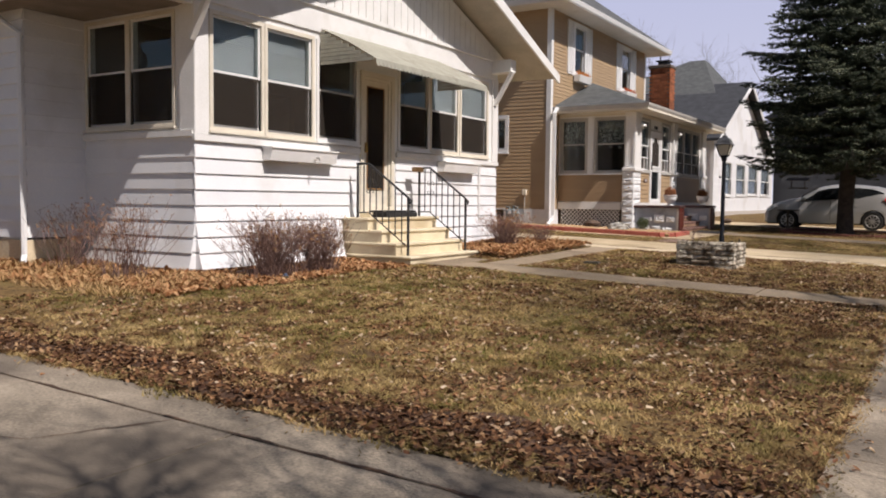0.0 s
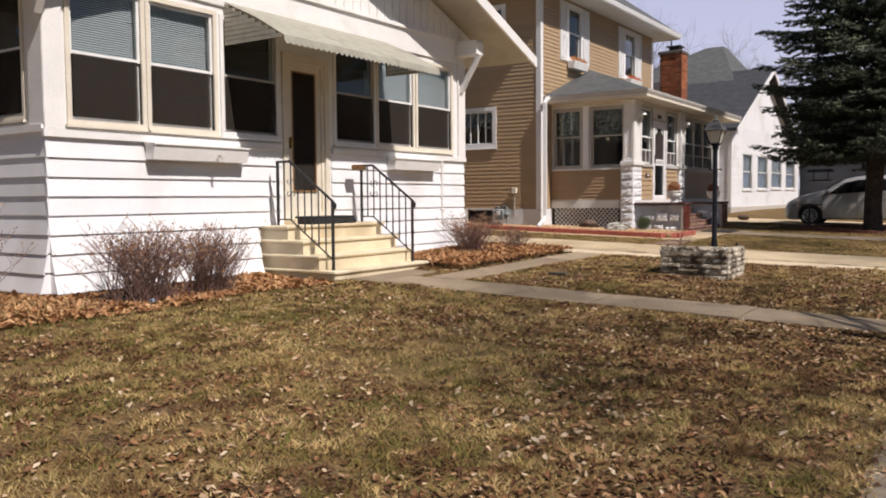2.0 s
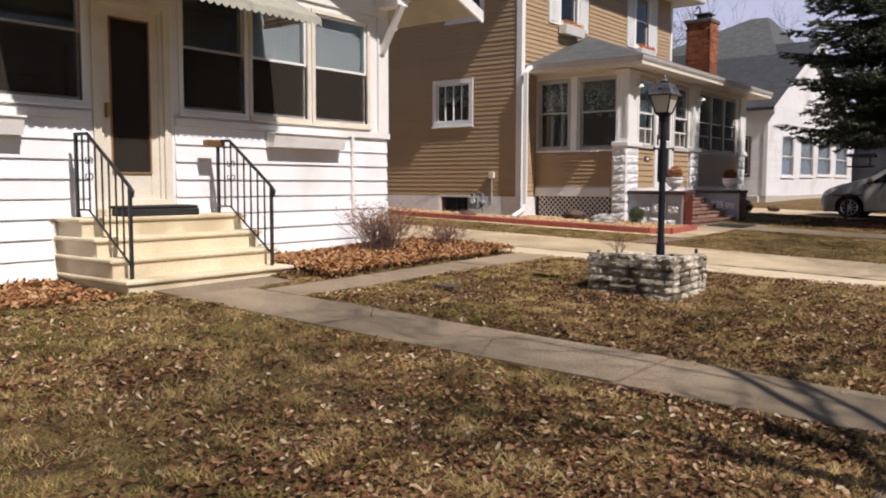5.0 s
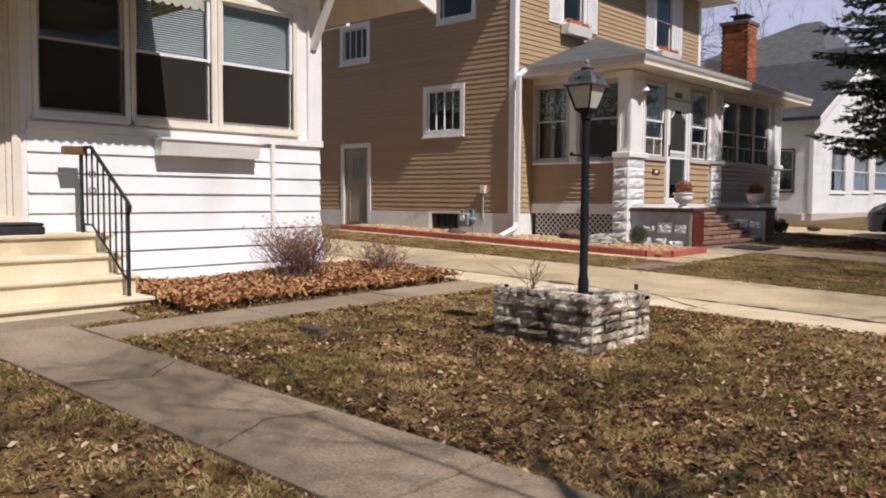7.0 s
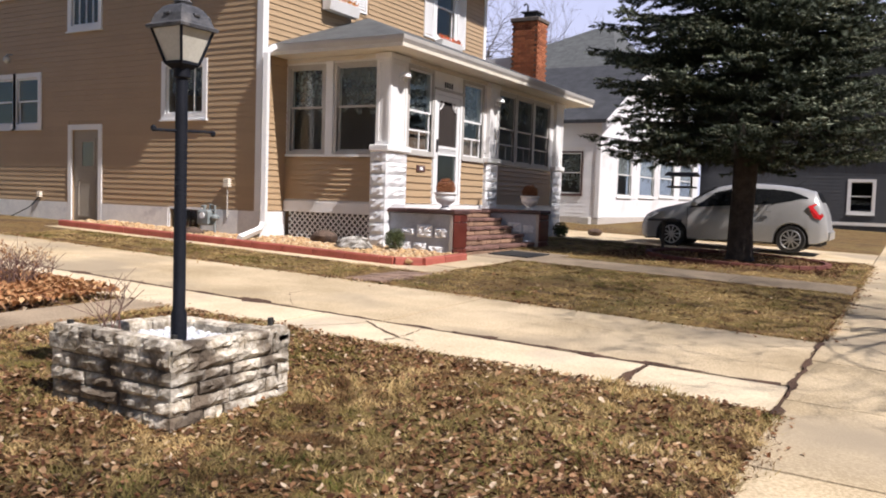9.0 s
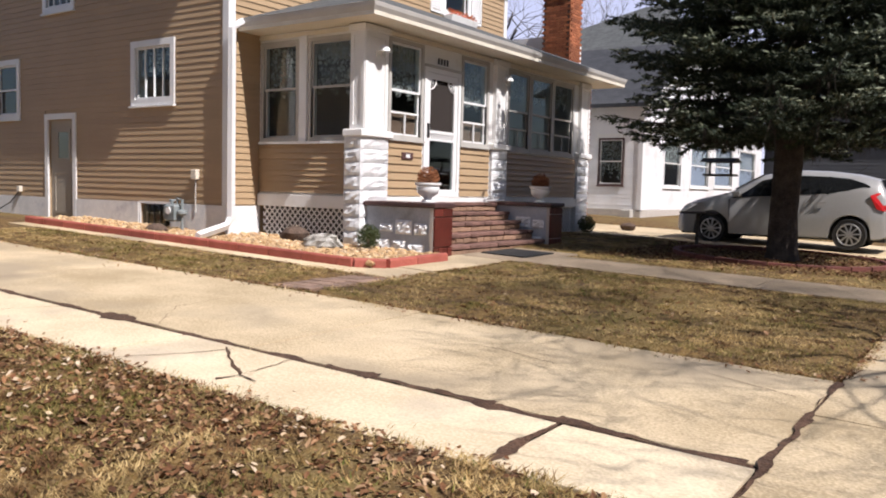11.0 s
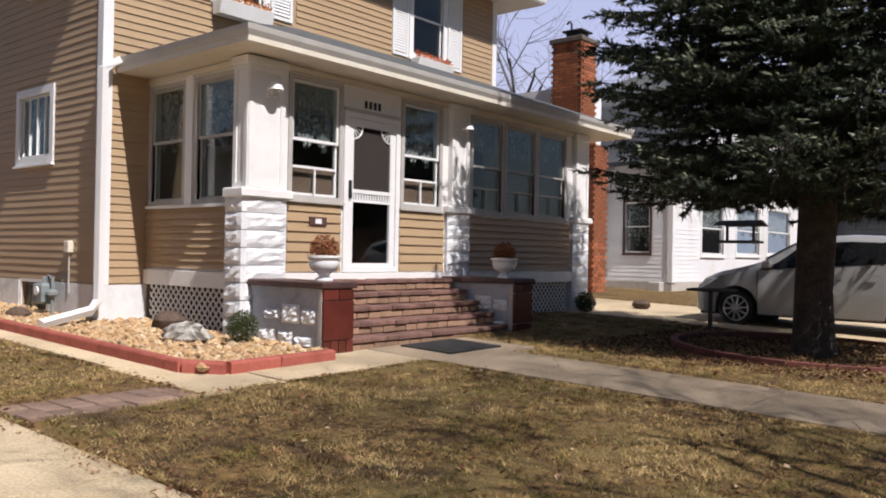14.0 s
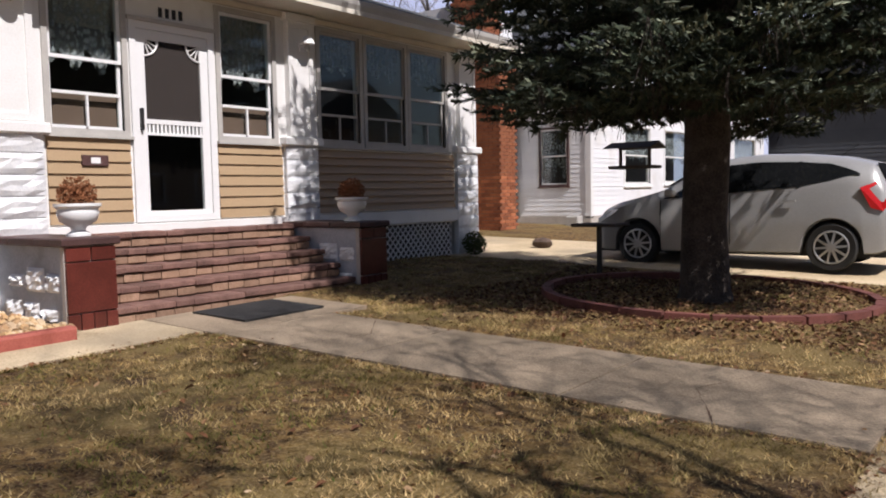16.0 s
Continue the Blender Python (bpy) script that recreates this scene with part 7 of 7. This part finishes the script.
for y in (22.62, 26.27):
    wl = thing("wall_lamp", (PXF + 0.1, y, 3.45), "small white wall lamp with a bell shade on the porch column", "wall lamp", "porch lamps")
    part("shade", Geo().lathe(PXF + 0.19, y, [(0.02, 3.56), (0.05, 3.55), (0.085, 3.50), (0.095, 3.46), (0.085, 3.46)], 16), WHITE_GLOSS, wl, smooth=True)
    part("arm", Geo().tube([(PXF + 0.07, y, 3.44), (PXF + 0.12, y, 3.44), (PXF + 0.19, y, 3.52)], 0.014, 6), WHITE_GLOSS, wl)
    part("bulb", Geo().lathe(PXF + 0.19, y, [(0.02, 3.46), (0.032, 3.42), (0.02, 3.38), (0.004, 3.37)], 12), FROSTED, wl, smooth=True)
    part("back_plate", Geo().box(PXF + 0.07, PXF + 0.09, y - 0.04, y + 0.04, 3.38, 3.50, 0.006), WHITE_GLOSS, wl)
solid("rubber_mat", Geo().loft([[(x, y, plain(x, y) + dz) for x, y in ((-6.2, 23.55), (-5.45, 23.55), (-5.45, 24.5), (-6.2, 24.5))] for dz in (0.0, 0.022)]), RUBBER, "black rubber mat at the foot of the brick steps", "doormat")
mt = thing("gas_meter", (-11.0, 21.6, 0.55), "grey gas meter with pipes against the foundation", "gas meter")
part("meter_body", Geo().box(-11.12, -10.86, 21.5, 21.68, 0.80, 1.08, 0.03), METER_GREY, mt)
part("dial", Geo().tube([(-10.99, 21.5, 0.98), (-10.99, 21.48, 0.98)], 0.06, 12), WHITE_GLOSS, mt)
part("pipe", Geo().tube([(-10.80, 21.62, 0.45), (-10.80, 21.62, 1.16), (-10.92, 21.62, 1.18), (-10.92, 21.62, 1.05)], 0.022, 8), METER_GREY, mt)
part("pipe", Geo().tube([(-11.06, 21.62, 1.05), (-11.06, 21.62, 1.14), (-11.2, 21.68, 1.14), (-11.2, 21.8, 1.14)], 0.022, 8), METER_GREY, mt)
part("regulator", Geo().lathe(-10.80, 21.62, [(0.05, 0.90), (0.08, 0.93), (0.08, 0.97), (0.04, 1.0)], 14), METER_GREY, mt)
eb = thing("outlet_box", (-10.64, 21.76, 1.5), "small beige outlet box with conduit on the siding", "outlet box")
part("box", TSo.box(Geo(), -10.70, -10.58, 0.0, 0.09, 1.50, 1.66, 0.01), CREAM_TRIM, eb)
part("conduit", Geo().tube([(-10.64, TS - 0.04, 1.5), (-10.64, TS - 0.04, 0.95)], 0.012, 6), STORM_GREY, eb)
ob2 = thing("outlet_box", (-16.1, 21.76, 1.2), "small outlet box with a cable on the siding", "outlet box")
part("box", TSo.box(Geo(), -16.18, -16.08, 0.0, 0.08, 1.17, 1.29, 0.01), CREAM_TRIM, ob2)
part("cable", Geo().tube([(-16.14, TS - 0.06, 1.17), (-16.4, TS - 0.1, 0.95), (-17.0, TS - 0.15, 0.72), (-17.4, TS - 0.2, 0.66)], 0.012, 5), BLACK_IRON, ob2)
sl = thing("security_light", (-17.1, 21.72, 4.2), "small wall lamp over the side windows", "wall lamp")
part("globe", Geo().lathe(-17.15, 21.66, [(0.03, 4.05), (0.07, 4.1), (0.07, 4.17), (0.03, 4.22)], 12), FROSTED, sl)
part("arm", Geo().tube([(-17.15, 21.8, 4.25), (-17.15, 21.66, 4.25), (-17.15, 21.66, 4.2)], 0.015, 6), STORM_GREY, sl)
yf = solid("yellow_paper", Geo().add([(-1.26, 18.82, 0.215), (-1.15, 18.85, 0.215), (-1.15, 18.93, 0.235), (-1.20, 18.91, 0.25), (-1.27, 18.89, 0.225)], [(0, 1, 3), (1, 2, 3), (0, 3, 4)]), material("yellow_paper", (0.75, 0.55, 0.02), (0.80, 0.62, 0.05), 0.6), "crumpled yellow paper on the driveway edge", "litter")
bf = thing("bird_feeder", (-4.25, 29.0, 2.0), "dark wooden roofed bird feeder hanging from the spruce", "bird feeder")
part("tray", Geo().box(-4.53, -3.97, 28.8, 29.2, 1.82, 1.86), WOOD_WEATHERED, bf)
part("roof", Geo().prism([(28.72, 2.08), (29.0, 2.17), (29.28, 2.08), (29.0, 2.14)], "x", -4.58, -3.92), WOOD_WEATHERED, bf)
for x in (-4.45, -4.05):
    part("post", Geo().box(x - 0.015, x + 0.015, 28.98, 29.02, 1.86, 2.14), WOOD_WEATHERED, bf)
part("wire", Geo().tube([(-4.25, 29.0, 2.15), (-4.15, 28.6, 2.9)], 0.005, 4), BLACK_IRON, bf)
bb = thing("bird_table", (-4.42, 28.3, 0.48), "dark wooden bird table on a thin post", "bird table")
part("post", Geo().tube([(-4.42, 28.3, 0.40), (-4.42, 28.3, 1.10)], 0.035, 8), WOOD_WEATHERED, bb)
part("tray", Geo().box(-4.70, -4.10, 28.08, 28.5, 1.10, 1.14, 0.01), WOOD_WEATHERED, bb)
bl = solid("bottle_cap", Geo().lathe(-6.95, 7.55, [(0.03, 0.33), (0.045, 0.35), (0.045, 0.38), (0.02, 0.41)], 10), material("chrome_scrap", (0.6, 0.62, 0.65), (0.7, 0.72, 0.75), 0.2, metal=1.0), "small shiny metal solar light in the bed", "garden light")
bk = solid("broken_brick", Geo().box(-5.05, -4.80, 12.55, 12.66, 0.31, 0.36, 0.01), ROCK_DARK, "dark loose stone on the lawn", "stone")


# ---- parked hatchback ----
CX, CY, CZ = -5.52, 30.95, plain(-3.5, 30.5) - 0.02
paint = material("silver_paint", (0.38, 0.375, 0.36), (0.42, 0.415, 0.40), 0.27, 2, 50, 0.0, metal=0.3)
car_glass = material("car_glass", (0.008, 0.009, 0.010), (0.014, 0.015, 0.016), 0.06, 2, 20, 0.0)
car = thing("hatchback_car", (CX + 2.07, CY, CZ), "silver hatchback parked on the driveway behind the spruce", "car")
itp = lambda s, xs_, ys_: float(np.interp(s, xs_, ys_))
roof_z = lambda s: itp(s, [0, .06, .2, .5, .95, 1.15, 1.75, 2.1, 2.5, 3.0, 3.5, 3.85, 3.97, 4.08, 4.14], [.50, .68, .80, .92, 1.03, 1.09, 1.43, 1.50, 1.525, 1.505, 1.45, 1.36, 1.12, .84, .48])
belt_z = lambda s: min(roof_z(s) - 0.015, itp(s, [0, .1, .5, 1.1, 2, 3, 3.6, 4.0, 4.14], [.48, .66, .83, .92, .97, 1.03, 1.10, .98, .46]))
mid_w = lambda s: itp(s, [0, .08, .25, .6, 1.2, 3.2, 3.7, 3.98, 4.1, 4.14], [.50, .66, .77, .83, .845, .845, .82, .76, .68, .60])
roof_w = lambda s: min(mid_w(s) - 0.01, itp(s, [0, .3, .95, 1.15, 1.75, 2.5, 3.4, 3.8, 4.0, 4.14], [.42, .66, .74, .72, .60, .57, .55, .55, .62, .55]))


def sill_z(s):
    z = itp(s, [0, .2, 3.9, 4.14], [.26, .20, .22, .32])
    for c in (0.80, 3.40):
        if abs(s - c) < 0.36:
            z = max(z, 0.30 + math.sqrt(0.36 ** 2 - (s - c) ** 2))
    return z


st_ = sorted({round(0.02 + 0.05 * i, 3) for i in range(83)} | {0.0, 4.14, .44, .45, 1.15, 1.16, 3.04, 3.05, 3.75, 3.76})
rings = []
for s in st_:
    zs, zb, zr, w, wr = sill_z(s), belt_z(s), roof_z(s), mid_w(s), roof_w(s)
    zs = min(zs, zb - 0.08)
    zm = max(zs + 0.02, min(zb - 0.05, 0.55))
    half = [(0.2, zs), (w - 0.05, zs), (w - 0.005, zs + 0.02), (w, zm), (w - 0.02, zb), ((w - 0.02) * 0.25 + wr * 0.75, zb + (zr - zb) * 0.80), (wr * 0.86, zr - 0.012), (wr * 0.5, zr + 0.008)]
    rings.append([(CX + s, CY + y, CZ + z) for y, z in half] + [(CX + s, CY - y, CZ + z) for y, z in reversed(half)])
part("body", Geo().loft(rings), paint, car, smooth=True)
part("underbody", Geo().box(CX + 0.15, CX + 4.0, CY - 0.70, CY + 0.70, CZ + 0.18, CZ + 0.62), RUBBER, car)


def side_panel(poly, out, name, mat, sgn, label=""):
    """A panel that lies on the car's flank; poly in length and height."""
    g = Geo()
    vs = []
    for s, z in poly:
        w, wr, zb, zr = mid_w(s) - 0.02, (mid_w(s) - 0.02) * 0.25 + roof_w(s) * 0.75, belt_z(s), belt_z(s) + (roof_z(s) - belt_z(s)) * 0.80
        f = min(1.0, max(0.0, (z - zb) / max(0.01, zr - zb)))
        y = w + (wr - w) * f if z > zb else mid_w(s)
        vs.append((CX + s, CY + sgn * (y + out), CZ + z))
    g.loft([vs, [(x, y - sgn * 0.02, z) for x, y, z in vs]])
    return part(name, g, mat, car, label)


def tall(s, f):
    zb = belt_z(s)
    return (s, zb + (roof_z(s) - zb) * 0.80 * f)


def side_window(ss, lows, highs, name, sgn):
    """Glass that follows the curve of the flank between two lines."""
    cols = []
    for k in range(13):
        s = ss[0] + (ss[-1] - ss[0]) * k / 12
        f0, f1 = itp(s, ss, lows), itp(s, ss, highs)
        w, wr = mid_w(s) - 0.02, (mid_w(s) - 0.02) * 0.25 + roof_w(s) * 0.75
        cols.append([(CX + s, CY + sgn * (w + (wr - w) * f + 0.012), CZ + tall(s, f)[1]) for f in (f0 + (f1 - f0) * j / 4 for j in range(5))])
    return part(name, Geo().loft(cols, caps=False, closed=False), car_glass, car, smooth=True)


for sgn in (-1, 1):
    side_window([1.20, 1.72, 2.10], [.10, .09, .08], [.16, .93, .985], "front_side_window", sgn)
    side_window([2.16, 2.55, 2.97], [.08, .10, .13], [.985, .985, .97], "rear_side_window", sgn)
    side_window([3.01, 3.35, 3.70], [.13, .24, .50], [.965, .93, .60], "quarter_window", sgn)
    for p0, p1 in ((2.10, 2.16), (2.97, 3.01)):
        side_window([p0, p1], [.08, .08], [.985, .985], "window_pillar", sgn)
    for a, b in ((1.15, 1.15), (2.13, 2.13)):
        side_panel([(a, .32), (a + .008, .32), (b + .008, belt_z(b)), (b, belt_z(b))], 0.003, "door_seam", RUBBER, sgn)
    for s in (1.95, 2.82):
        side_panel([(s, .88), (s + .16, .885), (s + .16, .91), (s, .905)], 0.025, "door_handle", paint, sgn)
    side_panel([(3.72, 1.05), (3.88, 1.12), (4.03, .84), (3.97, .76), (3.84, .80)], 0.012, "tail_light", material("tail_red", (0.45, 0.01, 0.01), (0.55, 0.02, 0.02), 0.15), sgn, "red tail light")
    side_panel([(.10, .66), (.36, .80), (.50, .80), (.34, .70), (.14, .60)], 0.01, "headlight", WHITE_GLOSS, sgn)
    m = Geo().box(CX + 1.25, CX + 1.37, CY + sgn * 0.86 - 0.07, CY + sgn * 0.86 + 0.07, CZ + 0.97, CZ + 1.09, 0.025)
    part("wing_mirror", m, paint, car)
    for s in (0.80, 3.40):
        y0 = CY + sgn * 0.80
        wheel = part("wheel", Geo().loft([[(CX + s + r * math.cos(k * math.pi / 16), y0 + sgn * d, CZ + 0.305 + r * math.sin(k * math.pi / 16)) for k in range(32)] for r, d in ((0.20, -0.17), (0.285, -0.165), (0.305, -0.13), (0.305, 0.0), (0.285, 0.03), (0.215, 0.025), (0.205, 0.0))]), RUBBER, car, "black tyre", smooth=True)
        g = Geo()
        for k in range(10):
            a = k * math.pi / 5 + 0.1
            g.tube([(CX + s + 0.03 * math.cos(a), y0 + sgn * 0.025, CZ + 0.305 + 0.03 * math.sin(a)), (CX + s + 0.20 * math.cos(a), y0 + sgn * 0.018, CZ + 0.305 + 0.20 * math.sin(a))], [0.022, 0.017], 4)
        pts = [(CX + s + 0.203 * math.cos(k * math.pi / 14), y0 + sgn * 0.018, CZ + 0.305 + 0.203 * math.sin(k * math.pi / 14)) for k in range(29)]
        g.tube(pts, 0.014, 5)
        g.tube([(CX + s, y0, CZ + 0.305), (CX + s, y0 + sgn * 0.04, CZ + 0.305)], 0.045, 12)
        part("rim", g, material("alloy", (0.45, 0.46, 0.47), (0.55, 0.56, 0.57), 0.35, metal=0.8), wheel, "silver spoked rim")
        part("brake_disc", Geo().tube([(CX + s, y0 - sgn * 0.06, CZ + 0.305), (CX + s, y0 - sgn * 0.02, CZ + 0.305)], 0.2, 20), RUBBER, wheel)
def across(s0, s1, f, out, name, mat):
    rings = []
    for s in (s0, (s0 + s1) / 2, s1):
        rings.append([(CX + s, CY + roof_w(s) * f * k, CZ + roof_z(s) + out) for k in (-1, -0.5, 0.5, 1)])
    g = Geo().loft(rings, caps=False, closed=False)
    return part(name, g, mat, car)
across(1.18, 1.72, 0.86, 0.02, "windscreen", car_glass)
across(3.86, 3.97, 0.86, 0.02, "rear_window", car_glass)
part("antenna", Geo().tube([(CX + 3.3, CY, CZ + 1.45), (CX + 3.55, CY, CZ + 1.62)], 0.006, 5), RUBBER, car)
part("rear_bumper", Geo().box(CX + 4.05, CX + 4.17, CY - 0.62, CY + 0.62, CZ + 0.30, CZ + 0.52, 0.03), paint, car)
